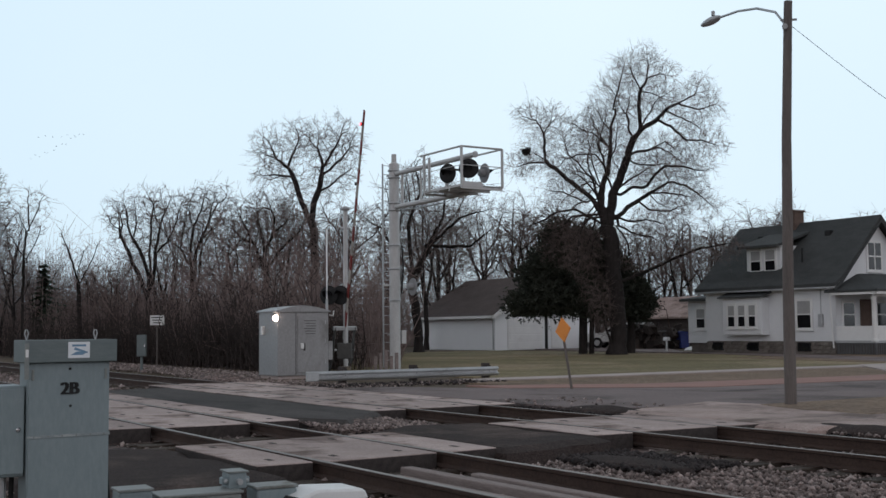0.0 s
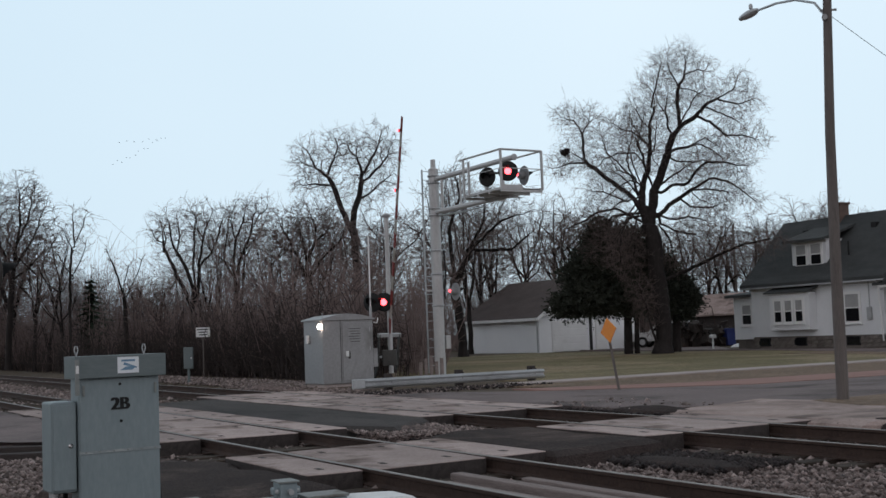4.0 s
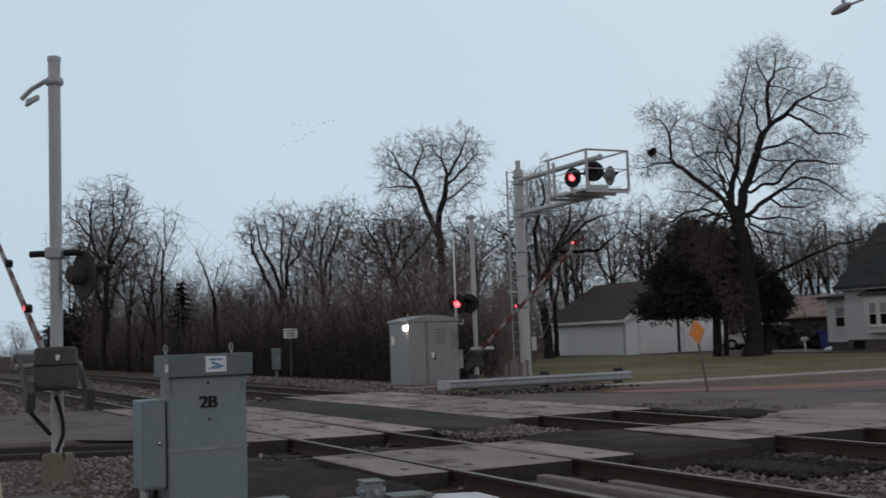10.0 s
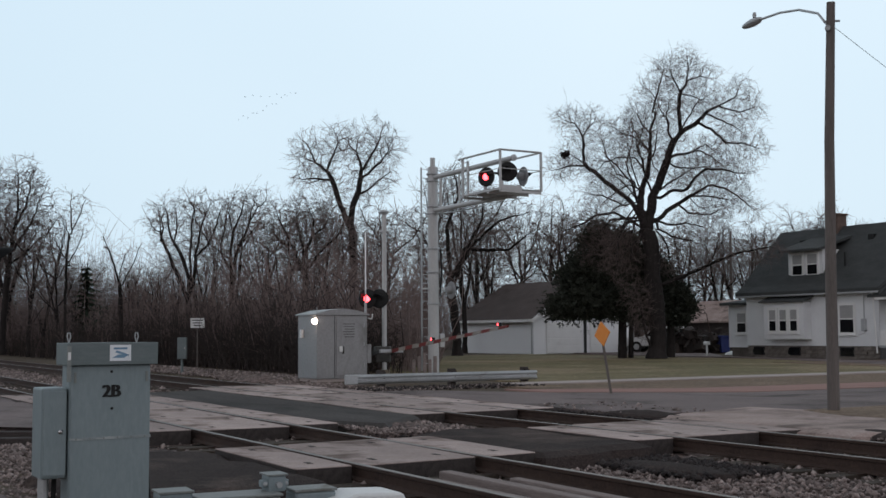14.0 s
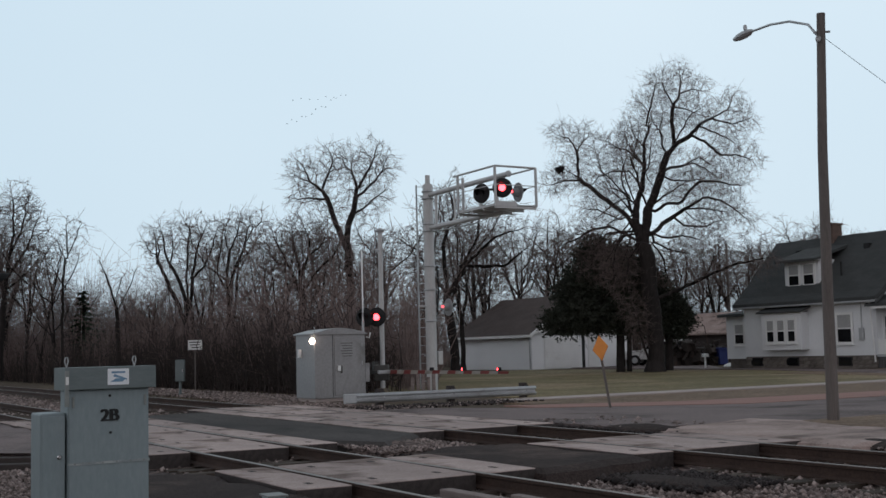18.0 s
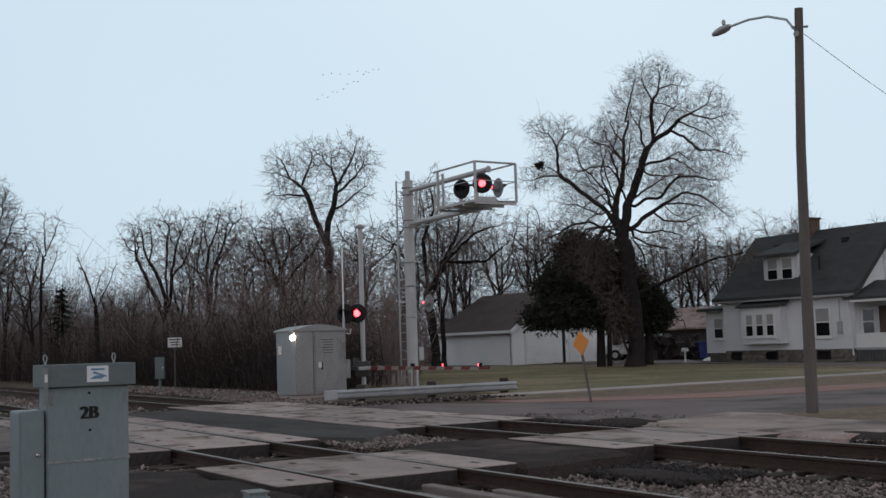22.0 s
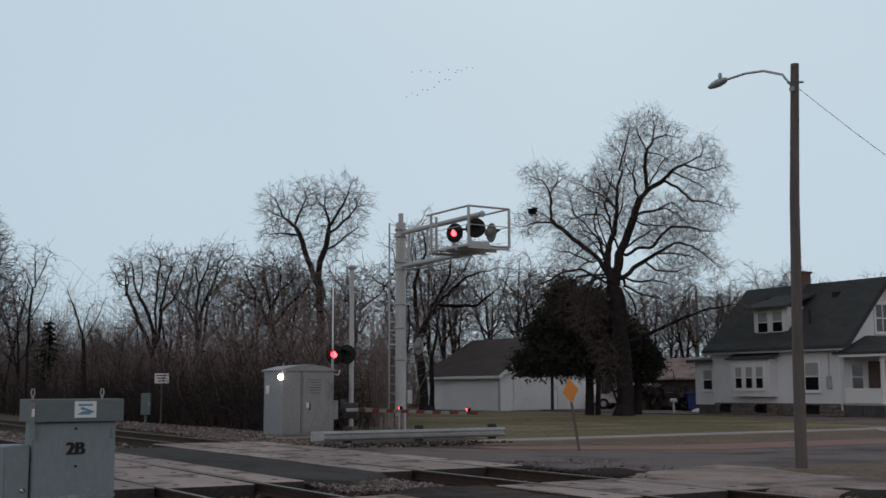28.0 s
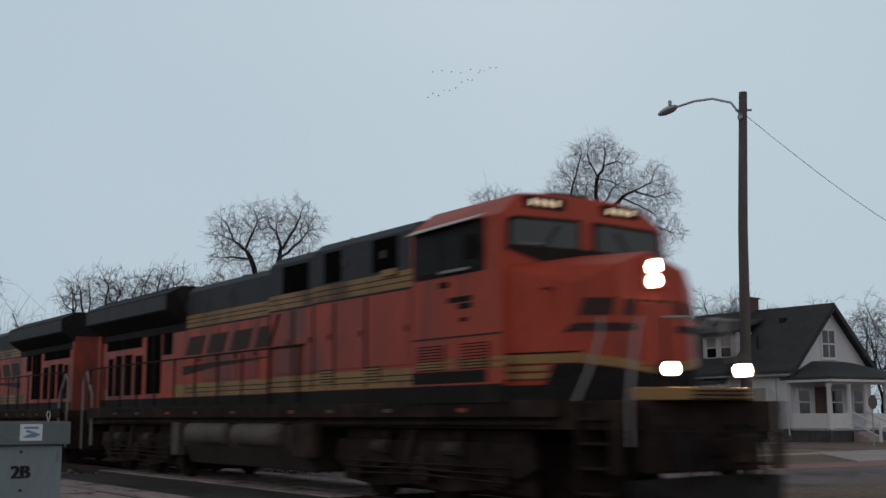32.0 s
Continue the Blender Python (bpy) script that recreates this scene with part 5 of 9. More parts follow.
def cedar(m, seed, masses, trunks, label, count):
    ob = thing("cedar_tree", label, "tree", m)
    bm = bmesh.new()
    for x, y, top, r in trunks:
        tube([(x, y, -0.1), (x + 0.06, y, top * 0.5), (x, y + 0.05, top)], [r * 1.25, r, r * 0.5], 9, bm)
    part("trunk", bm, BARK, ob, smooth=True)
    part("crown", quick_mesh("crown", *sprays(seed, masses, count, 0.1), CEDAR), None, ob, "dense dark green cedar foliage")
    return ob


cedar(here(7.6, 62.5), 4, [(-2.0, 0, 3.0, 1.75, 1.0), (-3.2, 0.2, 2.6, 1.15, 0.7), (-0.6, 0.3, 3.5, 1.9, 1.5), (0.9, 0, 3.0, 1.5, 1.35), (-1.5, 0, 4.8, 1.5, 1.2), (-0.2, 0.1, 5.2, 1.3, 1.2), (-1.3, 0, 6.2, 1.1, 1.0), (-2.5, 0.3, 4.3, 1.1, 0.8), (0.5, 0, 5.6, 0.9, 1.0),
                           (1.2, 0.1, 4.3, 1.2, 1.2), (-1.3, 0.1, 7.0, 0.55, 0.6), (-0.3, 0, 6.3, 0.8, 0.7)],
      [(-0.12, 0, 5, 0.2), (0.36, 0.2, 4, 0.12)], "broad dark evergreen cedar with bare lower trunks", 11500)
cedar(here(10.2, 63.5), 9, [(0, 0, 3.0, 1.2, 1.3), (0.5, 0.2, 2.6, 0.95, 0.9), (-0.4, 0, 4.2, 0.8, 1.1)], [(0, 0, 4, 0.2)], "dark evergreen cedar behind the great tree", 2600)
cedar(here(-43.0, 96.6), 14, [(-0.8, 0, 2.6, 1.9, 2.1), (1.0, 0.3, 3.2, 2.0, 2.6), (2.6, 0, 2.5, 1.5, 1.9)], [(0, 0, 4, 0.25), (1.4, 0.2, 4, 0.2)], "dark evergreen shrubs beneath bare trees", 4500)


def spruce(m, height, seed, label):
    ob = thing("spruce_tree", label, "tree", m)
    part("trunk", tube([(0, 0, -0.1), (0, 0, height)], [0.14, 0.02], 7), BARK, ob)
    g = np.random.default_rng(seed)
    vs, fs = [], []
    for k in range(17):
        z = height * (0.12 + 0.86 * k / 17)
        reach = height * 0.45 * (1 - k / 17.6) * g.uniform(0.8, 1.15)
        for j in range(12):
            a = g.uniform(0, 6.283)
            tip = np.array([math.cos(a) * reach, math.sin(a) * reach, -0.25 * reach])
            for q in range(5):
                p = tip * (q + 0.6) / 5 + np.array([0, 0, z])
                s = 0.25 * (1.2 - q / 7)
                o = np.array([math.cos(a + g.normal(0, 0.6)), math.sin(a + g.normal(0, 0.6)), g.normal(-0.2, 0.3)])
                w_ = np.array([-o[1], o[0], 0.2])
                b = len(vs)
                vs += [p - o * s, p + w_ * s * 0.5, p + o * s * 1.3, p - w_ * s * 0.5]
                fs.append((b, b + 1, b + 2, b + 3))
    part("crown", quick_mesh("crown", np.array(vs), np.array(fs), SPRUCE), None, ob)
    return ob


spruce(here(-25.9, 75.7, -0.1), 6.3, 3, "small dark green spruce among bare trees")


# ---- street furniture beyond the tracks ----
def street_lamp():
    ob = thing("street_lamp", "tall weathered wooden pole with a cobra-head street lamp", "street lamp", here(5.95, 20.03, 0, 0))
    part("pole", tube([(0, 0, -0.3), (0.02, 0, 2.2), (0.06, -0.02, 4.6), (0.15, -0.05, 7.02)], [0.105, 0.095, 0.083, 0.072], 16), POLE_WOOD, ob, smooth=True)
    pts = [(0.12, 0, 6.6), (0.02, 0.28, 6.92), (-0.18, 0.75, 7.12), (-0.39, 1.25, 7.21), (-0.61, 1.75, 7.23)]
    part("arm", tube(pts, 0.022, 10), GALV, ob, "curved galvanised steel arm", smooth=True)
    head = bmesh.new()
    lathe([(0.01, -0.26), (0.05, -0.24), (0.085, -0.12), (0.1, 0.03), (0.085, 0.16), (0.04, 0.26), (0.02, 0.28)], 16, head,
          Matrix.Translation((-0.72, 2.02, 7.23)) @ Euler((radians(82), 0, radians(28))).to_matrix().to_4x4())
    bmesh.ops.scale(head, vec=(1, 1, 0.75), space=Matrix.Translation((0.72, -2.02, -7.23)), verts=head.verts)
    lamp = part("lamp_head", head, GALV, ob, "grey cobra-head luminaire", smooth=True)
    part("photocell", lathe([(0.035, 0), (0.04, 0.05), (0.03, 0.09), (0.01, 0.1)], 10, m=Matrix.Translation((-0.69, 1.95, 7.32))), GALV, lamp)
    part("bracket", tube([(0.05, -0.16, 6.55), (0.15, 0.16, 6.6)], 0.05, 8), GALV, ob)
    part("bolt", tube([(0.02, 0, 6.7), (0.3, -0.03, 6.7)], 0.02, 6), GALV, ob)
    a, b = Vector((0.17, -0.06, 6.6)), Vector((6.4, 3.9, 4.2))
    part("cable", tube([a.lerp(b, k / 10) - Vector((0, 0, 0.25 * math.sin(math.pi * k / 10))) for k in range(11)], 0.005, 6), WIRE, ob, "thin service cable")
    return ob


street_lamp()


def diamond_sign():
    ob = thing("warning_sign", "blank orange diamond warning sign on a leaning steel post", "road sign", here(2.88, 26.2, 0, 8))
    part("post", prism([(-0.025, -0.02), (0.025, -0.02), (0.025, 0.02), (0.012, 0.02), (0.012, -0.008), (-0.012, -0.008), (-0.012, 0.02), (-0.025, 0.02)], "z", -0.2, 1.4), POLE_WOOD, ob, "rusty steel channel post",
         at=pose(0, 0, 0, 0, -8.5, 0))
    r = 0.28
    bm = prism([(0, -r), (r, 0), (0, r), (-r, 0)], "y", -0.012, 0.012, 0.004)
    part("plate", bm, ORANGE_SIGN, ob, "faded orange sheeting", at=pose(-0.2, -0.09, 1.32, 0, -9, -66))
    return ob


diamond_sign()


def guardrail():
    ob = thing("guardrail", "galvanised steel W-beam guardrail on dark wooden posts", "guardrail", at(-27.07, 12.41, -0.094) @ Matrix.Scale(1.07, 4))
    k = 0.76
    prof = [(0.0, 0.14), (0.03, 0.155), (0.07, 0.11), (0.08, 0.08), (0.02, 0.02), (0.02, -0.02), (0.08, -0.08), (0.07, -0.11), (0.03, -0.155), (0.0, -0.14), (-0.004, -0.14), (0.0, -0.12), (0.045, -0.09), (0.0, -0.02), (0.0, 0.02), (0.045, 0.09), (0.0, 0.12)]
    bm = prism([(p[0], 0.265 + k * p[1]) for p in prof], "y", 0.35, 5.82)
    part("beam", bm, GALV, ob)
    part("end_terminal", prism([(0.0, 0.15), (0.085, 0.155), (0.085, 0.375), (0.0, 0.38)], "y", 0.3, 0.62, 0.01), GALV, ob, "flat end plate")
    for n in (1.35, 3.35, 5.55):
        post = part("post", box(-0.24, -0.07, n - 0.08, n + 0.08, -0.4, 0.47, 0.01), DARK_TIMBER, ob)
        part("blockout", box(-0.07, 0.0, n - 0.06, n + 0.06, 0.14, 0.42), DARK_TIMBER, post)
        part("bolt", lathe([(0.018, 0), (0.018, 0.012), (0.006, 0.014)], 8), CHROME, post, at=pose(0.022, n, 0.28, 0, 90, 0))
    return ob


guardrail()

LENSES = []


def flasher(parent, m, phase, back=None, size=0.29, tell=True):
    """A crossing light: round black background, hood, housing and a red lens that faces local -y. phase: 0 or 1 for the two alternating lamps, None: stays dark."""
    bg = lathe([(0.05, 0.03), (size * 0.9, 0.02), (size, 0.0), (size * 0.97, -0.02), (size * 0.6, -0.012), (0.1, -0.02)], 28)
    head = part("flasher", bg, back or BLACK, parent, "round crossing light with a black background", smooth=True, at=m @ pose(0, 0, 0, 90, 0, 0))
    part("housing", lathe([(0.02, -0.2), (0.10, -0.19), (0.125, -0.12), (0.12, 0.0)], 16), back or BLACK, head, smooth=True)
    hood = bmesh.new()
    rings = []
    for z, r in ((0.02, 0.13), (0.3, 0.135)):
        row = []
        for k in range(15):
            a = radians(-20 + 220 * k / 14)
            reach = z if z < 0.1 else 0.13 + 0.2 * max(math.sin(a), -0.1)
            row.append(hood.verts.new((r * math.cos(a), r * math.sin(a), reach)))
        rings.append(row)
    for k in range(14):
        hood.faces.new((rings[0][k], rings[0][k + 1], rings[1][k + 1], rings[1][k]))
    bmesh.ops.solidify(hood, geom=list(hood.faces), thickness=0.006)
    part("hood", hood, BLACK, head, smooth=True)
    part("lens_glass", lathe([(0.105, 0.0), (0.1, 0.012), (0.06, 0.024), (0.01, 0.028)], 20), RED_DIM, head, "dark red cover glass", smooth=True)
    part("lens_rim", lathe([(0.125, 0.0), (0.125, 0.03), (0.11, 0.035), (0.11, 0.0)], 20), BLACK, head)
    lens = part("lens", lathe([(0.1, -0.006), (0.105, 0.0), (0.085, 0.014), (0.05, 0.022), (0.01, 0.025)], 20), RED_GLOW, head, "lit red lens", smooth=True, at=pose(0, 0, 0.036)) if phase is not None else None
    if lens:
        LENSES.append((lens, phase, 0.15, 0.0))
    if tell and back:
        LENSES.append((part("side_light", lathe([(0.035, 0), (0.035, 0.02), (0.01, 0.03)], 10), RED_GLOW, head, "small red indicator", at=pose(0.03, 0.02, -0.195, 180, 0, 0)), 1, 0.07, 0.0))
    return head


def pipe(a, b, r, sides=12):
    return tube([a, b], r, sides)


def cantilever(m, label, base_z=-0.1):
    """A signal bridge: mast with ladder, two level pipe arms, a railed walkway cage at their end. Local x runs along the arms."""
    ob = thing("cantilever_signal", label, "crossing signal", m)
    mast = part("mast", tube([(0, 0, base_z), (0, 0, 3.0), (0, 0, 6.95)], [0.185, 0.18, 0.17], 18), ALU, ob, smooth=True)
    part("mast_cap", tube([(0, 0, 6.95), (0, 0, 7.0), (0, 0, 7.28)], [0.17, 0.09, 0.085], 12), ALU, mast)
    part("foundation", box(-0.4, 0.4, -0.4, 0.4, base_z - 0.4, base_z + 0.03, 0.02), WALK_CONCRETE, ob)
    for z in (2.35, 3.4, 4.2, 5.38, 5.62, 6.48, 6.72):
        part("band", lathe([(0.2, -0.035), (0.215, 0.0), (0.2, 0.035)], 16, m=Matrix.Translation((0, 0, z))), GALV, mast)
    for z, end in ((6.6, 4.95), (5.48, 4.7)):
        arm = part("arm", tube([(-0.05, 0.0, z), (2.0, 0.0, z + 0.01), (end, 0.0, z + 0.02)], 0.082, 14), ALU, ob, "silver pipe arm", smooth=True)
        part("end_plate", lathe([(0.02, 0.0), (0.1, 0.0), (0.1, 0.03), (0.02, 0.04)], 14), GALV, arm, at=pose(end, 0, z + 0.02, 0, 90, 0))
    for x in (0.55, 1.75, 2.3, 3.3):
        part("brace", pipe((x, 0.0, 5.48), (x, 0.0, 6.6), 0.05 if x < 1 else 0.03, 8), ALU, ob)
    part("conduit", tube([(0.2, 0.06, 5.36), (1.5, 0.08, 5.33), (3.2, 0.06, 5.34)], 0.022, 6), GALV, ob)
    # walkway cage of angle bars, with a plank floor on two cross beams
    x0, x1, y0, y1, z0, z1 = 3.36, 5.49, -0.83, 0.62, 5.61, 6.74
    cage = part("walkway", box(x0 - 0.06, x1, y0, y0 + 0.07, z0 - 0.05, z0 + 0.02), ALU, ob, "steel walkway")
    for y in (y1 - 0.07, -0.14):
        part("floor_bar", box(x0, x1, y, y + 0.07, z0 - 0.05, z0 + 0.02), ALU, cage)
    for k in range(6):
        y = y0 + 0.09 + 0.1 * k
        part("plank", box(x0, x1, y, y + 0.08, z0 - 0.02, z0), GALV, cage)
    for k in range(4):
        y = -0.05 + 0.15 * k
        part("plank", box(x0 + 0.9, x1, y, y + 0.09, z0 - 0.02, z0), GALV, cage)
    for x in (x0 - 0.02, x0 + 0.75, x0 + 1.4, x1 - 0.07):
        part("cross_beam", box(x, x + 0.07, y0, y1, z0 - 0.12, z0 - 0.05), ALU, cage)
    part("toe_board", box(x1 - 0.02, x1 + 0.01, y0, -0.1, z0 - 0.05, z0 + 0.09), ALU, cage)
    for x, y, top in ((x0, y0, z1), (x0 + 0.3, y0, z1 - 0.12), (x1, y0, z1), (x1, y1, z1), (x0, y1, z1), (x0 + 0.55, y0 + 0.5, z1 - 0.4)):
        part("post", box(x - 0.03, x + 0.03, y - 0.03, y + 0.03, z0 - 0.05, top), ALU, ob)
    for a, b, r in (((x0 - 0.25, y0, z1), (x1, y0, z1), 0.032), ((x1, y0, z1), (x1, y1, z1), 0.032), ((x0, y1, z1), (x1, y1, z1), 0.03), ((x0, y0, z1 - 0.55), (x1, y0, z1 - 0.55), 0.012),
                    ((x1, y0, z1 - 0.55), (x1, y1, z1 - 0.55), 0.014), ((x0, y1, z1 - 0.55), (x1, y1, z1 - 0.55), 0.014)):
        part("guard_bar", pipe(a, b, r, 8), ALU, ob)
    # ladder
    for y in (-0.18, 0.18):
        part("ladder_rail", box(-0.5, -0.45, y - 0.02, y + 0.02, 0.1, 7.0), GALV, ob)
    for k in range(23):
        part("rung", pipe((-0.475, -0.18, 0.35 + 0.3 * k), (-0.475, 0.18, 0.35 + 0.3 * k), 0.012, 6), GALV, ob)
    for z in (1.2, 3.2, 5.2, 6.6):
        part("ladder_bracket", box(-0.48, -0.1, -0.03, 0.03, z - 0.02, z + 0.02), GALV, ob)
    return ob


FAR_SIGNAL = cantilever(here(-1.6, 39.0, 0, TURN), "silver cantilever crossing signal with a railed walkway")
# lights on the walkway; local -y of a light is where it shines
inv = FAR_SIGNAL.matrix_basis.inverted()


def facing(x, y, z, yaw):
    return inv @ pose(x, y, z, 0, 0, yaw)


flasher(FAR_SIGNAL, facing(0.194, 35.05, 6.08, -34), 0, size=0.3)
flasher(FAR_SIGNAL, facing(0.82, 34.6, 6.17, -8), 1, size=0.3)
flasher(FAR_SIGNAL, facing(1.31, 35.05, 6.08, 118), None, LAMP_BACK, size=0.3)
flasher(FAR_SIGNAL, facing(-0.98, 38.4, 2.78, 122), None, LAMP_BACK)
part("cross_arm", pipe((4.5, -0.6, 6.17), (4.9, 0.5, 6.17), 0.035, 8), LAMP_DARK, FAR_SIGNAL)
part("hanger", pipe((4.72, 0.0, 6.17), (4.72, 0.0, 6.62), 0.035, 8), ALU, FAR_SIGNAL)
part("cross_arm", pipe((0, -0.45, 2.85), (0, 0.8, 2.85), 0.035, 8), ALU, FAR_SIGNAL)
part("junction_box", box(-0.15, 0.15, 0.18, 0.36, 0.9, 1.35, 0.02), ALU, FAR_SIGNAL)
part("conduit", tube([(0.1, 0.2, 2.6), (0.16, 0.24, 3.4), (0.12, 0.22, 4.2)], 0.03, 8), BLACK, FAR_SIGNAL)
# the signal bridge before the tracks, its mast beyond the left edge
NEAR_SIGNAL = cantilever(here(-11.29, 8.58, -1.95, 19), "silver cantilever crossing signal over the near road", 1.8)
flasher(NEAR_SIGNAL, pose(4.3, 0.3, 6.1, 0, 0, -30), 0)
flasher(NEAR_SIGNAL, pose(4.9, 0.3, 6.1, 0, 0, -30), 1)

GATES = []


def crossing_gate(m, label, mast_h):
    """A gate mast with flashing lights, the gate's motor box, counterweights and its striped arm. The arm turns about local y."""
    ob = thing("crossing_gate", label, "crossing gate", m)
    part("mast", tube([(0, 0, -0.1), (0, 0, mast_h)], 0.072, 14), ALU, ob, smooth=True)
    part("mast_cap", lathe([(0.08, 0), (0.08, 0.05), (0.06, 0.06)], 14, m=Matrix.Translation((0, 0, mast_h))), GALV, ob)
    base = part("base", box(-0.15, 0.15, -0.15, 0.15, -0.2, 0.28, 0.03), YELLOW_GREY, ob, "rusty cast base")
    for x in (-0.19, 0.19):
        for y in (-0.19, 0.19):
            part("anchor_bolt", pipe((x * 0.7, y * 0.7, 0.2), (x * 0.7, y * 0.7, 0.36), 0.015, 6), RUST, base)
    return ob


def gate_arm(parent, pivot, turn, length, lamps, lead=0.0, tail=0.62, rise=0.0, yoke=0.3):
    """The moving arm with its lights and, behind the pivot, the counterweights; local x points along the arm when it is level."""
    spar = prism([(0.3, -0.03), (length, -0.012), (length, 0.012), (0.3, 0.03)], "y", -0.012, 0.012)
    arm = part("gate_arm", spar, GATE_WHITE, parent, "white and red striped gate arm with small red lamps")
    k = 16
    step = (length - 0.3) / k
    for i in range(k):
        a, b = 0.3 + step * i, 0.3 + step * (i + 1)
        h0, h1 = 0.058 - 0.024 * i / k, 0.058 - 0.024 * (i + 1) / k
        bm = prism([(a, -h0), (b, -h1), (b + 0.05, h1), (a + 0.05, h0)], "y", -0.02, 0.02)
        part("stripe", bm, RED_PAINT if i % 2 else GATE_WHITE, arm, "red reflective stripe" if i % 2 else "")
    for y in (-0.33, 0.33):
        part("side_arm", prism([(yoke + 0.05, -0.05), (yoke, 0.05), (-0.25, 0.06), (-tail, rise), (-tail, rise - 0.1), (-0.2, -0.08)], "y", y - 0.02, y + 0.02, 0.006), MOTOR_GREY, arm)
        part("counterweight", box(-tail - 0.18, -tail + 0.1, y - 0.05, y + 0.05, rise - 0.2, rise + 0.06, 0.015), MOTOR_GREY, arm, "cast iron counterweight")
    part("yoke", box(yoke - 0.05, yoke + 0.06, -0.38, 0.38, -0.05, 0.05, 0.01), GALV, arm, "pale steel yoke plate")
    part("shaft", pipe((0, -0.38, 0), (0, 0.38, 0), 0.035, 10), GALV, arm)
    for x, phase in ((length - lamps[3], None), (length * lamps[0], lamps[2]), (length * lamps[1], 1 - lamps[2])):
        lamp = part("gate_lamp", box(x - 0.05, x + 0.05, -0.05, 0.05, 0.04, 0.13, 0.012), BLACK, arm)
        for y in (-0.036, 0.036):
            lens = part("lens", lathe([(0.045, 0), (0.04, 0.012), (0.01, 0.02)], 12), RED_GLOW, arm, at=pose(x, y, 0.085, 90 if y < 0 else -90, 0, 0))
            if phase is not None:
                LENSES.append((lens, phase, 0.05, lead))
    GATES.append((arm, pivot, turn))
    return arm


FAR_GATE = crossing_gate(here(-2.93, 35.2, 0, 0), "lowering striped crossing gate on a silver mast with red flashing lights", 4.95)
gate_arm(FAR_GATE, (-0.1, 0.1, 0.77), -59.0, 7.2, (0.700, 0.456, 1, 0.38), tail=0.95, rise=0.24, yoke=0.66)
part("motor_box", box(-0.26, 0.18, -0.08, 0.3, 0.5, 0.98, 0.03), MOTOR_GREY, FAR_GATE, "dark gate motor box")
part("light_bar", pipe((-0.6, 0.0, 2.48), (0.1, 0.0, 2.48), 0.04, 8), BLACK, FAR_GATE)
flasher(FAR_GATE, pose(-0.5, -0.12, 2.42, 0, 0, -18), 0)
flasher(FAR_GATE, pose(-0.14, -0.12, 2.42, 0, 0, -14), 1)
part("cross_arm", pipe((-0.15, 0, 4.45), (0.15, 0, 4.45), 0.05, 8), GALV, FAR_GATE)
part("bell", lathe([(0.02, 0.0), (0.13, 0.02), (0.15, 0.07), (0.1, 0.12), (0.03, 0.15)], 16), GALV, FAR_GATE, at=pose(0, 0, 4.98))

NEAR_GATE = crossing_gate(here(-6.07, 13.27, -0.1, 0), "crossing gate before the tracks with a dark motor box", 4.95)
gate_arm(NEAR_GATE, (-0.15, 0.12, 1.3), math.degrees(math.atan2(0.815, -0.58)), 4.65, (0.70, 0.34, 0, 0.08), 0.09)
mb = part("motor_box", box(-0.24, 0.24, -0.34, -0.06, 1.02, 1.52, 0.05), MOTOR_GREY, NEAR_GATE, "rounded dark grey motor box", at=pose(0, 0, 0, 0, 0, 22))
part("lid_seam", box(-0.245, 0.245, -0.345, -0.055, 1.3, 1.32), RUBBER, mb)
part("padlock", box(0.0, 0.05, -0.365, -0.335, 1.36, 1.43, 0.008), CHROME, mb)
part("cable", tube(smooth_line([(-0.2, -0.2, 1.05), (-0.24, -0.22, 0.82), (-0.15, -0.17, 0.66), (-0.05, -0.08, 0.5)]), 0.026, 8), RUBBER, NEAR_GATE, smooth=True)
part("cable", tube(smooth_line([(0.03, -0.1, 0.95), (0.1, -0.11, 0.72), (0.11, -0.1, 0.5), (0.03, -0.1, 0.3)]), 0.024, 8), RUBBER, NEAR_GATE, smooth=True)
part("light_bar", pipe((-0.32, 0.0, 2.63), (0.3, 0.02, 2.63), 0.04, 8), BLACK, NEAR_GATE)
part("clamp", box(-0.1, 0.1, -0.1, 0.1, 2.56, 2.7, 0.02), GALV, NEAR_GATE)
flasher(NEAR_GATE, pose(0.34, 0.02, 2.36, 0, 0, 140), None, LAMP_DARK)
bracket = part("bracket", tube([(-0.1, 0, 4.72), (-0.28, -0.02, 4.62), (-0.4, -0.04, 4.5)], 0.03, 8), GALV, NEAR_GATE)
part("reflector_arm", prism([(-0.36, 4.42), (-0.34, 4.5), (-0.2, 4.55), (-0.2, 4.5)], "y", -0.03, 0.03), GALV, bracket)
part("clamp", lathe([(0.1, -0.04), (0.11, 0), (0.1, 0.04)], 14, m=Matrix.Translation((0, 0, 4.7))), GALV, NEAR_GATE)


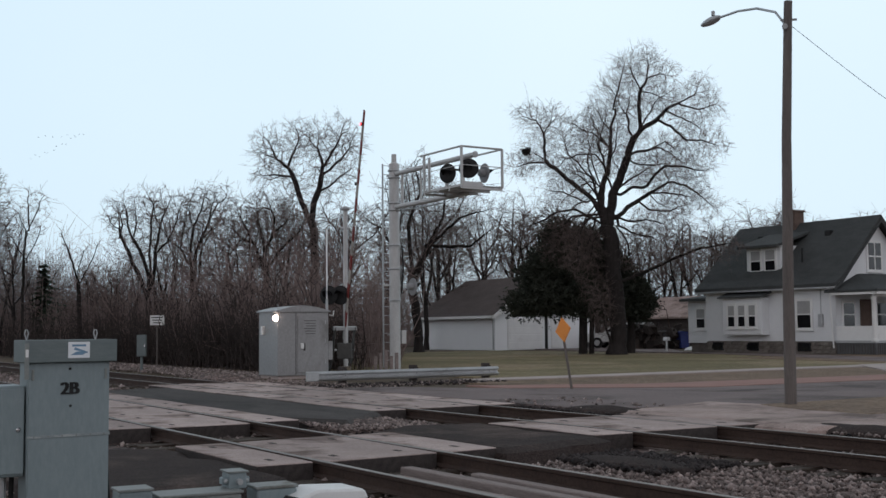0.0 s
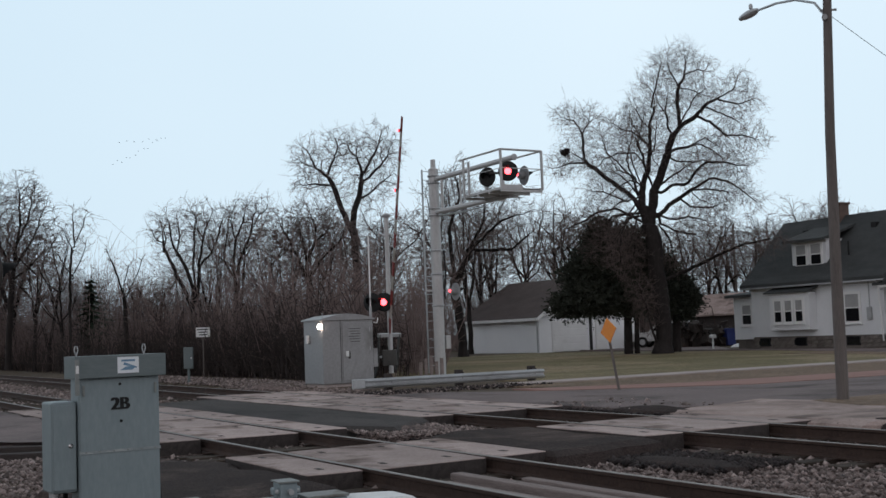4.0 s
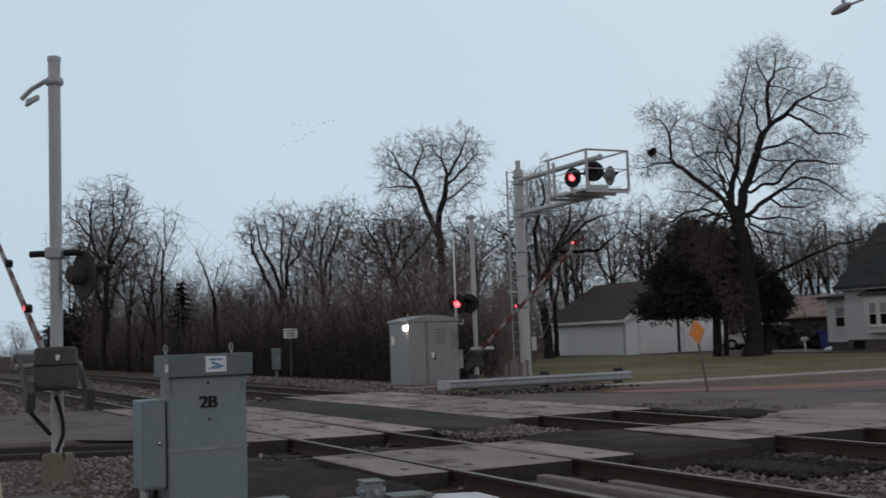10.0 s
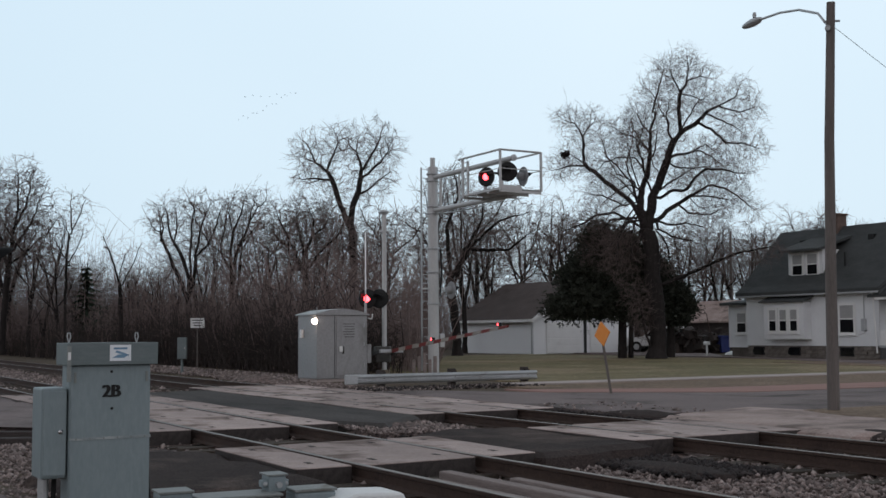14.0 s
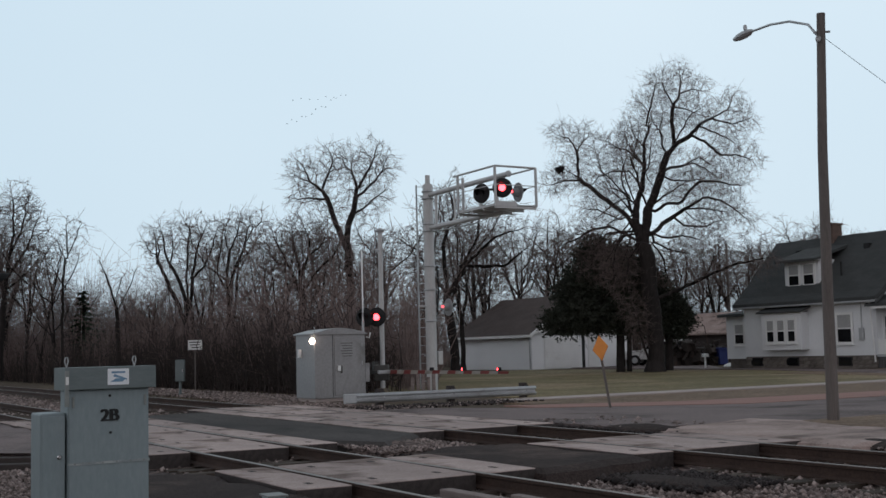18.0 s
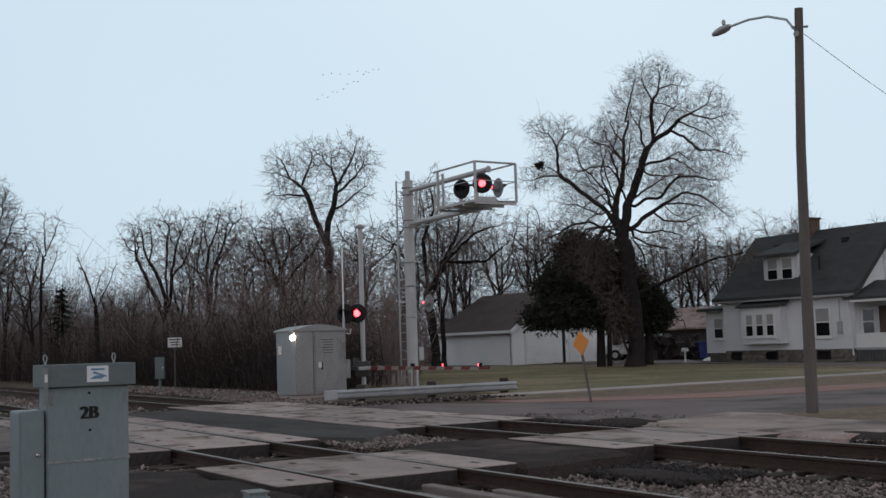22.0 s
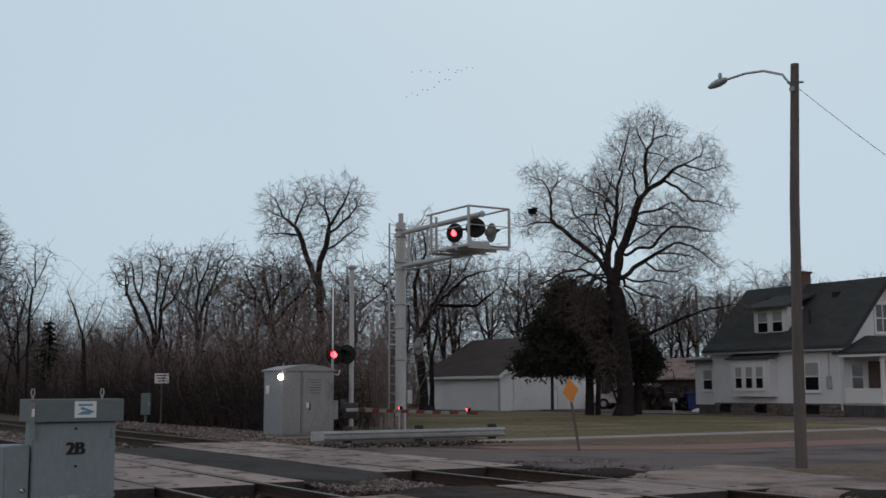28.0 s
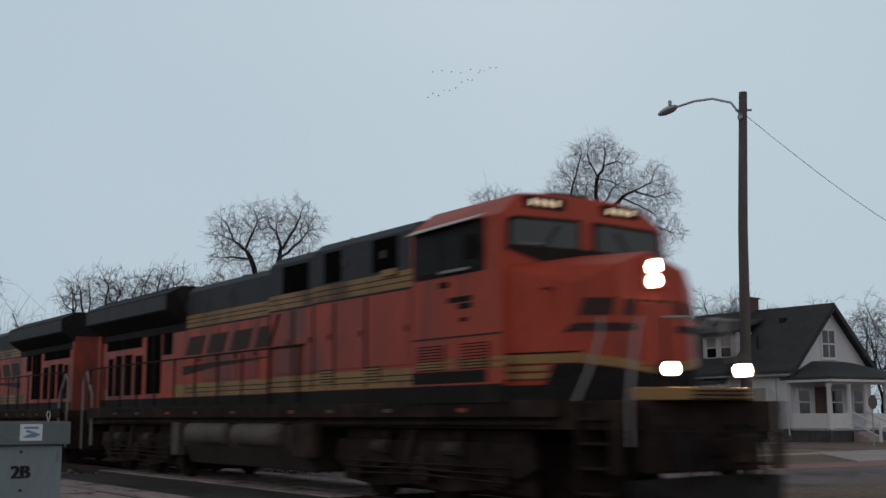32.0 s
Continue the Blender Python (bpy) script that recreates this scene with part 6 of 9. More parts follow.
def bungalow():
    """The signal cabinet with doors, roof and lamp."""
    ob = thing("signal_cabinet", "dull aluminium signal cabinet with a small lamp", "signal cabinet", at(-31.0, 13.7, 0))
    part("body", box(-1.38, 0.0, 0.0, 1.62, 0.06, 1.96, 0.015), CABINET, ob)
    part("plinth", box(-1.34, -0.04, 0.04, 1.58, -0.15, 0.06), WALK_CONCRETE, ob)
    part("roof", prism([(-0.06, 1.95), (0.4, 2.06), (0.82, 2.1), (1.25, 2.05), (1.68, 1.94), (1.68, 1.9), (-0.06, 1.9)], "x", -1.44, 0.06, 0.008), CABINET, ob, "shallow ridged roof")
    door = part("door", box(0.0, 0.022, 0.62, 1.5, 0.15, 1.82, 0.006), CABINET, ob)
    handle = part("handle", box(0.022, 0.07, 0.70, 0.80, 0.84, 1.0, 0.012), WHITE, door, "bright door handle")
    part("latch_plate", box(0.022, 0.034, 0.80, 0.86, 0.78, 1.0, 0.004), LAMP_DARK, door)
    for z in (0.4, 1.0, 1.55):
        part("hinge", pipe((0.03, 1.5, z), (0.03, 1.5, z + 0.12), 0.014, 6), GALV, door)
    bars = part("notice", box(0.022, 0.027, 0.78, 1.26, 1.2, 1.72), CABINET, ob, "grey notice with lines of small dark bars")
    for k in range(6):
        part("notice_line", box(0.0272, 0.029, 0.82 + 0.03 * (k % 3), 1.2 - 0.02 * (k % 2), 1.64 - 0.075 * k, 1.66 - 0.075 * k), MOTOR_GREY, bars)
    lamp = part("lamp", box(-0.1, -0.0, -0.06, 0.0, 1.68, 1.78, 0.012), GALV, ob)
    part("bulb", lathe([(0.085, 0), (0.07, 0.04), (0.02, 0.06)], 14), CABIN_GLOW, lamp, "lit lamp", at=pose(-0.03, -0.06, 1.73, 90, 0, 35))
    part("breaker_box", box(-1.1, -0.95, -0.07, 0.0, 1.25, 1.5, 0.01), WHITE, ob)
    part("vent", box(0.0, 0.02, 1.0, 1.35, 0.2, 0.32), BLACK, door)
    for y in (0.02, 1.58):
        part("lifting_eye", tube([(-0.03, y, 1.95), (-0.03, y, 2.12), (-0.08, y, 2.12)], 0.012, 6), GALV, ob)
    part("gooseneck", tube([(-0.1, 1.7, 1.82), (-0.02, 1.78, 1.8), (0.0, 1.8, 1.95)], 0.02, 8), WHITE, ob)
    part("meter_box", box(-0.3, 0.0, 1.62, 1.76, 0.5, 1.05, 0.01), CABINET, ob)
    part("door_seam", box(-0.004, 0.004, 0.56, 0.575, 0.1, 1.9), BLACK, ob)
    return ob


bungalow()
whip = thing("antenna", "thin white whip antenna on a post behind the cabinet", "antenna", here(-3.47, 34.9))
part("whip", pipe((0, 0, 2.3), (0, 0, 4.42), 0.022, 8), WHITE, whip)
part("post", pipe((0, 0, -0.1), (0, 0, 2.3), 0.04, 8), GALV, whip)
# short stakes and a pallet-like rack behind the guardrail
for k in range(5):
    solid("stake", box(-0.05, 0.05, -0.04, 0.04, -0.1, 0.55 + 0.1 * ((k * 7) % 3), 0.01), TIMBER, here(-2.1 + 0.16 * k, 36.2 + 0.1 * k, 0, 7 * k), "weathered grey wooden stake", "stake", "stakes by the gate")


def small_cabinet(m, w, d, h, label, post=0.6, paint=None):
    ob = thing("signal_box", label, "signal box", m)
    part("body", box(-w / 2, w / 2, -d / 2, d / 2, post, post + h, 0.01), paint or BOX_GREEN, ob)
    part("door", box(-w / 2 + 0.02, w / 2 - 0.02, -d / 2 - 0.015, -d / 2, post + 0.02, post + h - 0.02, 0.004), paint or BOX_GREEN, ob)
    part("latch", box(w / 2 - 0.07, w / 2 - 0.04, -d / 2 - 0.03, -d / 2 - 0.012, post + h * 0.45, post + h * 0.55), CHROME, ob)
    part("post", pipe((0, 0, -0.2), (0, 0, post), 0.05, 8), paint or GALV, ob)
    return ob


small_cabinet(here(-11.0, 42.6, -0.134, 8), 0.33, 0.27, 0.79, "small dark grey-green relay box on a post beside the far track", 0.62, BOX_LID)
ws = thing("notice_sign", "small white notice board with lines of dark bars on a post", "sign", here(-11.9, 48.55, 0, 12))
part("board", box(-0.29, 0.29, -0.02, 0.0, 1.66, 2.07, 0.006), WHITE, ws)
part("post", pipe((0, 0.03, -0.2), (0, 0.03, 2.05), 0.03, 8), POLE_WOOD, ws, "dark weathered post")
for k in range(3):
    part("notice_line", box(-0.24 + 0.04 * k, 0.22 - 0.03 * k, -0.024, -0.02, 1.96 - 0.11 * k, 2.0 - 0.11 * k), BLACK, ws)


# ---- things near the viewer ----
def lettering(text, size, m, material, parent, name="writing"):
    cu = bpy.data.curves.new(name, "FONT")
    cu.body, cu.size, cu.align_x, cu.align_y, cu.extrude = text, size, "CENTER", "CENTER", 0.002
    ob = bpy.data.objects.new(name, cu)
    scene.collection.objects.link(ob)
    me = bpy.data.meshes.new_from_object(ob.evaluated_get(bpy.context.evaluated_depsgraph_get()))
    bpy.data.objects.remove(ob)
    return part(name, me, material, parent, "", at=m)


def relay_case():
    """The grey-green case 2B: its door faces along the track."""
    ob = thing("relay_case", "grey-green steel relay case stencilled 2B with an overhanging lid", "relay case", here(-2.435, 7.62, -0.15, TURN + 90 + 1.5))
    w = 0.265
    part("body", box(-w, w, 0.0, 0.2, -0.3, 1.31, 0.008), BOX_GREEN, ob)
    door = part("door", box(-w + 0.005, w - 0.005, -0.018, 0.0, 0.835, 1.3, 0.005), BOX_GREEN, ob)
    part("lower_door", box(-w + 0.005, w - 0.005, -0.016, 0.0, -0.3, 0.823, 0.005), BOX_GREEN, ob)
    lid = part("lid", prism([(-0.06, 1.305), (0.235, 1.305), (0.235, 1.45), (-0.06, 1.45)], "x", -w - 0.032, w + 0.032, 0.003), BOX_LID, ob)
    label = part("label", box(-0.025, 0.115, -0.0635, -0.0605, 1.33, 1.435), STICKER, ob, "white label with blue shapes")
    part("print_band", prism([(-0.01, 1.35), (0.07, 1.35), (0.1, 1.372), (0.03, 1.372)], "y", -0.0645, -0.0636), BLUE, label)
    part("print_band", prism([(0.01, 1.385), (0.1, 1.36), (0.1, 1.37), (0.02, 1.4)], "y", -0.0645, -0.0636), BLUE, label)
    part("print_band", box(0.0, 0.09, -0.0645, -0.0636, 1.405, 1.418), BLUE, label)
    for x in (-w + 0.02, w - 0.06):
        eye = bmesh.new()
        tube([(x, 0.12, 1.45), (x - 0.012, 0.12, 1.49), (x - 0.006, 0.12, 1.515), (x + 0.006, 0.12, 1.515), (x + 0.012, 0.12, 1.49), (x, 0.12, 1.45)], 0.0042, 6, eye)
        part("lifting_eye", eye, GALV, lid)
    part("hasp", box(-w - 0.034, -w - 0.008, -0.07, -0.055, 1.2, 1.43), BOX_WORN, ob, "worn pale hasp")
    part("hasp_tag", box(-w - 0.03, -w - 0.012, -0.074, -0.07, 1.34, 1.39), WHITE, ob)
    for k in range(5):
        lettering("2B", 0.112, pose(-0.006 + 0.0032 * k, -0.0205 - 0.0005 * k, 1.13, 90, 0, 0), BLACK, door, "stencil")
    for x, z in ((0.005, 1.02), (0.0, 1.26)):
        part("bolt", lathe([(0.009, 0), (0.009, 0.006), (0.004, 0.008)], 8), BLACK, door, at=pose(x, -0.018, z, 90, 0, 0))
    for x in (-0.235, 0.235):
        part("latch", box(x - 0.008, x + 0.008, -0.026, -0.018, 1.19, 1.26, 0.003), BOX_WORN, door)
    part("seam", box(-w, w, -0.0205, 0.0, 0.820, 0.838), BOX_SCRATCH, ob, "pale scratched seam")
    for k in range(6):
        part("rivet", lathe([(0.006, 0), (0.005, 0.004), (0.002, 0.005)], 8), BOX_WORN, ob, at=pose(-w + 0.04 + 0.09 * k, -0.0205, 0.829, 90, 0, 0))
    # the small box on its flank, on conduits
    side = part("side_box", box(-w - 0.165, -w - 0.005, 0.03, 0.3, 0.58, 1.16, 0.012), BOX_GREEN, ob, "small grey-green side box")
    part("side_door", box(-w - 0.155, -w - 0.012, 0.015, 0.03, 0.6, 1.14, 0.004), BOX_GREEN, side)
    part("knob", lathe([(0.012, 0), (0.016, 0.012), (0.008, 0.02)], 10), CHROME, side, at=pose(-w - 0.05, 0.015, 0.88, 90, 0, 0))
    part("conduit", pipe((-w - 0.12, 0.16, -0.2), (-w - 0.12, 0.16, 0.58), 0.035, 10), GALV, ob)
    part("conduit", tube([(-w - 0.05, 0.16, 0.58), (-w - 0.06, 0.16, 0.2), (-w - 0.02, 0.2, -0.2)], 0.016, 8), RUBBER, ob)
    part("cable", tube([(w + 0.01, 0.1, 0.75), (w + 0.03, 0.08, 0.4), (w + 0.02, 0.1, 0.0)], 0.008, 6), RUBBER, ob)
    return ob


relay_case()


def switch_machine():
    ob = thing("switch_machine", "grey-green switch machine housings beside the near track", "switch machine", at(-9.1, 3.2, -0.255, 86))
    part("main_housing", box(-0.2, 0.46, -0.12, 0.2, 0.0, 0.29, 0.02), BOX_WORN, ob)
    part("main_lid", box(-0.215, 0.475, -0.135, 0.215, 0.29, 0.315, 0.01), BOX_WORN, ob)
    case = part("gear_case", box(0.39, 0.54, 0.0, 0.2, 0.31, 0.44, 0.012), BOX_GREEN, ob)
    part("gear_lid", box(0.375, 0.555, -0.015, 0.215, 0.44, 0.455, 0.004), BOX_WORN, case)
    for x in (0.37, 0.545):
        part("lug", box(x - 0.03, x + 0.03, 0.03, 0.12, 0.345, 0.405, 0.012), BOX_GREEN, case)
        part("bolt", lathe([(0.018, 0), (0.018, 0.014), (0.008, 0.018)], 8), GALV, case, at=pose(x, 0.03, 0.375, 90, 0, 0))
    part("crank_stub", pipe((0.47, 0.0, 0.37), (0.47, -0.05, 0.37), 0.025, 10), GALV, case)
    part("end_housing", box(0.6, 0.95, -0.08, 0.2, 0.0, 0.3, 0.02), BOX_GREEN, ob)
    part("end_lid", box(0.59, 0.96, -0.09, 0.21, 0.3, 0.325, 0.008), BOX_WORN, ob)
    part("terminal_box", box(-0.52, -0.26, -0.1, 0.15, 0.0, 0.36, 0.015), BOX_GREEN, ob)
    part("terminal_lid", box(-0.53, -0.25, -0.11, 0.16, 0.36, 0.38, 0.006), BOX_WORN, ob)
    part("throw_rod", pipe((0.95, 0.05, 0.1), (2.2, 0.05, 0.06), 0.03, 8), RUST, ob)
    part("base_plate", box(-0.6, 1.1, -0.2, 0.28, -0.06, 0.0), RUST, ob)
    return ob


switch_machine()
crate = thing("white_cover", "weathered white cover over track gear", "cover", at(-8.9, 4.35, -0.12, 88))
part("cover_top", prism([(-0.3, 0.02), (0.34, 0.05), (0.3, 0.14), (-0.12, 0.16), (-0.3, 0.1)], "y", -0.2, 0.25, 0.02), WHITE, crate)
part("cover_side", box(-0.28, 0.3, -0.24, -0.2, -0.1, 0.06, 0.01), BOX_WORN, crate)
part("hose", tube([(-0.3, -0.2, 0.08), (-0.42, -0.24, 0.12), (-0.5, -0.2, 0.02), (-0.42, -0.3, -0.05)], 0.03, 8), RUBBER, crate, smooth=True)

# dark timbers stacked where the near road meets the track
for k, (x, y, z, turn) in enumerate(((-9.2, 19.4, -0.12, 1), (-9.3, 18.3, -0.14, -1.5), (-8.6, 17.2, -0.16, 2), (-8.2, 16.2, -0.18, 6))):
    solid("old_tie", box(-2.5, 2.5, -0.12, 0.12, -0.1, 0.1, 0.015), DARK_TIMBER, here(x, y, z, turn), "dark creosoted tie lying beside the road", "railway tie", "ties beside the road")

guy = thing("guy_guard", "cream plastic guard tube on a leaning guy wire", "guy wire", here(-4.58, 8.9, 0.3))
part("guard", tube([(0.08, 0.05, -0.6), (0, 0, 0.1), (-0.17, -0.1, 1.0), (-0.37, -0.21, 2.3), (-0.6, -0.35, 3.8)], 0.033, 10), CREAM, guy, smooth=True)
part("joint", tube([(-0.17, -0.1, 0.98), (-0.185, -0.105, 1.07)], 0.036, 10), YELLOW_GREY, guy)
part("wire", tube([(-0.6, -0.35, 3.8), (-1.5, -0.9, 9.0)], 0.008, 6), GALV, guy)

small_cabinet(here(-18.9, 35.2, 0, 20), 0.9, 0.5, 1.1, "grey equipment cabinet beside the road", 0.1)


# ---- house, garage and yard ----
def window(parent, m, w, h, lights=2, split=True):
    """A sash window on a wall that faces local -y: frame, sill, panes."""
    win = part("window", box(-w / 2 - 0.08, w / 2 + 0.08, -0.05, 0.0, -0.07, h + 0.09, 0.006), WHITE, parent, "white-framed window", at=m)
    part("sill", box(-w / 2 - 0.12, w / 2 + 0.12, -0.1, 0.0, -0.12, -0.07), WHITE, win)
    each = w / lights
    for k in range(lights):
        a = -w / 2 + each * k + 0.05
        b = a + each - 0.1
        if split:
            part("pane", box(a, b, -0.062, -0.052, 0.04, h / 2 - 0.03), GLASS, win)
            part("pane", box(a, b, -0.06, -0.052, h / 2 + 0.03, h - 0.04), CURTAIN if (k + int(w * 10)) % 2 else GLASS, win)
            part("meeting_rail", box(a, b, -0.07, -0.05, h / 2 - 0.03, h / 2 + 0.03), WHITE, win)
        else:
            part("pane", box(a, b, -0.06, -0.052, 0.04, h - 0.04), GLASS, win)
        if k:
            part("mullion", box(a - 0.08, a - 0.02, -0.068, -0.05, 0.0, h), WHITE, win)
    return win


def clapboards(x0, x1, z0, z1, step=0.14):
    """Horizontal boards as a saw-toothed skin that faces -y."""
    bm = bmesh.new()
    k = int((z1 - z0) / step)
    for i in range(k):
        a, b = z0 + i * step, z0 + (i + 1) * step
        vs = [bm.verts.new(p) for p in ((x0, -0.022, a), (x1, -0.022, a), (x1, -0.004, b), (x0, -0.004, b), (x0, 0.0, a), (x1, 0.0, a))]
        bm.faces.new((vs[0], vs[1], vs[2], vs[3]))
        bm.faces.new((vs[0], vs[4], vs[5], vs[1]))
    return bm


def boards(parent, bm, m=None):
    return tagged(part("clapboard_siding", bm, SIDING, parent, "white overlapping clapboards", at=m), kind="stuff")


def house():
    """Local x runs along -s (away), y along n; the near long wall faces local -y. Origin at the road-side corner."""
    ob = thing("house", "white one-and-a-half-storey house with a dark grey gambrel roof and a porch", "house", at(-37.7, 45.8, 0, 0))
    L, W_, e, top = 8.7, 6.2, 3.3, 6.7
    body = part("wall", box(-L, 0.0, 0.0, W_, 0.62, e + 0.05), SIDING, ob, "white clapboard wall")
    boards(body, clapboards(-L, 0.0, 0.62, e))
    boards(body, clapboards(0.0, W_, 0.62, e), pose(0, 0, 0, 0, 0, 90))
    found = part("foundation", box(-L + 0.04, -0.04, 0.04, W_ - 0.04, -0.2, 0.62), STONEWORK, ob, "rough stone foundation")
    g = np.random.default_rng(3)
    meshes = [finish(box(-0.2 - 0.03 * k, 0.2 + 0.02 * k, -0.04, 0.02, -0.09, 0.09, 0.02), "stone") for k in range(3)]
    for me in meshes:
        me.materials.append(STONEWORK)
    for row in range(3):
        for k in range(20):
            x = -L + 0.25 + 0.43 * k + 0.15 * (row % 2)
            if x > -0.2 or any(abs(x - c) < 0.45 for c in (-7.9, -5.4, -2.0)):
                continue
            part("stone", meshes[int(g.integers(3))], None, found, at=pose(x, 0.03 + g.normal(0, 0.008), 0.1 + 0.2 * row))
    for c in (-7.9, -5.4, -2.0):
        bw = part("basement_window", box(c - 0.42, c + 0.42, -0.01, 0.05, 0.12, 0.56), BLACK, ob, "dark basement window")
        part("pane", box(c - 0.36, c + 0.36, -0.015, -0.011, 0.16, 0.52), GLASS, bw)
    # gambrel gable ends and roof
    prof = [(-0.5, e - 0.05), (0.05, e + 0.3), (0.5, e + 0.78), (W_ / 2, top), (W_ - 0.5, e + 0.78), (W_ - 0.05, e + 0.3), (W_ + 0.5, e - 0.05)]
    for x in (-L, -0.12):
        part("gable", prism([(y, z - 0.12) for y, z in prof], "x", x, x + 0.12), SIDING, ob, "white gable wall")
    th = 0.16
    for q, ((y0, z0), (y1, z1)) in enumerate(zip(prof, prof[1:])):
        slope = part("roof", prism([(y0, z0), (y1, z1), (y1, z1 + th), (y0, z0 + th)], "x", -L - 0.35, 0.4), SHINGLE, ob, "dark shingled gambrel roof slope")
        for k in range(7 if q < 3 else 0):
            f = k / 7
            y, z = y0 + (y1 - y0) * f, z0 + (z1 - z0) * f + th
            part("shingle_course", prism([(y - 0.01, z + 0.0), (y + 0.02, z + 0.03), (y + (y1 - y0) / 7, z + (z1 - z0) / 7 + 0.005)], "x", -L - 0.36, 0.41), SHINGLE, slope)
    part("fascia", prism([(y, z - 0.03) for y, z in prof] + [(y, z - 0.2) for y, z in prof[::-1]], "x", 0.36, 0.42), SHINGLE, ob, "dark roof edge")
    part("gutter", box(-L - 0.35, 0.4, -0.5, -0.36, e - 0.14, e - 0.02, 0.02), GALV, ob)
    part("downspout", pipe((-0.12, -0.08, 0.3), (-0.12, -0.3, e - 0.1), 0.04, 8), WHITE, ob)
    # dormer over the long wall
    dx = -5.0
    dormer = part("dormer", box(dx - 1.15, dx + 1.15, 0.55, 2.6, 3.9, 5.55), SIDING, ob, "white dormer with two windows")
    part("dormer_roof", prism([(0.1, 5.45), (2.6, 6.2), (2.6, 6.34), (0.1, 5.58)], "x", dx - 1.4, dx + 1.4), SHINGLE, dormer)
    for off in (-0.5, 0.5):
        window(ob, pose(dx + off, 0.55, 4.25), 0.72, 1.1, 1)
    # bay window with three lights
    bay = part("bay", box(-6.9, -4.2, -0.55, 0.0, 0.95, 2.85, 0.01), SIDING, ob, "white bay window")
    part("bay_roof", prism([(-0.75, 2.85), (0.02, 3.1), (0.02, 3.2), (-0.75, 2.92)], "x", -7.1, -4.0), SHINGLE, bay)
    for off in (-0.72, 0.0, 0.72):
        window(ob, pose(-5.55 + off, -0.55, 1.35), 0.52, 1.15, 1)
    window(ob, pose(-1.9, -0.022, 1.25), 0.9, 1.4, 1)
    # rear wing
    wing = part("wing", box(-L - 2.0, -L + 0.002, 0.6, 4.0, 0.5, 2.9), SIDING, ob, "low white rear wing")
    part("wing_roof", prism([(0.2, 2.8), (4.3, 3.3), (4.3, 3.42), (0.2, 2.95)], "x", -L - 2.3, -L + 0.3), SHINGLE, wing)
    window(ob, pose(-L - 1.0, 0.6, 1.3), 0.7, 1.1, 1)
    boards(wing, clapboards(-L - 2.0, -L, 0.5, 2.8), pose(0, 0.6, 0))
    part("wing_base", box(-L - 1.9, -L, 0.7, 3.9, -0.1, 0.5), STONEWORK, wing)
    # chimney
    ch = part("chimney", box(-5.4, -4.7, 2.7, 3.4, 6.2, 7.45, 0.02), BRICK, ob, "dark brick chimney")
    part("chimney_cap", box(-5.46, -4.64, 2.64, 3.46, 7.45, 7.55, 0.01), BRICK, ch)
    for x in (-6.7, -2.2):
        part("roof_vent", box(x - 0.18, x + 0.18, 2.2, 2.5, 5.85, 6.25, 0.03), BLACK, ob)
    part("vent_pipe", pipe((-2.6, 0.75, 4.6), (-2.6, 0.75, 5.3), 0.05, 8), BLACK, ob)
    # meter and pipe on the long wall
    part("meter", box(-0.98, -0.72, -0.16, -0.02, 1.35, 1.95, 0.03), GALV, ob)
    part("conduit", pipe((-0.85, -0.06, 1.9), (-0.85, -0.06, 3.2), 0.025, 8), GALV, ob)
    # gable window
    gw = window(ob, pose(0.0, 2.95, 4.1, 0, 0, 90), 1.02, 1.4, 2, False)
    for x0, x1 in ((-0.46, -0.05), (0.05, 0.46)):
        part("meeting_rail", box(x0, x1, -0.07, -0.05, 0.66, 0.73), WHITE, gw)
    # porch on the road side
    px = 2.3
    part("porch_floor", box(0.0, px, -0.1, 5.9, 0.55, 0.66), GALV, ob, "grey painted porch floor")
    part("porch_skirt", box(0.02, px - 0.04, -0.06, 5.86, -0.1, 0.55), LATTICE, ob, "grey lattice porch skirt")
    for k in range(14):
        part("lattice_slat", box(0.06 + 0.16 * k, 0.1 + 0.16 * k, -0.085, -0.062, -0.05, 0.54), MOTOR_GREY, ob)
        part("lattice_slat", box(px - 0.038, px - 0.015, 0.1 + 0.15 * k, 0.14 + 0.15 * k, -0.05, 0.54), MOTOR_GREY, ob)
    eave = [(x, y, z) for x in (-0.35, px + 0.4) for y in (-0.4, 6.3) for z in (2.95, 3.06)]
    pr = part("porch_roof", hull(eave + [(-0.2, 1.75, 3.95), (-0.2, 4.3, 3.95), (0.5, 2.0, 3.85), (0.5, 4.1, 3.85)]), SHINGLE, ob, "dark hipped porch roof")
    part("porch_fascia", box(px + 0.3, px + 0.37, -0.35, 6.25, 2.83, 2.948), WHITE, pr)
    part("porch_fascia", box(0.0, px + 0.3, -0.36, -0.3, 2.83, 2.948), WHITE, pr)
    part("porch_beam", box(px - 0.16, px - 0.02, -0.05, 5.95, 2.72, 2.95), WHITE, ob)
    for y in (0.0, 1.45, 2.7, 4.3, 5.85):
        col = part("column", lathe([(0.16, 0.62), (0.16, 0.72), (0.125, 0.76), (0.11, 2.6), (0.15, 2.66), (0.15, 2.74)], 14), WHITE, ob, smooth=True, at=pose(px - 0.1, y, 0))
    for y0, y1 in ((0.1, 1.35), (2.8, 4.2), (4.4, 5.75)):
        part("knee_wall", box(px - 0.16, px - 0.04, y0, y1, 0.62, 1.35), WHITE, ob)
    part("knee_wall", box(0.05, px - 0.1, -0.05, 0.05, 0.62, 1.35), WHITE, ob)
    window(ob, pose(0.0, 0.9, 1.3, 0, 0, 90), 0.85, 1.2, 1)
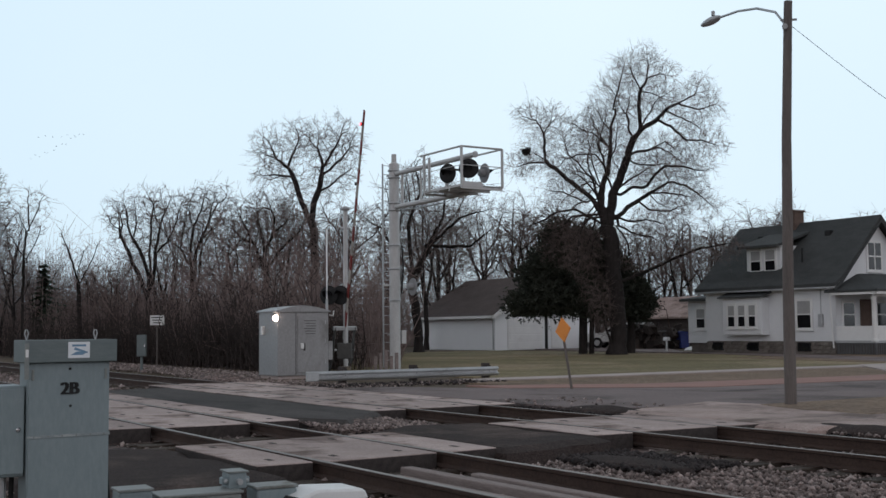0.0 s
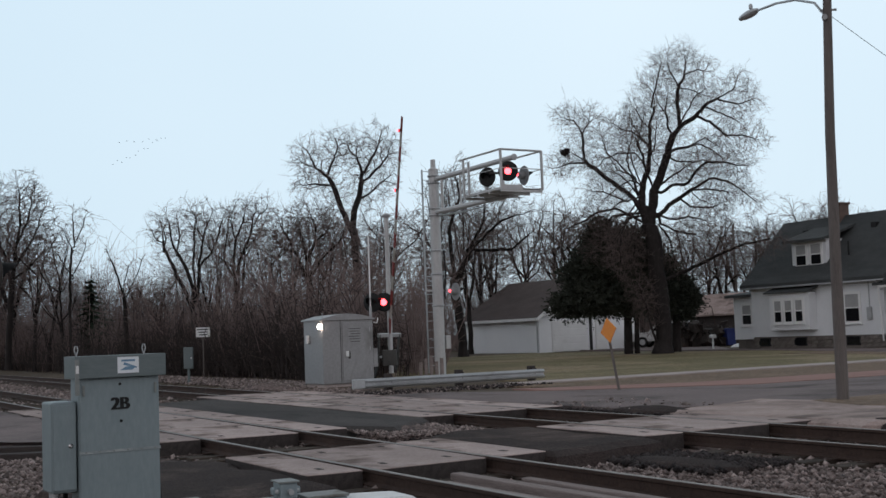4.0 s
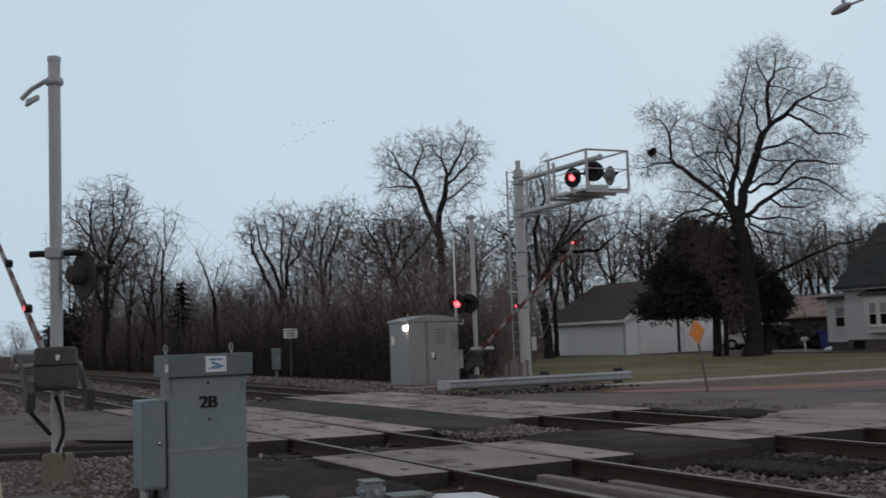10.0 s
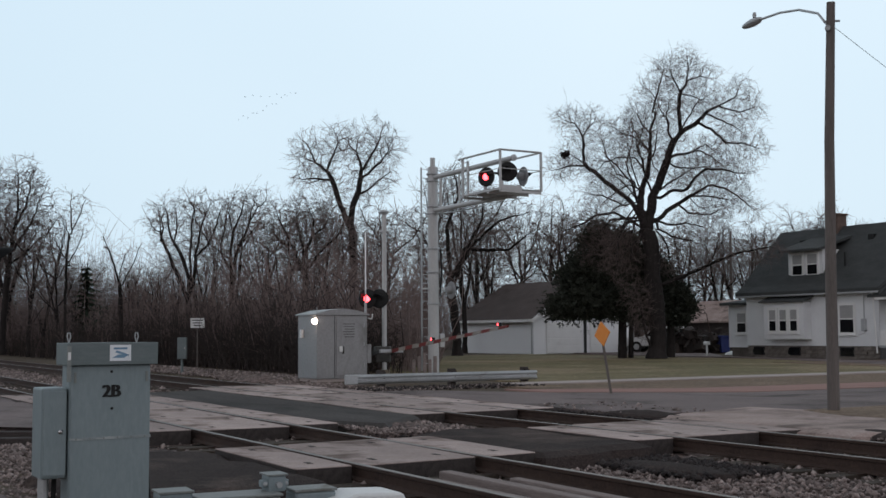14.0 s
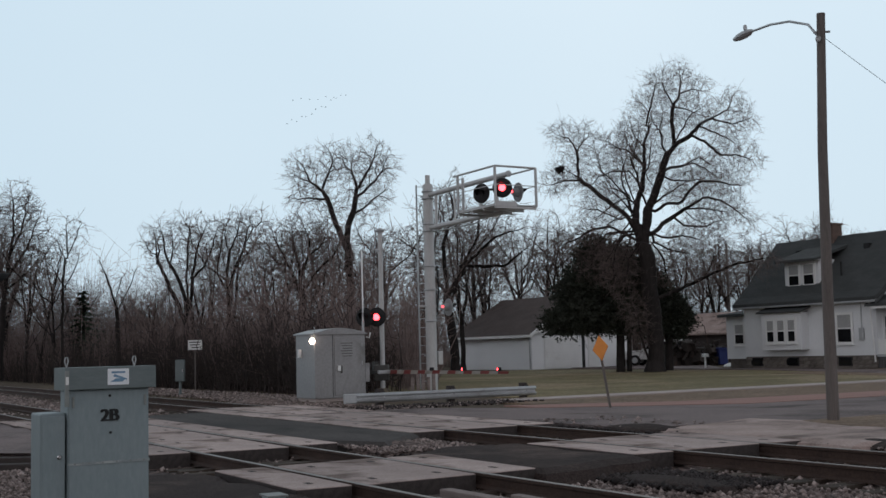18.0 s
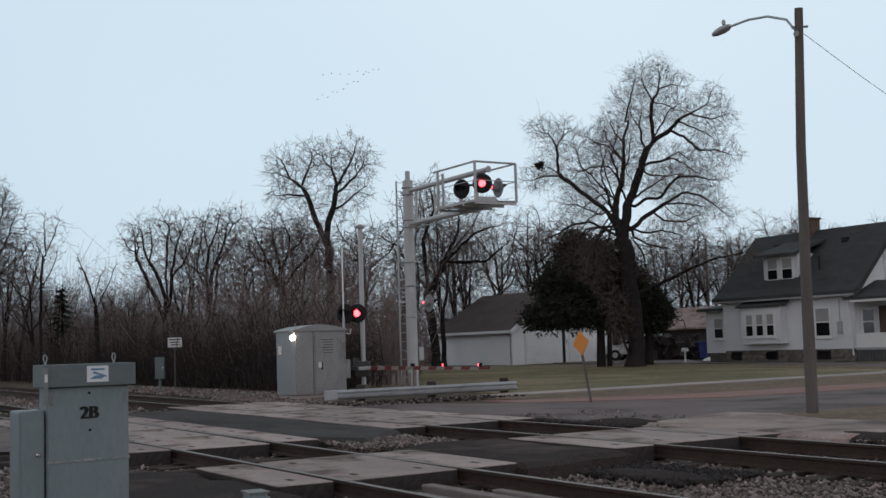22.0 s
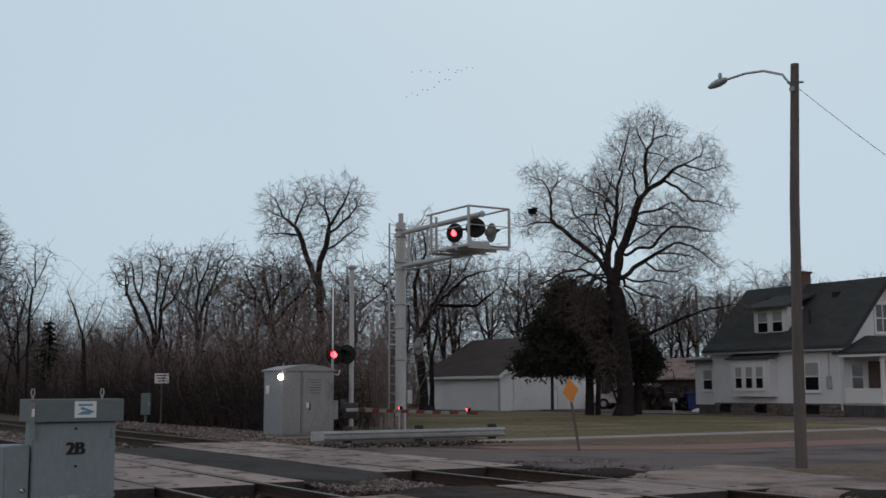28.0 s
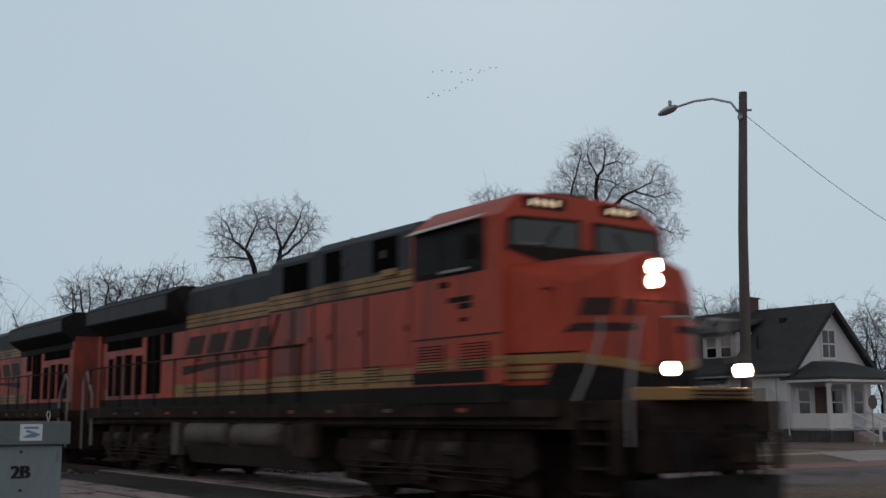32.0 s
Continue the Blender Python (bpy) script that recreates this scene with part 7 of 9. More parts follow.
    window(ob, pose(0.0, 3.4, 1.3, 0, 0, 90), 0.85, 1.2, 1)
    window(ob, pose(0.0, 5.2, 1.3, 0, 0, 90), 1.0, 1.2, 1)
    part("front_door", box(0.0, 0.06, 1.75, 2.6, 0.66, 2.65, 0.01), BRICK, ob, "dark front door")
    for k in range(4):
        part("porch_step", box(px + 0.28 * k, px + 0.28 * (k + 1), 1.55, 2.6, -0.1, 0.5 - 0.14 * k), WALK_CONCRETE, ob)
    for y in (1.5, 2.65):
        part("stair_rail", tube([(px - 0.05, y, 1.45), (px + 1.5, y, 0.75)], 0.045, 8), WHITE, ob)
        part("stair_rail", tube([(px - 0.05, y, 0.95), (px + 1.5, y, 0.25)], 0.03, 8), WHITE, ob)
        part("newel", box(px + 1.46, px + 1.56, y - 0.05, y + 0.05, -0.1, 0.9), WHITE, ob)
    return ob


house()


def garage():
    ob = thing("garage", "white garage with a brown shingled roof and pale doors", "garage", at(-63.3, 43.4, 0, 0))
    L, W_ = 9.4, 8.4
    wall = part("wall", box(-L, 0.0, 0.0, W_, -0.1, 2.32), GARAGE_WHITE, ob, "white plain wall")
    tagged(part("clapboard_siding", clapboards(-L, 0.0, 0.0, 2.3, 0.2), GARAGE_WHITE, wall, "white overlapping boards"), kind="stuff")
    for x in (-L, -0.1):
        part("gable", prism([(0, 2.2), (W_ / 2, 4.75), (W_, 2.2)], "x", x, x + 0.1), GARAGE_WHITE, ob)
    for sgn, y0, y1 in ((1, -0.45, W_ / 2), (-1, W_ / 2, W_ + 0.45)):
        za, zb = (2.12, 4.85) if sgn > 0 else (4.85, 2.12)
        part("roof", prism([(y0, za), (y1, zb), (y1, zb + 0.14), (y0, za + 0.14)], "x", -L - 0.5, 0.5), SHINGLE_BROWN, ob, "brown shingle roof slope")
    part("rake_board", prism([(-0.45, 2.05), (-0.45, 2.28), (0.7, 3.06), (0.7, 2.84)], "x", -L - 0.62, -L - 0.5), WHITE, ob, "white end of the rake board")
    part("fascia", box(-L - 0.5, 0.5, -0.5, -0.45, 2.08, 2.26), WHITE, ob)
    part("rake_board", prism([(-0.45, 2.05), (-0.45, 2.28), (1.0, 3.25), (1.0, 3.05)], "x", 0.5, 0.58), WHITE, ob)
    for y0, y1 in ((1.0, 3.9), (4.6, 5.5)):
        d = part("door", box(0.0, 0.05, y0, y1, 0.0, 2.05), WHITE, ob, "pale panelled garage door")
        for k in range(4):
            part("panel", box(0.05, 0.07, y0 + 0.06, y1 - 0.06, 0.05 + 0.5 * k, 0.5 + 0.5 * k, 0.01), WHITE, d)
    part("door_frame", box(0.0, 0.06, 4.1, 4.3, 0.0, 2.2), BLACK, ob)
    part("downspout", pipe((-0.05, -0.1, 0.0), (-0.05, -0.1, 2.2), 0.05, 8), GALV, ob)
    return ob


garage()


def shed(m, L, W_, h, top, label):
    ob = thing("shed", label, "shed", m)
    part("wall", box(-L, 0.0, 0.0, W_, -0.1, h), DARK_TIMBER, ob, "dark timber wall")
    for y0, y1, za, zb in ((-0.4, W_ / 2, h - 0.15, top), (W_ / 2, W_ + 0.4, top, h - 0.15)):
        part("roof", prism([(y0, za), (y1, zb), (y1, zb + 0.12), (y0, za + 0.12)], "x", -L - 0.4, 0.4), SANDY, ob, "weathered tan roof slope")
    part("door", box(-2.2, -1.0, -0.05, 0.0, 0.0, 1.9), BLACK, ob)
    return ob


shed(at(-62, 62, 0, 0), 9.5, 6.0, 2.2, 3.7, "low brown outbuilding behind the yard")


def car():
    """A white estate car with a tall body, parked beyond the cedar."""
    ob = thing("parked_car", "white sport utility car parked beyond the cedar", "car", here(12.2, 80.0, 0, 158))
    lower = [(-2.3, 0.42), (-2.35, 0.95), (-2.3, 1.08), (-0.75, 1.1), (0.9, 1.08), (2.15, 0.98), (2.35, 0.8), (2.35, 0.42)]
    part("body", prism(lower, "y", -0.92, 0.92, 0.04), CAR_WHITE, ob)
    part("cab", prism([(-2.28, 1.05), (-2.05, 1.72), (0.35, 1.74), (1.05, 1.05)], "y", -0.84, 0.84, 0.05), CAR_WHITE, ob)
    for y in (-0.86, 0.85):
        part("side_window", prism([(-0.95, 1.12), (-0.95, 1.6), (-0.2, 1.62), (-0.2, 1.12)], "y", y, y + 0.012), GLASS, ob)
        part("side_window", prism([(-2.08, 1.12), (-1.95, 1.58), (-1.05, 1.6), (-1.05, 1.12)], "y", y, y + 0.012), GLASS, ob)
        part("side_window", prism([(-0.1, 1.12), (-0.1, 1.62), (0.32, 1.62), (0.82, 1.12)], "y", y, y + 0.012), GLASS, ob)
    part("rear_window", prism([(-0.7, 1.12), (0.7, 1.12), (0.65, 1.6), (-0.65, 1.6)], "x", -0.02, 0.02), GLASS, ob, at=pose(-2.62, 0, 0, 0, 18, 0))
    for x in (-1.4, 1.45):
        for y in (-0.85, 0.85):
            wh = part("wheel", lathe([(0.2, -0.11), (0.36, -0.1), (0.38, 0.0), (0.36, 0.1), (0.2, 0.11)], 20), RUBBER, ob, smooth=True, at=pose(x, y, 0.38, 90, 0, 0))
            part("rim", lathe([(0.05, -0.12), (0.2, -0.115), (0.21, 0.115), (0.05, 0.12)], 16), GALV, wh)
    part("bumper", box(-2.45, -2.3, -0.9, 0.9, 0.45, 0.65, 0.03), CHROME, ob)
    part("bumper", box(2.3, 2.45, -0.9, 0.9, 0.4, 0.6, 0.03), CHROME, ob)
    for y in (-0.85, 0.75):
        part("tail_light", box(-2.38, -2.33, y, y + 0.1, 0.7, 1.0), RED_PAINT, ob)
    return ob


car()
trailer = thing("trailer", "dark utility trailer loaded with scrap and brush", "trailer", here(14.0, 76.5, 0, 10))
part("bed", box(-2.4, 2.0, -0.8, 0.8, 0.5, 0.65, 0.01), DARK_TIMBER, trailer)
for y in (-0.8, 0.78):
    for z in (0.75, 1.0, 1.25):
        part("side_rail", box(-2.4, 2.0, y, y + 0.03, z, z + 0.1), DARK_TIMBER, trailer)
for x in (-0.5, 0.5):
    part("wheel", lathe([(0.15, -0.1), (0.33, -0.1), (0.33, 0.1), (0.15, 0.1)], 16), RUBBER, trailer, at=pose(x, -0.85, 0.33, 90, 0, 0))
part("frame_hoop", tube([(-1.2, 0, 1.3), (-1.1, 0, 2.5), (0.7, 0, 2.55), (0.9, 0, 1.3)], 0.03, 6), RUST, trailer)


SCRAP = []
for name, size in (("board", (0.7, 0.05, 0.05)), ("panel", (0.5, 0.3, 0.03)), ("plank", (0.9, 0.07, 0.03)), ("crate", (0.3, 0.25, 0.3)), ("pipe_end", (0.04, 0.04, 0.7))):
    SCRAP.append((name, finish(box(-size[0], size[0], -size[1], size[1], -size[2], size[2], 0.008), name)))
    SCRAP[-1][1].materials.append(DARK_SCRAP)


def scrap_heap(m, seed, wide, tall, label):
    """Boards, pipes and crates thrown on one another."""
    g = random.Random(seed)
    ob = thing("scrap_heap", label, "scrap", m)
    for k in range(8):
        x = -wide + 2 * wide * k / 7
        part("crate", SCRAP[3][1], None, ob, at=pose(x, g.uniform(-0.4, 0.4), 0.28, 0, g.uniform(-6, 6), g.uniform(0, 90)))
        part("crate", SCRAP[3][1], None, ob, at=pose(x * 0.7, g.uniform(-0.3, 0.3), 0.82, 0, g.uniform(-14, 14), g.uniform(0, 90)))
    for k in range(30):
        x, y = g.uniform(-wide, wide), g.uniform(-0.6, 0.6)
        z = g.uniform(0.4, tall) * (1 - 0.5 * abs(x) / wide)
        name, me = g.choice(SCRAP)
        part(name, me, None, ob, at=pose(x, y, z, g.uniform(-40, 40), g.uniform(-50, 50), g.uniform(0, 180)))
    return ob


scrap_heap(here(12.9, 75.6, 0, -12), 4, 1.3, 1.7, "dark heap of scrap boards, pipes and crates in the yard")
scrap_heap(here(14.9, 76.0, 0, 10), 9, 1.0, 1.5, "dark heap of scrap metal and crates in the yard")
bin_ob = thing("bin", "dark blue plastic wheeled bin", "bin", here(15.5, 75.5, 0, 15))
part("body", prism([(-0.28, 0.05), (0.28, 0.05), (0.34, 1.0), (-0.34, 1.0)], "y", -0.32, 0.32, 0.02), BLUE_BIN, bin_ob)
part("lid", prism([(-0.38, 1.0), (0.38, 1.0), (0.34, 1.08), (-0.3, 1.12)], "y", -0.36, 0.36, 0.02), BLUE_BIN, bin_ob)
for y in (-0.26, 0.26):
    part("wheel", lathe([(0.03, -0.03), (0.1, -0.03), (0.1, 0.03), (0.03, 0.03)], 12), RUBBER, bin_ob, at=pose(0.26, y, 0.1, 90, 0, 0))
mail = thing("mailbox", "white mailbox on a thin post", "mailbox", here(12.9, 67.4, 0, 20))
part("post", box(-0.04, 0.04, -0.04, 0.04, -0.2, 0.62), WHITE, mail)
part("box_shell", prism([(-0.1, 0.62), (0.1, 0.62), (0.1, 0.74), (0.06, 0.82), (-0.06, 0.82), (-0.1, 0.74)], "y", -0.22, 0.22, 0.006), WHITE, mail)
part("flag", box(0.1, 0.11, -0.05, 0.08, 0.7, 0.76), RED_PAINT, mail)
mound("tarpaulin", -52.9, 51.0, 0.7, 0.4, 0.16, WHITE, "small crumpled white tarpaulin on the drive", z=0.02, rings=4, sides=12)
far_pole = thing("utility_pole", "distant slender utility pole", "utility pole", here(20.5, 96, 0))
part("pole", tube([(0, 0, -0.2), (0, 0, 9.5)], [0.13, 0.09], 8), POLE_WOOD, far_pole)
stop = thing("stop_sign", "back of a road sign on a post before the porch", "road sign", here(19.4, 47.6, 0, 30))
part("post", pipe((0, 0, -0.2), (0, 0, 2.0), 0.03, 8), GALV, stop)
part("plate", prism([(0.3 * math.cos(radians(22.5 + 45 * k)), 1.8 + 0.3 * math.sin(radians(22.5 + 45 * k))) for k in range(8)], "y", -0.04, -0.03), POLE_WOOD, stop)


# ---- far off to the side ----
for x, y, h in ((-70.3, 132.5, 6.2), (-74.5, 142.0, 6.6), (-86.0, 160.0, 6.5)):
    pole = thing("utility_pole", "distant slender utility pole with a cross arm", "utility pole", here(x, y, -0.1, 25), "distant utility poles")
    part("pole", tube([(0, 0, 0), (0, 0, h)], [0.14, 0.1], 8), POLE_WOOD, pole)
    part("cross_arm", box(-0.9, 0.9, -0.05, 0.05, h - 0.6, h - 0.48), POLE_WOOD, pole)
    part("wire", tube([(-0.8, 0, h - 0.45), (5.0, 8.0, h - 0.7), (12.0, 17.0, h - 0.3)], 0.012, 4), WIRE, pole)


def sedan(m, label):
    ob = thing("car", label, "car", m)
    part("body", prism([(-2.1, 0.35), (-2.15, 0.75), (-1.6, 0.9), (1.2, 0.92), (2.1, 0.75), (2.15, 0.35)], "y", -0.85, 0.85, 0.06), LAMP_DARK, ob)
    part("cabin", prism([(-1.4, 0.9), (-0.9, 1.4), (0.5, 1.42), (1.2, 0.9)], "y", -0.75, 0.75, 0.06), GLASS, ob)
    for x in (-1.3, 1.35):
        for y in (-0.8, 0.8):
            part("wheel", lathe([(0.1, -0.1), (0.3, -0.1), (0.32, 0.0), (0.3, 0.1), (0.1, 0.1)], 16), RUBBER, ob, at=pose(x, y, 0.32, 90, 0, 0))
    for y in (-0.6, 0.6):
        part("headlight", lathe([(0.14, 0.0), (0.1, 0.03), (0.02, 0.04)], 12), CAR_GLOW, ob, "lit headlight", at=pose(2.16, y, 0.65, 0, 90, 0))
    return ob


sedan(here(-54.4, 95.6, -0.1, -62), "distant dark car with lit headlights")

# ---- the train ----
LOCO_ORANGE = surface("locomotive_orange", (0.39, 0.056, 0.030), (0.55, 0.086, 0.044), 0.5, fine=9, coarse=0.9, bump=0.04, streak=(1, 1, 0.35), stain=(0.20, 0.062, 0.045), stain_at=0.53)
LOCO_BLACK = surface("locomotive_black", (0.011, 0.0095, 0.009), (0.028, 0.024, 0.022), 0.75, fine=14, coarse=1.0, bump=0.05, stain=(0.045, 0.040, 0.036), spec=0.12)
HOOD_BLACK = surface("faded_hood_black", (0.040, 0.043, 0.047), (0.066, 0.070, 0.075), 0.7, fine=12, coarse=1.1, bump=0.03, stain=(0.022, 0.022, 0.023), spec=0.2)
LOGO_DARK = surface("worn_logo_paint", (0.035, 0.024, 0.02), (0.07, 0.042, 0.034), 0.7, fine=14, coarse=2.0, bump=0.02, stain=(0.14, 0.04, 0.026), stain_at=0.62)
DARK_PANE = surface("dark_dusty_pane", (0.012, 0.013, 0.013), (0.03, 0.032, 0.033), 0.6, fine=10, coarse=1.5, bump=0, spec=0.1)
LOCO_YELLOW = surface("locomotive_yellow", (0.29, 0.165, 0.060), (0.41, 0.255, 0.10), 0.55, fine=14, coarse=1.0, bump=0.03, stain=(0.14, 0.08, 0.035), stain_at=0.54)
LOCO_GREY = surface("grimy_underframe", (0.018, 0.0135, 0.0115), (0.046, 0.033, 0.027), 0.95, fine=12, coarse=1.8, bump=0.2, stain=(0.06, 0.043, 0.034), stain_at=0.56, spec=0.05)
TANK_GREY = surface("dusty_tank_paint", (0.085, 0.072, 0.06), (0.16, 0.135, 0.112), 0.75, fine=10, coarse=1.2, bump=0.08, stain=(0.05, 0.043, 0.036))
TANK_BROWN = surface("grimy_tank", (0.035, 0.029, 0.024), (0.075, 0.062, 0.051), 0.85, fine=10, coarse=1.2, bump=0.08, stain=(0.02, 0.017, 0.015))
RAIL_SILVER = surface("silver_handrail", (0.27, 0.25, 0.24), (0.36, 0.34, 0.325), 0.5, fine=30, coarse=3, bump=0)
AWNING = surface("pale_awning_cloth", (0.62, 0.61, 0.58), (0.72, 0.71, 0.68), 0.8, fine=20, coarse=3, bump=0.02, stain=(0.45, 0.43, 0.4))
CAB_GLASS = clear("cab_glass", (0.012, 0.014, 0.014), 0.1, 0.22)
# near black: the darkness inside openings is put into the colour of flat plates
OPENING_SHADE = surface("painted_opening_shade", (0.003, 0.003, 0.003), (0.008, 0.007, 0.007), 0.95, fine=20, coarse=3, bump=0, spec=0.02)
BOARD_GLOW = glow("lit_number_board", (1.0, 0.74, 0.42), 0.75, (0.5, 0.45, 0.4))


def wheelset(parent, x):
    for y in (-0.78, 0.78):
        wh = part("wheel", lathe([(0.1, -0.07), (0.50, -0.07), (0.53, 0.03), (0.56, 0.05), (0.56, 0.075), (0.2, 0.08), (0.1, 0.1)], 28), LOCO_GREY, parent, smooth=True,
                  at=pose(x, y, 0.53, -90 if y < 0 else 90, 0, 0))
        part("hub", lathe([(0.14, -0.16), (0.16, -0.07), (0.1, -0.07)], 14), LOCO_GREY, wh)


def mirrored(points):
    return list(points) + [(x, -y, z) for x, y, z in points if y]


NOSE_F, NOSE_C, NOSE_R = Vector((-0.85, -0.62, 0)), Vector((-1.15, -1.06, 0)), Vector((-2.22, -1.5, 0))


def on_nose(a, b, corners, side=1, deep=0.014):
    """A thin painted shape on the nose face from a to b; corners are (metres from a, height)."""
    e = (b - a).normalized()
    out = Vector((e.y, -e.x, 0))
    if out.x < 0:
        out = -out
    bm = bmesh.new()
    rows = []
    for d in (-0.02, deep):
        rows.append([])
        for s_, z in corners:
            p = a + e * s_ + out * d + Vector((-0.055 * (z - 1.5), 0, z))
            rows[-1].append(bm.verts.new((p.x, p.y * side, p.z)))
    k = len(corners)
    bm.faces.new(rows[0][::-1])
    bm.faces.new(rows[1])
    for i in range(k):
        bm.faces.new((rows[0][i], rows[0][(i + 1) % k], rows[1][(i + 1) % k], rows[1][i]))
    bmesh.ops.recalc_face_normals(bm, faces=bm.faces)
    return bm


def band(x0, x1, y, z0, z1, thick=0.008):
    """A painted strip on a side wall at y, proud of it on the outside."""
    return box(x0, x1, y - thick if y < 0 else y - 0.002, y + 0.002 if y < 0 else y + thick, z0, z1)


def locomotive(label, lit=True):
    """Local x points ahead, the front platform ends at 0; z is measured from the rails' top. Near side is -y."""
    ob = thing("locomotive", label, "locomotive", None, "two coupled locomotives")
    rear = -20.9
    # frame and walkway
    part("underframe", box(rear, -0.15, -1.36, 1.36, 1.14, 1.5, 0.02), LOCO_GREY, ob, "black underframe")
    for y in (-1.5, 1.42):
        part("side_sill", box(rear + 0.6, -1.2, y, y + 0.08, 1.3, 1.52, 0.01), LOCO_GREY, ob)
        part("walkway_edge", box(rear + 0.6, -1.2, y + 0.01, y + 0.07, 1.52, 1.56), LOCO_BLACK, ob)
        rough = random.Random(5)
        for k in range(9):
            x = -2.9 - 1.9 * k - 0.7 * rough.random()
            part("sill_marker", box(x, x + 0.12 + 0.1 * rough.random(), y - 0.006 if y < 0 else y + 0.08, y if y < 0 else y + 0.086, 1.37, 1.43), TANK_GREY if k % 3 else LOCO_ORANGE, ob, "pale reflective marker")
    # pilot, plough, steps and coupler
    part("pilot", box(-0.3, -0.06, -1.02, 1.02, 0.62, 1.5, 0.03), LOCO_GREY, ob, "black pilot plate")
    part("plough", hull(mirrored([(0.0, -1.3, 0.14), (0.42, -0.35, 0.12), (0.05, -1.3, 0.55), (0.22, -0.35, 0.6), (-0.1, -1.3, 0.14), (-0.1, -1.3, 0.55)]), 0.012), LOCO_BLACK, ob, "dirty black snow plough")
    part("anticlimber", hull(mirrored([(0.2, -0.5, 1.5), (0.2, -0.5, 1.66), (-0.2, -1.1, 1.5), (-0.2, -1.1, 1.66), (0.0, -0.85, 1.5), (0.0, -0.85, 1.66)]), 0.02), LOCO_YELLOW, ob, "grimy yellow anticlimber")
    for k in range(3):
        part("anticlimber_rib", box(-0.1, 0.23, -0.5, 0.5, 1.51 + 0.05 * k, 1.525 + 0.05 * k), LOCO_GREY, ob)
    cpl = part("coupler", box(-0.1, 0.42, -0.13, 0.13, 0.80, 1.04, 0.05), LOCO_GREY, ob)
    part("knuckle", lathe([(0.05, -0.2), (0.16, -0.16), (0.17, 0.14), (0.08, 0.18)], 12), LOCO_GREY, cpl, at=pose(0.5, 0.05, 0.92))
    part("coupler", box(rear - 0.62, rear, -0.16, 0.16, 0.78, 1.06, 0.05), LOCO_GREY, ob)
    part("rear_pilot", box(rear, rear + 0.15, -1.45, 1.45, 0.45, 1.5, 0.03), LOCO_GREY, ob)
    for y in (-0.78, -0.62, -0.38, 0.38, 0.62, 0.78):
        hose = part("air_hose", tube([(-0.05, y, 1.2), (0.12, y, 1.12), (0.26, y * 0.97, 0.86), (0.3, y * 0.93, 0.62), (0.22, y * 0.9, 0.5)], 0.026, 7), RUBBER, ob)
        part("glad_hand", box(0.17, 0.25, y * 0.9 - 0.04, y * 0.9 + 0.04, 0.46, 0.55, 0.015), LOCO_GREY, hose)
    for y in (-1.25, 1.25):
        for k in range(4):
            part("step", box(-0.82, -0.3, y - 0.2, y + 0.2, 0.36 + 0.3 * k, 0.40 + 0.3 * k, 0.008), LOCO_GREY, ob)
        part("step_back", box(-0.86, -0.82, y - 0.22, y + 0.22, 0.4, 1.5), LOCO_GREY, ob)
        part("lift_lever", tube([(0.02, y * 0.12, 1.1), (0.1, y * 0.3, 1.12), (0.1, y * 0.85, 1.12), (0.16, y * 0.95, 0.95)], 0.016, 6), LOCO_GREY, ob)
        part("corner_post", box(-0.2, -0.08, y - 0.24, y - 0.14 if y < 0 else y + 0.24, 0.62, 1.5, 0.01) if y < 0 else box(-0.2, -0.08, y + 0.14, y + 0.24, 0.62, 1.5, 0.01), LOCO_GREY, ob)
    # wide nose with bevelled corners
    part("nose", hull(mirrored([(-0.85, -0.62, 1.5), (-1.15, -1.06, 1.5), (-2.4, -1.5, 1.5), (-0.95, -0.62, 3.28), (-1.24, -1.06, 3.04), (-2.4, -1.5, 3.34), (-1.0, 0, 3.5), (-2.4, 0, 3.6)]), 0.03), LOCO_ORANGE, ob, "orange wide nose")
    part("nose_door", box(-0.05, 0.02, -0.28, 0.36, 0.0, 0.85, 0.015), LOCO_ORANGE, ob, at=pose(-0.87, 0, 1.95, 0, -3.2, 0))
    wide = (NOSE_C - NOSE_F).length
    for s_ in (-1, 1):
        m = -s_
        # slanted dark logo shapes, their long underline, and the yellow band with black below it
        part("logo_bar", on_nose(NOSE_F, NOSE_C, [(0.04, 2.84), (wide - 0.08, 2.84), (wide - 0.0, 2.62), (0.1, 2.62)], m), LOGO_DARK, ob, "dark slanted logo shape")
        for y0 in (-0.56, -0.28):
            part("logo_bar", on_nose(Vector((-0.85, y0, 0)), Vector((-0.85, 0, 0)), [(0.0, 2.62), (0.2, 2.62), (0.25, 2.84), (0.05, 2.84)], m), LOGO_DARK, ob, "dark slanted logo shape")
        part("logo_bar", on_nose(NOSE_F, NOSE_C, [(0, 2.41), (wide, 2.41), (wide, 2.51), (0, 2.51)], m), LOGO_DARK, ob, "long dark underline")
        part("logo_bar", on_nose(Vector((-0.85, -0.62, 0)), Vector((-0.85, 0, 0)), [(0, 2.41), (0.62, 2.43), (0.62, 2.50), (0, 2.51)], m), LOGO_DARK, ob)
        part("logo_bar", on_nose(NOSE_C, NOSE_R, [(0, 2.41), (0.24, 2.40), (0.1, 2.5), (0, 2.51)], m), LOGO_DARK, ob)
        part("nose_band", on_nose(NOSE_F, NOSE_C, [(0, 1.93), (wide, 2.0), (wide, 2.12), (0, 2.05)], m, 0.01), LOCO_YELLOW, ob, "yellow band")
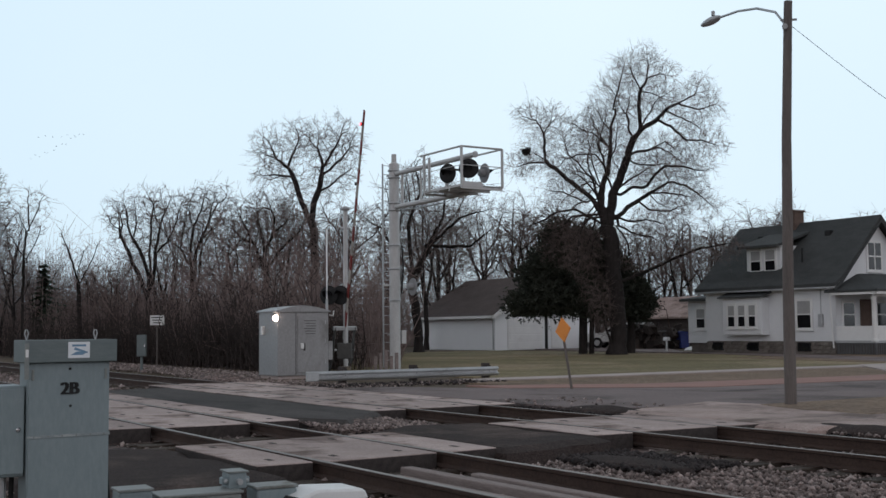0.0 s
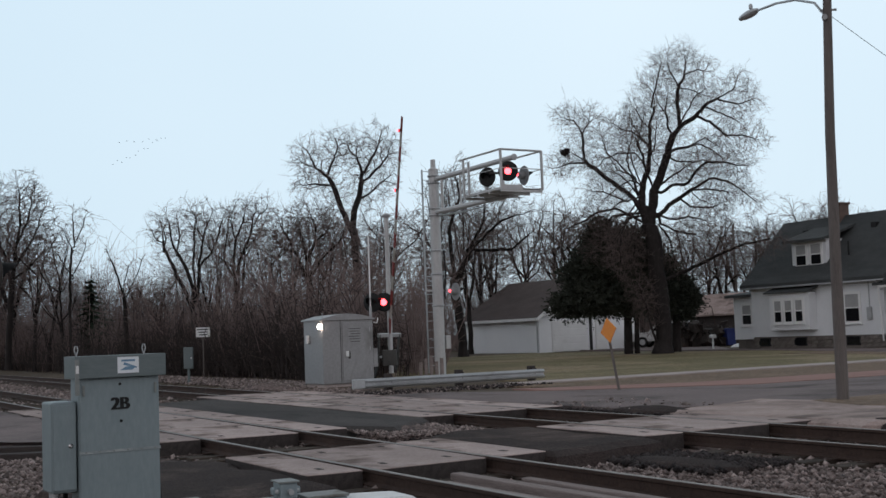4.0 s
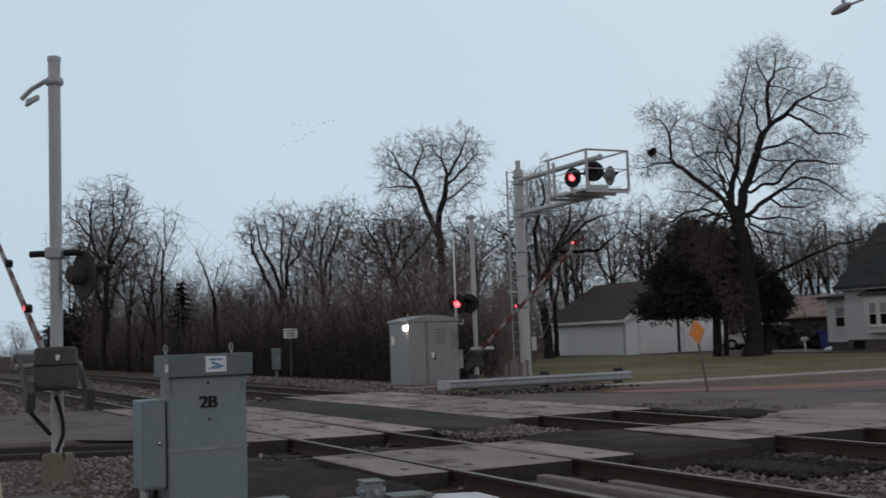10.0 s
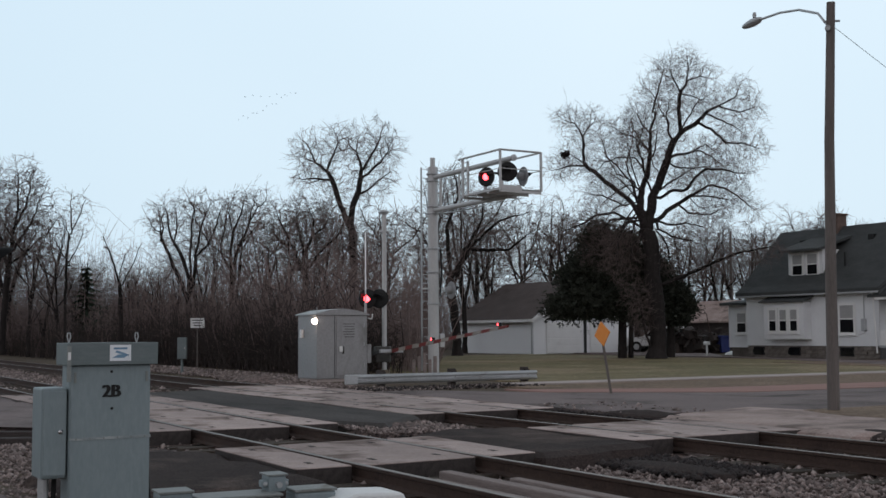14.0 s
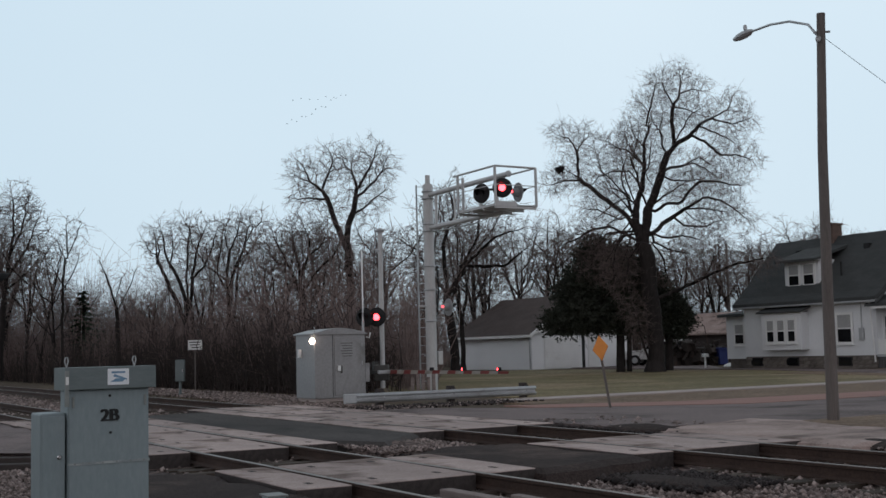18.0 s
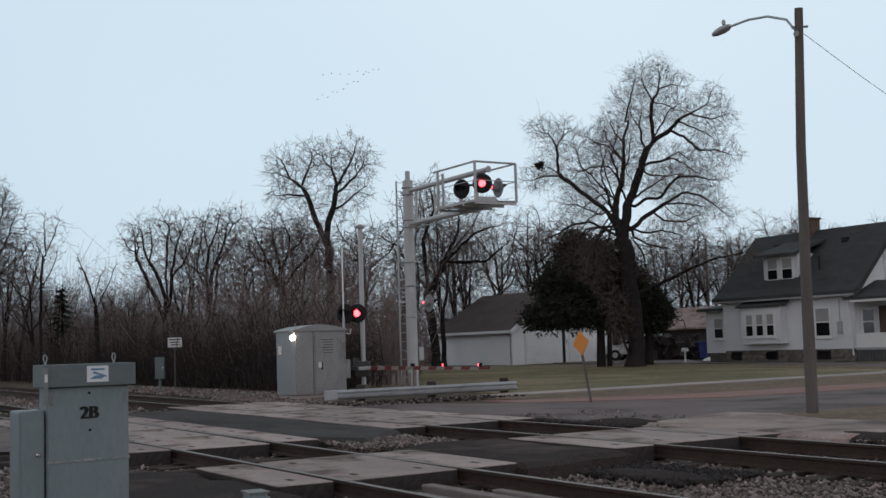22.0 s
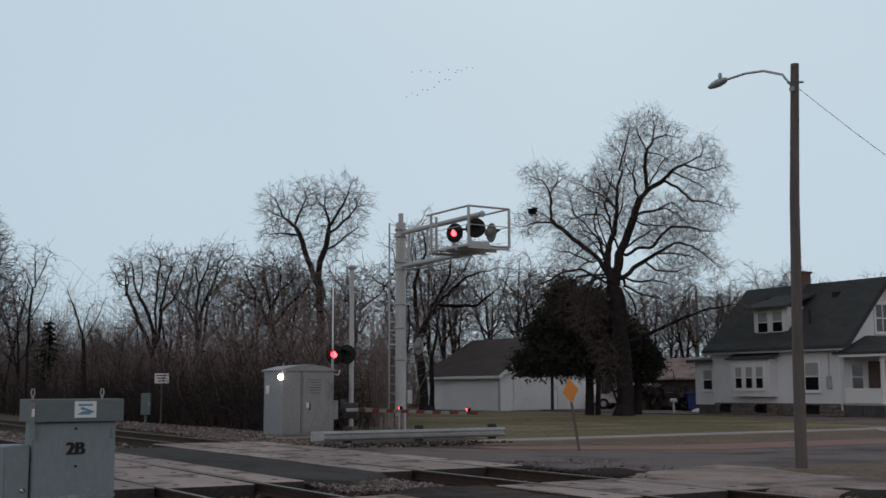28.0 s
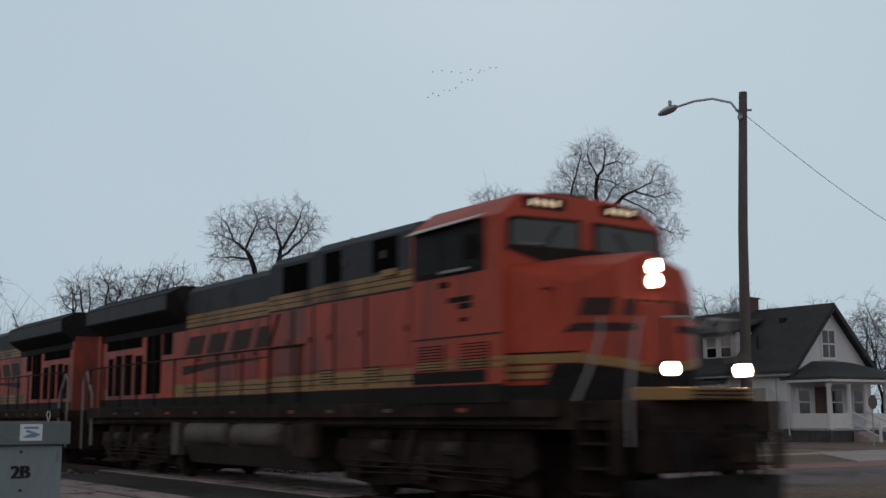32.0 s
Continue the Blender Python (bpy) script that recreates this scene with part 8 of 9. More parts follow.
        part("nose_band", on_nose(Vector((-0.85, -0.62, 0)), Vector((-0.85, 0, 0)), [(0, 1.93), (0.62, 1.86), (0.62, 1.98), (0, 2.05)], m, 0.01), LOCO_YELLOW, ob, "yellow band")
        part("nose_band", on_nose(NOSE_C, NOSE_R, [(0, 2.0), (1.15, 2.0), (1.15, 2.12), (0, 2.12)], m, 0.01), LOCO_YELLOW, ob, "yellow band")
        part("nose_skirt", on_nose(NOSE_F, NOSE_C, [(0, 1.5), (wide, 1.5), (wide, 1.99), (0, 1.92)], m, 0.008), LOCO_BLACK, ob, "black nose skirt")
        part("nose_skirt", on_nose(Vector((-0.85, -0.62, 0)), Vector((-0.85, 0, 0)), [(0, 1.5), (0.62, 1.5), (0.62, 1.85), (0, 1.92)], m, 0.008), LOCO_BLACK, ob, "black nose skirt")
        part("nose_skirt", on_nose(NOSE_C, NOSE_R, [(0, 1.5), (1.15, 1.5), (1.15, 1.72), (0.55, 1.72), (0.4, 1.99), (0, 1.99)], m, 0.008), LOCO_BLACK, ob, "black nose skirt")
        for z in (1.8, 1.9):
            part("nose_band", on_nose(NOSE_C, NOSE_R, [(0.5, z), (1.15, z), (1.15, z + 0.07), (0.47, z + 0.07)], m, 0.009), LOCO_YELLOW, ob, "yellow band")
        part("nose_seam", on_nose(NOSE_C, NOSE_R, [(0, 2.13), (1.15, 2.13), (1.15, 2.15), (0, 2.15)], m, 0.006), LOCO_BLACK, ob)
        part("grab_iron", tube([(-1.62, -1.28 * m, 2.95), (-1.6, -1.34 * m, 2.98), (-1.5, -1.3 * m, 2.98), (-1.5, -1.24 * m, 2.95)], 0.012, 6), LOCO_BLACK, ob)
    # cab
    part("cab", hull(mirrored([(-2.22, -1.52, 1.5), (-4.53, -1.52, 1.5), (-2.24, -1.52, 4.06), (-4.53, -1.52, 4.1), (-2.34, -1.12, 4.4), (-4.53, -1.12, 4.4), (-2.38, -0.5, 4.46), (-4.53, -0.5, 4.46)]), 0.03), LOCO_ORANGE, ob, "orange crew cab")
    part("windscreen_surround", prism([(-1.46, 3.58), (-0.58, 3.38), (0.58, 3.38), (1.46, 3.58), (1.44, 3.64), (0.06, 3.66), (-0.06, 3.66), (-1.44, 3.64)], "x", -0.03, 0.016), LOCO_BLACK, ob, "black panel under the windscreens", at=pose(-2.235, 0, 0))
    for s_ in (-1, 1):
        frame_ = part("windscreen_frame", prism([(s_ * 1.45, 3.58), (s_ * 1.42, 4.0), (s_ * 1.3, 4.05), (s_ * 0.12, 4.08), (s_ * 0.12, 3.6)], "x", -0.03, 0.02), LOCO_BLACK, ob, "black rubber window frame", at=pose(-2.245, 0, 0))
        part("windscreen", prism([(s_ * 1.39, 3.64), (s_ * 1.36, 3.97), (s_ * 1.27, 4.0), (s_ * 0.18, 4.03), (s_ * 0.18, 3.66)], "x", 0.018, 0.03), CAB_GLASS, frame_, "dark windscreen")
        part("wiper", tube([(0.045, s_ * 0.8, 3.64), (0.05, s_ * 0.55, 3.95)], 0.012, 5), BLACK, frame_)
        part("wiper", tube([(0.045, s_ * 1.3, 3.66), (0.05, s_ * 0.85, 3.68)], 0.012, 5), RAIL_SILVER, frame_)
        c = s_ * 0.72
        nb = part("number_board", box(-0.08, 0.035, c - 0.36, c + 0.36, 4.19, 4.37, 0.015), LOCO_BLACK, ob, "number board with plain lit bars", at=pose(-2.30, 0, 0))
        for k in range(4):
            x = c - 0.24 + 0.14 * k
            part("number_bar", prism([(x - 0.045, 4.235), (x + 0.035, 4.235), (x + 0.06, 4.325), (x - 0.02, 4.325)], "x", 0.036, 0.042), BOARD_GLOW, nb)
        # side windows in a dark frame, with a pale awning let down above them
        y = s_ * 1.52
        win = part("window_frame", band(-4.44, -2.64, y, 3.32, 4.05, 0.012), LOCO_BLACK, ob, "black side window frame")
        part("pane", band(-4.36, -3.72, y, 3.4, 3.98, 0.016), DARK_PANE, win, "dark cab side window")
        part("pane", band(-3.62, -3.12, y, 3.4, 3.98, 0.022), DARK_PANE, win, "dark sliding side window")
        part("pane", band(-2.98, -2.72, y, 3.4, 3.98, 0.016), DARK_PANE, win)
        part("mirror", box(-2.9, -2.85, y - 0.16 if y < 0 else y + 0.01, y - 0.01 if y < 0 else y + 0.16, 3.5, 3.85, 0.01), LOCO_BLACK, win)
        part("armrest", band(-3.7, -3.0, y, 3.36, 3.40, 0.05), RAIL_SILVER, win)
        part("awning", hull([(-4.45, y, 4.09), (-2.66, y, 4.12), (-2.66, y, 4.1), (-4.45, y, 4.07), (-4.42, y + s_ * 0.14, 4.02), (-2.70, y + s_ * 0.14, 4.06), (-4.42, y + s_ * 0.14, 4.0), (-2.70, y + s_ * 0.14, 4.04)]), AWNING, ob, "pale slanting window awning")
        em = part("cab_emblem", band(-3.55, -2.95, y, 2.92, 3.0, 0.005), LOCO_BLACK, ob, "worn dark emblem without lettering")
        part("emblem_bar", band(-3.3, -2.95, y, 2.82, 2.9, 0.005), LOCO_BLACK, em)
        part("emblem_bar", band(-3.25, -3.05, y, 2.64, 2.7, 0.005), LOCO_BLACK, em)
        part("cab_lamp", box(-3.75, -3.55, y - 0.03, y + 0.03, 3.16, 3.24, 0.01), LOCO_BLACK, ob)
        part("cab_seam", band(-4.5, -2.26, y, 2.42, 2.445, 0.006), BLACK, ob)
        for x0, x1 in ((-4.36, -3.64), (-3.24, -2.56)):
            grille = part("louvre", band(x0, x1, y, 1.97, 2.33, 0.006), LOCO_BLACK, ob)
            for q in range(8):
                part("slat", band(x0 + 0.02, x1 - 0.02, y, 1.985 + 0.043 * q, 2.01 + 0.043 * q, 0.02), LOCO_ORANGE if q > 2 else LOCO_YELLOW, grille)
        for z0, z1, x0, x1, m_ in ((1.5, 1.75, -4.53, -2.2, LOCO_BLACK), (1.98, 2.04, -3.62, -3.26, LOCO_YELLOW), (2.07, 2.12, -3.62, -3.26, LOCO_YELLOW), (1.98, 2.04, -2.54, -2.2, LOCO_YELLOW), (2.07, 2.12, -2.54, -2.2, LOCO_YELLOW), (1.78, 1.95, -4.5, -2.6, LOCO_BLACK)):
            part("stripe", band(x0, x1, y, z0, z1, 0.007), m_, ob, "yellow stripe" if m_ is LOCO_YELLOW else "black stripe")
    # roof equipment
    part("air_conditioner", box(-4.2, -3.0, -0.5, 0.5, 4.44, 4.56, 0.05), LOCO_ORANGE, ob)
    part("antenna_plate", box(-2.95, -2.5, -0.35, 0.35, 4.45, 4.52, 0.02), LOCO_BLACK, ob)
    part("horn", tube([(-5.3, 0.1, 4.45), (-4.9, 0.1, 4.46)], [0.03, 0.09], 10), LOCO_BLACK, ob)
    # equipment section flush with the cab, then the narrower engine hood
    for x0, x1, half, top in ((-7.8, -4.53, 1.47, 4.3), (-9.7, -7.8, 1.40, 4.26), (-14.5, -9.7, 1.12, 4.2), (-20.3, -14.5, 1.135, 4.0)):
        part("hood", box(x0, x1, -half, half, 1.5, 3.42, 0.015), LOCO_ORANGE, ob, "orange engine hood")
        part("upper_hood", prism([(-half, 3.42), (-half, top - 0.14), (-half + 0.16, top), (half - 0.16, top), (half, top - 0.14), (half, 3.42)], "x", x0, x1, 0.01), HOOD_BLACK, ob, "faded black upper hood")
        for y in (-half, half):
            if x0 > -15:
                part("stripe", band(x0, x1, y, 3.28, 3.55, 0.006), LOCO_YELLOW, ob, "yellow stripe")
                part("stripe", band(x0, x1, y, 3.24, 3.275, 0.006), BLACK, ob)
                for z in (3.36, 3.45):
                    part("pinstripe", band(x0, x1, y, z, z + 0.018, 0.009), BLACK, ob)
                part("stripe", band(x0, x1, y, 1.76, 2.04, 0.006), LOCO_YELLOW, ob, "yellow stripe")
                for z in (1.84, 1.93):
                    part("pinstripe", band(x0, x1, y, z, z + 0.018, 0.009), BLACK, ob)
            else:
                part("stripe", band(x0, x1, y, 3.22, 3.66, 0.006), LOCO_BLACK, ob, "black band")
                part("stripe", band(x0 + 0.2, -19.7, y, 1.76, 2.04, 0.006), LOCO_YELLOW, ob, "yellow stripe")
                part("stripe", band(-15.2, x1, y, 1.76, 2.04, 0.006), LOCO_YELLOW, ob, "yellow stripe")
            part("stripe", band(x0, x1, y, 1.5, 1.75, 0.006), LOCO_BLACK, ob, "black band")
    for s_ in (-1, 1):
        # openings as flat plates with their inner shade painted black, and small lamps in the upper hood
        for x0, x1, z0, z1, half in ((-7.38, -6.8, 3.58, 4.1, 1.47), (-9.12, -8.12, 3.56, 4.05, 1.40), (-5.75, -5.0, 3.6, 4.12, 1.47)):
            part("roof_grille", band(x0, x1, s_ * half, z0, z1, 0.016), OPENING_SHADE, ob, "flat plate in the upper hood, painted black as the shade of an opening")
        for x in (-6.72, -5.45):
            part("gauge_light", band(x, x + 0.1, s_ * 1.47, 3.8, 3.92, 0.03), TANK_GREY, ob, "small pale fitting")
        part("fitting", band(-5.4, -5.0, s_ * 1.47, 3.5, 3.6, 0.06), LOCO_YELLOW, ob)
        # body doors with dark joints
        for x0, x1, half in ((-5.9, -4.6, 1.47), (-6.95, -6.0, 1.47), (-7.72, -7.05, 1.47), (-8.62, -7.9, 1.40), (-9.6, -8.75, 1.40)):
            y = s_ * half
            door = part("body_door", band(x0, x1, y, 2.1, 3.22, 0.014), LOCO_ORANGE, ob)
            part("joint", band(x0 - 0.08, x0 - 0.03, y, 1.78, 3.22, 0.02), BLACK, door)
            part("latch", band(x1 - 0.14, x1 - 0.09, y, 2.6, 2.7, 0.03), LOCO_BLACK, door)
        for x0 in (-5.5, -7.0):
            grille = part("louvre", band(x0 - 0.5, x0, s_ * 1.47, 1.84, 2.1, 0.012), BLACK, ob)
            for q in range(5):
                part("slat", band(x0 - 0.48, x0 - 0.02, s_ * 1.47, 1.855 + 0.048 * q, 1.88 + 0.048 * q, 0.026), LOCO_YELLOW, grille)
        part("diagonal_edge", prism([(-9.66, 2.6), (-9.6, 2.6), (-9.22, 3.2), (-9.28, 3.2)], "y", s_ * 1.42 - 0.02, s_ * 1.42 + 0.02), LOCO_BLACK, ob)
        for k in range(5):
            x = -9.8 - 0.95 * k
            door = part("hood_door", band(x - 0.88, x - 0.03, s_ * 1.12, 2.1, 3.2, 0.014), LOCO_ORANGE, ob)
            part("latch", band(x - 0.13, x - 0.08, s_ * 1.12, 2.5, 2.6, 0.03), LOCO_BLACK, door)
        # dark logo shapes on the hood: four slanted blocks and a tapering underline
        y = s_ * 1.136
        for k in range(4):
            x = -14.5 + 1.2 * k
            part("logo_bar", prism([(x, 2.66), (x + 0.86, 2.66), (x + 1.12, 3.06), (x + 0.26, 3.06)], "y", y - 0.01, y + 0.01), LOGO_DARK, ob, "dark slanted logo shape")
        part("logo_bar", prism([(-14.6, 2.23), (-12.9, 2.36), (-10.16, 2.45), (-10.16, 2.47), (-12.9, 2.46), (-14.6, 2.43)], "y", y - 0.01, y + 0.01), LOGO_DARK, ob, "dark tapering underline")
        # openings of the radiator compartment: plates with the shade inside put into their colour
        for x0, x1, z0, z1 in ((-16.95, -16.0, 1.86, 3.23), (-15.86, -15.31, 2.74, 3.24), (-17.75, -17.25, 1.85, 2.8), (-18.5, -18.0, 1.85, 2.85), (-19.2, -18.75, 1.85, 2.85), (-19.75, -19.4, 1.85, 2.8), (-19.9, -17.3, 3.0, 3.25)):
            g = part("intake_grille", band(x0, x1, s_ * 1.135, z0, z1, 0.015), OPENING_SHADE, ob, "intake grille, a plate painted black for its inner shade")
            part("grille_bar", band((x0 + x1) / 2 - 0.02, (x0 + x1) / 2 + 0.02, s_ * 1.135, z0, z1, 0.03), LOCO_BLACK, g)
    # radiator wings
    part("radiator", prism([(-1.15, 3.4), (-1.55, 3.67), (-1.57, 4.05), (-1.2, 4.24), (1.2, 4.24), (1.57, 4.05), (1.55, 3.67), (1.15, 3.4)], "x", -20.45, -14.6, 0.02), LOCO_BLACK, ob, "black overhanging radiator")
    part("radiator_screen", box(-20.3, -14.8, -1.15, 1.15, 4.24, 4.27), LOCO_BLACK, ob)
    for y in (-1.572, 1.56):
        part("radiator_side", box(-20.4, -14.65, y, y + 0.012, 3.7, 4.02), surface("dusty_radiator_side", (0.05, 0.052, 0.055), (0.08, 0.083, 0.087), 0.7, fine=12, coarse=1.1, bump=0.03, stain=(0.035, 0.034, 0.034)), ob, "dusty grey radiator side")
    part("exhaust_stack", box(-11.6, -10.7, -0.35, 0.35, 4.18, 4.36, 0.03), LOCO_BLACK, ob)
    part("fan_housing", lathe([(0.5, 4.18), (0.55, 4.3), (0.4, 4.34)], 20), LOCO_BLACK, ob, at=pose(-13.2, 0, 0))
    for x, h in ((-9.9, 0.14), (-10.2, 0.08), (-12.4, 0.1), (-12.0, 0.07)):
        part("roof_fitting", box(x - 0.14, x + 0.14, -0.7, -0.4, 4.18, 4.2 + h, 0.02), LOCO_BLACK, ob)
    part("rear_panel", box(-20.45, -20.3, -1.2, 1.2, 1.5, 3.6, 0.03), LOCO_ORANGE, ob, "orange rear panel")
    # handrails
    for y in (-1.44, 1.44):
        part("handrail", tube([(-8.2, y, 2.58), (rear + 0.9, y, 2.56), (rear + 0.5, y, 2.5)], 0.02, 8), LOCO_BLACK, ob)
        for k in range(11):
            x = -8.4 - 1.19 * k
            part("stanchion", pipe((x, y, 1.5), (x, y, 2.57), 0.024, 6), LOCO_BLACK, ob)
        part("step_rail", tube([(-0.05, y * 0.9, 0.95), (-0.05, y * 0.9, 1.5), (-0.25, y * 0.74, 1.85), (-0.42, y * 0.55, 2.4), (-0.42, y * 0.5, 2.55)], 0.022, 8), RAIL_SILVER, ob, "bent silver step handrail")
        part("step_rail", tube([(-0.85, y, 0.95), (-0.85, y, 1.5), (-0.75, y * 0.9, 1.9), (-0.72, y * 0.78, 2.35), (-0.72, y * 0.78, 2.55)], 0.022, 8), RAIL_SILVER, ob, "bent silver step handrail")
        part("rear_rail", tube([(rear + 0.05, y, 0.5), (rear + 0.05, y, 2.3), (rear + 0.3, y, 2.5), (rear + 0.8, y, 1.9), (rear + 0.85, y, 0.6)], 0.03, 8), RAIL_SILVER, ob, "bent silver step handrail")
    part("front_rail", tube([(-0.1, -0.62, 2.52), (-0.1, -0.2, 2.54), (-0.05, 0.0, 2.4), (-0.1, 0.2, 2.54), (-0.1, 0.62, 2.52)], 0.02, 8), RAIL_SILVER, ob)
    for y in (-0.62, 0.62):
        part("front_post", pipe((-0.1, y, 1.6), (-0.1, y, 2.52), 0.02, 8), LOCO_BLACK, ob)
    # lamps
    for y in (-0.64, 0.64):
        lamp = part("ditch_light", lathe([(0.03, -0.16), (0.11, -0.14), (0.115, 0.0)], 18), LOCO_BLACK, ob, at=pose(0.0, y, 1.885, 0, 90, 0))
        part("lens", lathe([(0.085, 0.0), (0.07, 0.012), (0.03, 0.02)], 18), HEAD_GLOW if lit else GLASS, lamp, "bright ditch light" if lit else "")
        part("bracket", box(-0.14, -0.08, y - 0.03, y + 0.03, 1.62, 1.82), LOCO_BLACK, lamp, at=pose(0, 0, 0, 0, -90, 0) @ pose(0, -y, -1.885))
    part("headlight_case", hull([(-1.02, -0.17, 2.97), (-1.02, 0.17, 2.97), (-0.9, -0.16, 2.98), (-0.9, 0.16, 2.98), (-0.9, -0.16, 3.4), (-0.9, 0.16, 3.4), (-1.05, -0.17, 3.44), (-1.05, 0.17, 3.44)], 0.02), LOCO_ORANGE, ob)
    for z in (3.09, 3.29):
        part("headlight", lathe([(0.088, 0.0), (0.075, 0.012), (0.03, 0.02)], 18), HEAD_GLOW if lit else GLASS, ob, "bright headlight" if lit else "", at=pose(-0.895, 0, z, 0, 90, 0))
    # tank and reservoirs
    part("fuel_tank", prism([(-1.4, 1.2), (-1.4, 0.75), (-1.15, 0.35), (1.15, 0.35), (1.4, 0.75), (1.4, 1.2)], "x", -14.0, -8.2, 0.03), TANK_BROWN, ob, "grimy fuel tank")
    for y in (-1.38, 1.38):
        for x in (-10.0, -12.4):
            part("air_reservoir", tube([(x - 1.0, y, 0.98), (x - 0.92, y, 0.98), (x + 0.92, y, 0.98), (x + 1.0, y, 0.98)], [0.14, 0.22, 0.22, 0.14], 18), TANK_GREY, ob, "pale cylindrical air reservoir", smooth=True)
        part("equipment_box", box(-8.5, -7.7, y - 0.12, y + 0.06, 0.6, 1.2, 0.03), LOCO_GREY, ob)
        part("equipment_box", box(-14.3, -13.9, y - 0.12, y + 0.06, 0.5, 1.2, 0.03), TANK_GREY, ob)
        part("pipe_run", tube([(-1.4, y * 1.02, 1.22), (-8.0, y * 1.02, 1.2), (-14.0, y * 1.02, 1.22), (-19.5, y * 1.02, 1.2)], 0.03, 6), LOCO_GREY, ob)
    # trucks
    for c in (-4.6, -17.0):
        truck = part("truck_frame", box(c - 2.5, c + 2.5, -1.02, 1.02, 0.62, 1.0, 0.05), LOCO_GREY, ob, "grimy three-axle truck")
        for y in (-1.2, 1.2):
            part("side_frame", prism([(c - 2.7, 0.62), (c - 2.4, 0.48), (c - 1.5, 0.48), (c - 1.1, 0.62), (c - 0.5, 0.5), (c + 0.5, 0.5), (c + 1.1, 0.62), (c + 1.5, 0.48), (c + 2.4, 0.48), (c + 2.7, 0.62), (c + 2.6, 0.95), (c - 2.6, 0.95)],
                                     "y", y - 0.07, y + 0.07, 0.015), LOCO_GREY, truck)
            for x in (c - 1.95, c, c + 1.95):
                part("journal_box", box(x - 0.2, x + 0.2, y - 0.14, y + 0.14, 0.35, 0.72, 0.04), LOCO_GREY, truck)
            for x in (c - 1.0, c + 1.0):
                part("spring", tube([(x, y * 1.05, 0.6), (x, y * 1.05, 1.1)], 0.09, 10), LOCO_GREY, truck)
                part("brake_cylinder", tube([(x - 0.25, y * 1.12, 0.85), (x + 0.15, y * 1.12, 0.85)], 0.11, 12), TANK_BROWN, truck)
        for x in (c - 1.65, c, c + 1.65):
            part("traction_motor", box(x - 0.8, x + 0.8, -0.68, 0.68, 0.16, 1.1, 0.04), LOCO_GREY, truck)
        for y in (-1.12, 1.12):
            part("brake_rigging", prism([(c - 2.6, 0.3), (c - 1.5, 0.22), (c - 0.5, 0.3), (c + 0.5, 0.22), (c + 1.5, 0.3), (c + 2.6, 0.24), (c + 2.5, 1.12), (c - 2.5, 1.12)], "y", y - 0.03, y + 0.03), LOCO_GREY, truck)
        for y in (-1.34, 1.34):
            for k in range(3):
                part("brake_rod", tube([(c - 2.2, y, 0.42 + 0.1 * k), (c, y, 0.46 + 0.08 * k), (c + 2.2, y, 0.42 + 0.1 * k)], 0.018, 5), LOCO_GREY, truck)
            part("damper", tube([(c - 0.35, y, 0.55), (c - 0.15, y, 1.12)], 0.045, 8), TANK_BROWN, truck)
            part("sand_pipe", tube([(c + 2.3, y * 0.9, 1.15), (c + 2.45, y * 0.85, 0.7), (c + 2.62, y * 0.6, 0.12)], 0.02, 6), LOCO_GREY, truck)
        for x in (c - 1.95, c, c + 1.95):
            wheelset(ob, x)
    return ob


TRAIN = [locomotive("orange and black diesel locomotive with lit headlights")]
TRAIN.append(locomotive("orange and black diesel locomotive coupled back to back behind the first", False))


# ---- a flock crossing the sky ----
def wing(side):
    return prism([(-0.10, 0.02), (0.14, 0.02), (0.07, 0.42), (-0.05, 0.65), (-0.12, 0.4)], "z", -0.015, 0.015) if side > 0 else prism([(-0.10, -0.02), (0.14, -0.02), (0.07, -0.42), (-0.05, -0.65), (-0.12, -0.4)], "z", -0.015, 0.015)


BIRDS = []
BIRD_BODY = finish(lathe([(0.01, -0.32), (0.07, -0.18), (0.09, 0.0), (0.065, 0.14), (0.03, 0.26), (0.035, 0.36), (0.01, 0.42)], 8, m=pose(0, 0, 0, 0, 90, 0)), "body")
WINGS = [finish(wing(k), "wing") for k in (-1, 1)]
for me in (BIRD_BODY, *WINGS):
    me.materials.append(LAMP_DARK)
flock_rng = np.random.default_rng(8)
for k in range(19):
    if k < 13:
        off = (-1.9 * k - 0.5 * flock_rng.random(), 0.6 * flock_rng.normal(), -0.95 * k + 0.5 * flock_rng.normal())
    else:
        q = k - 12
        off = (-3.2 * q - 2.0, 3.0 + flock_rng.normal(), -0.3 - 0.1 * q + 0.3 * flock_rng.normal())
    bird = thing("bird", "distant dark goose flying in a flock", "bird", None, "flock of geese")
    part("body", BIRD_BODY, None, bird)
    for k_, me in enumerate(WINGS):
        part("wing", me, None, bird, at=pose(0, 0, 0.03, (12 if k_ else -12) * flock_rng.uniform(-1, 1), 0, 0))
    BIRDS.append((bird, off))
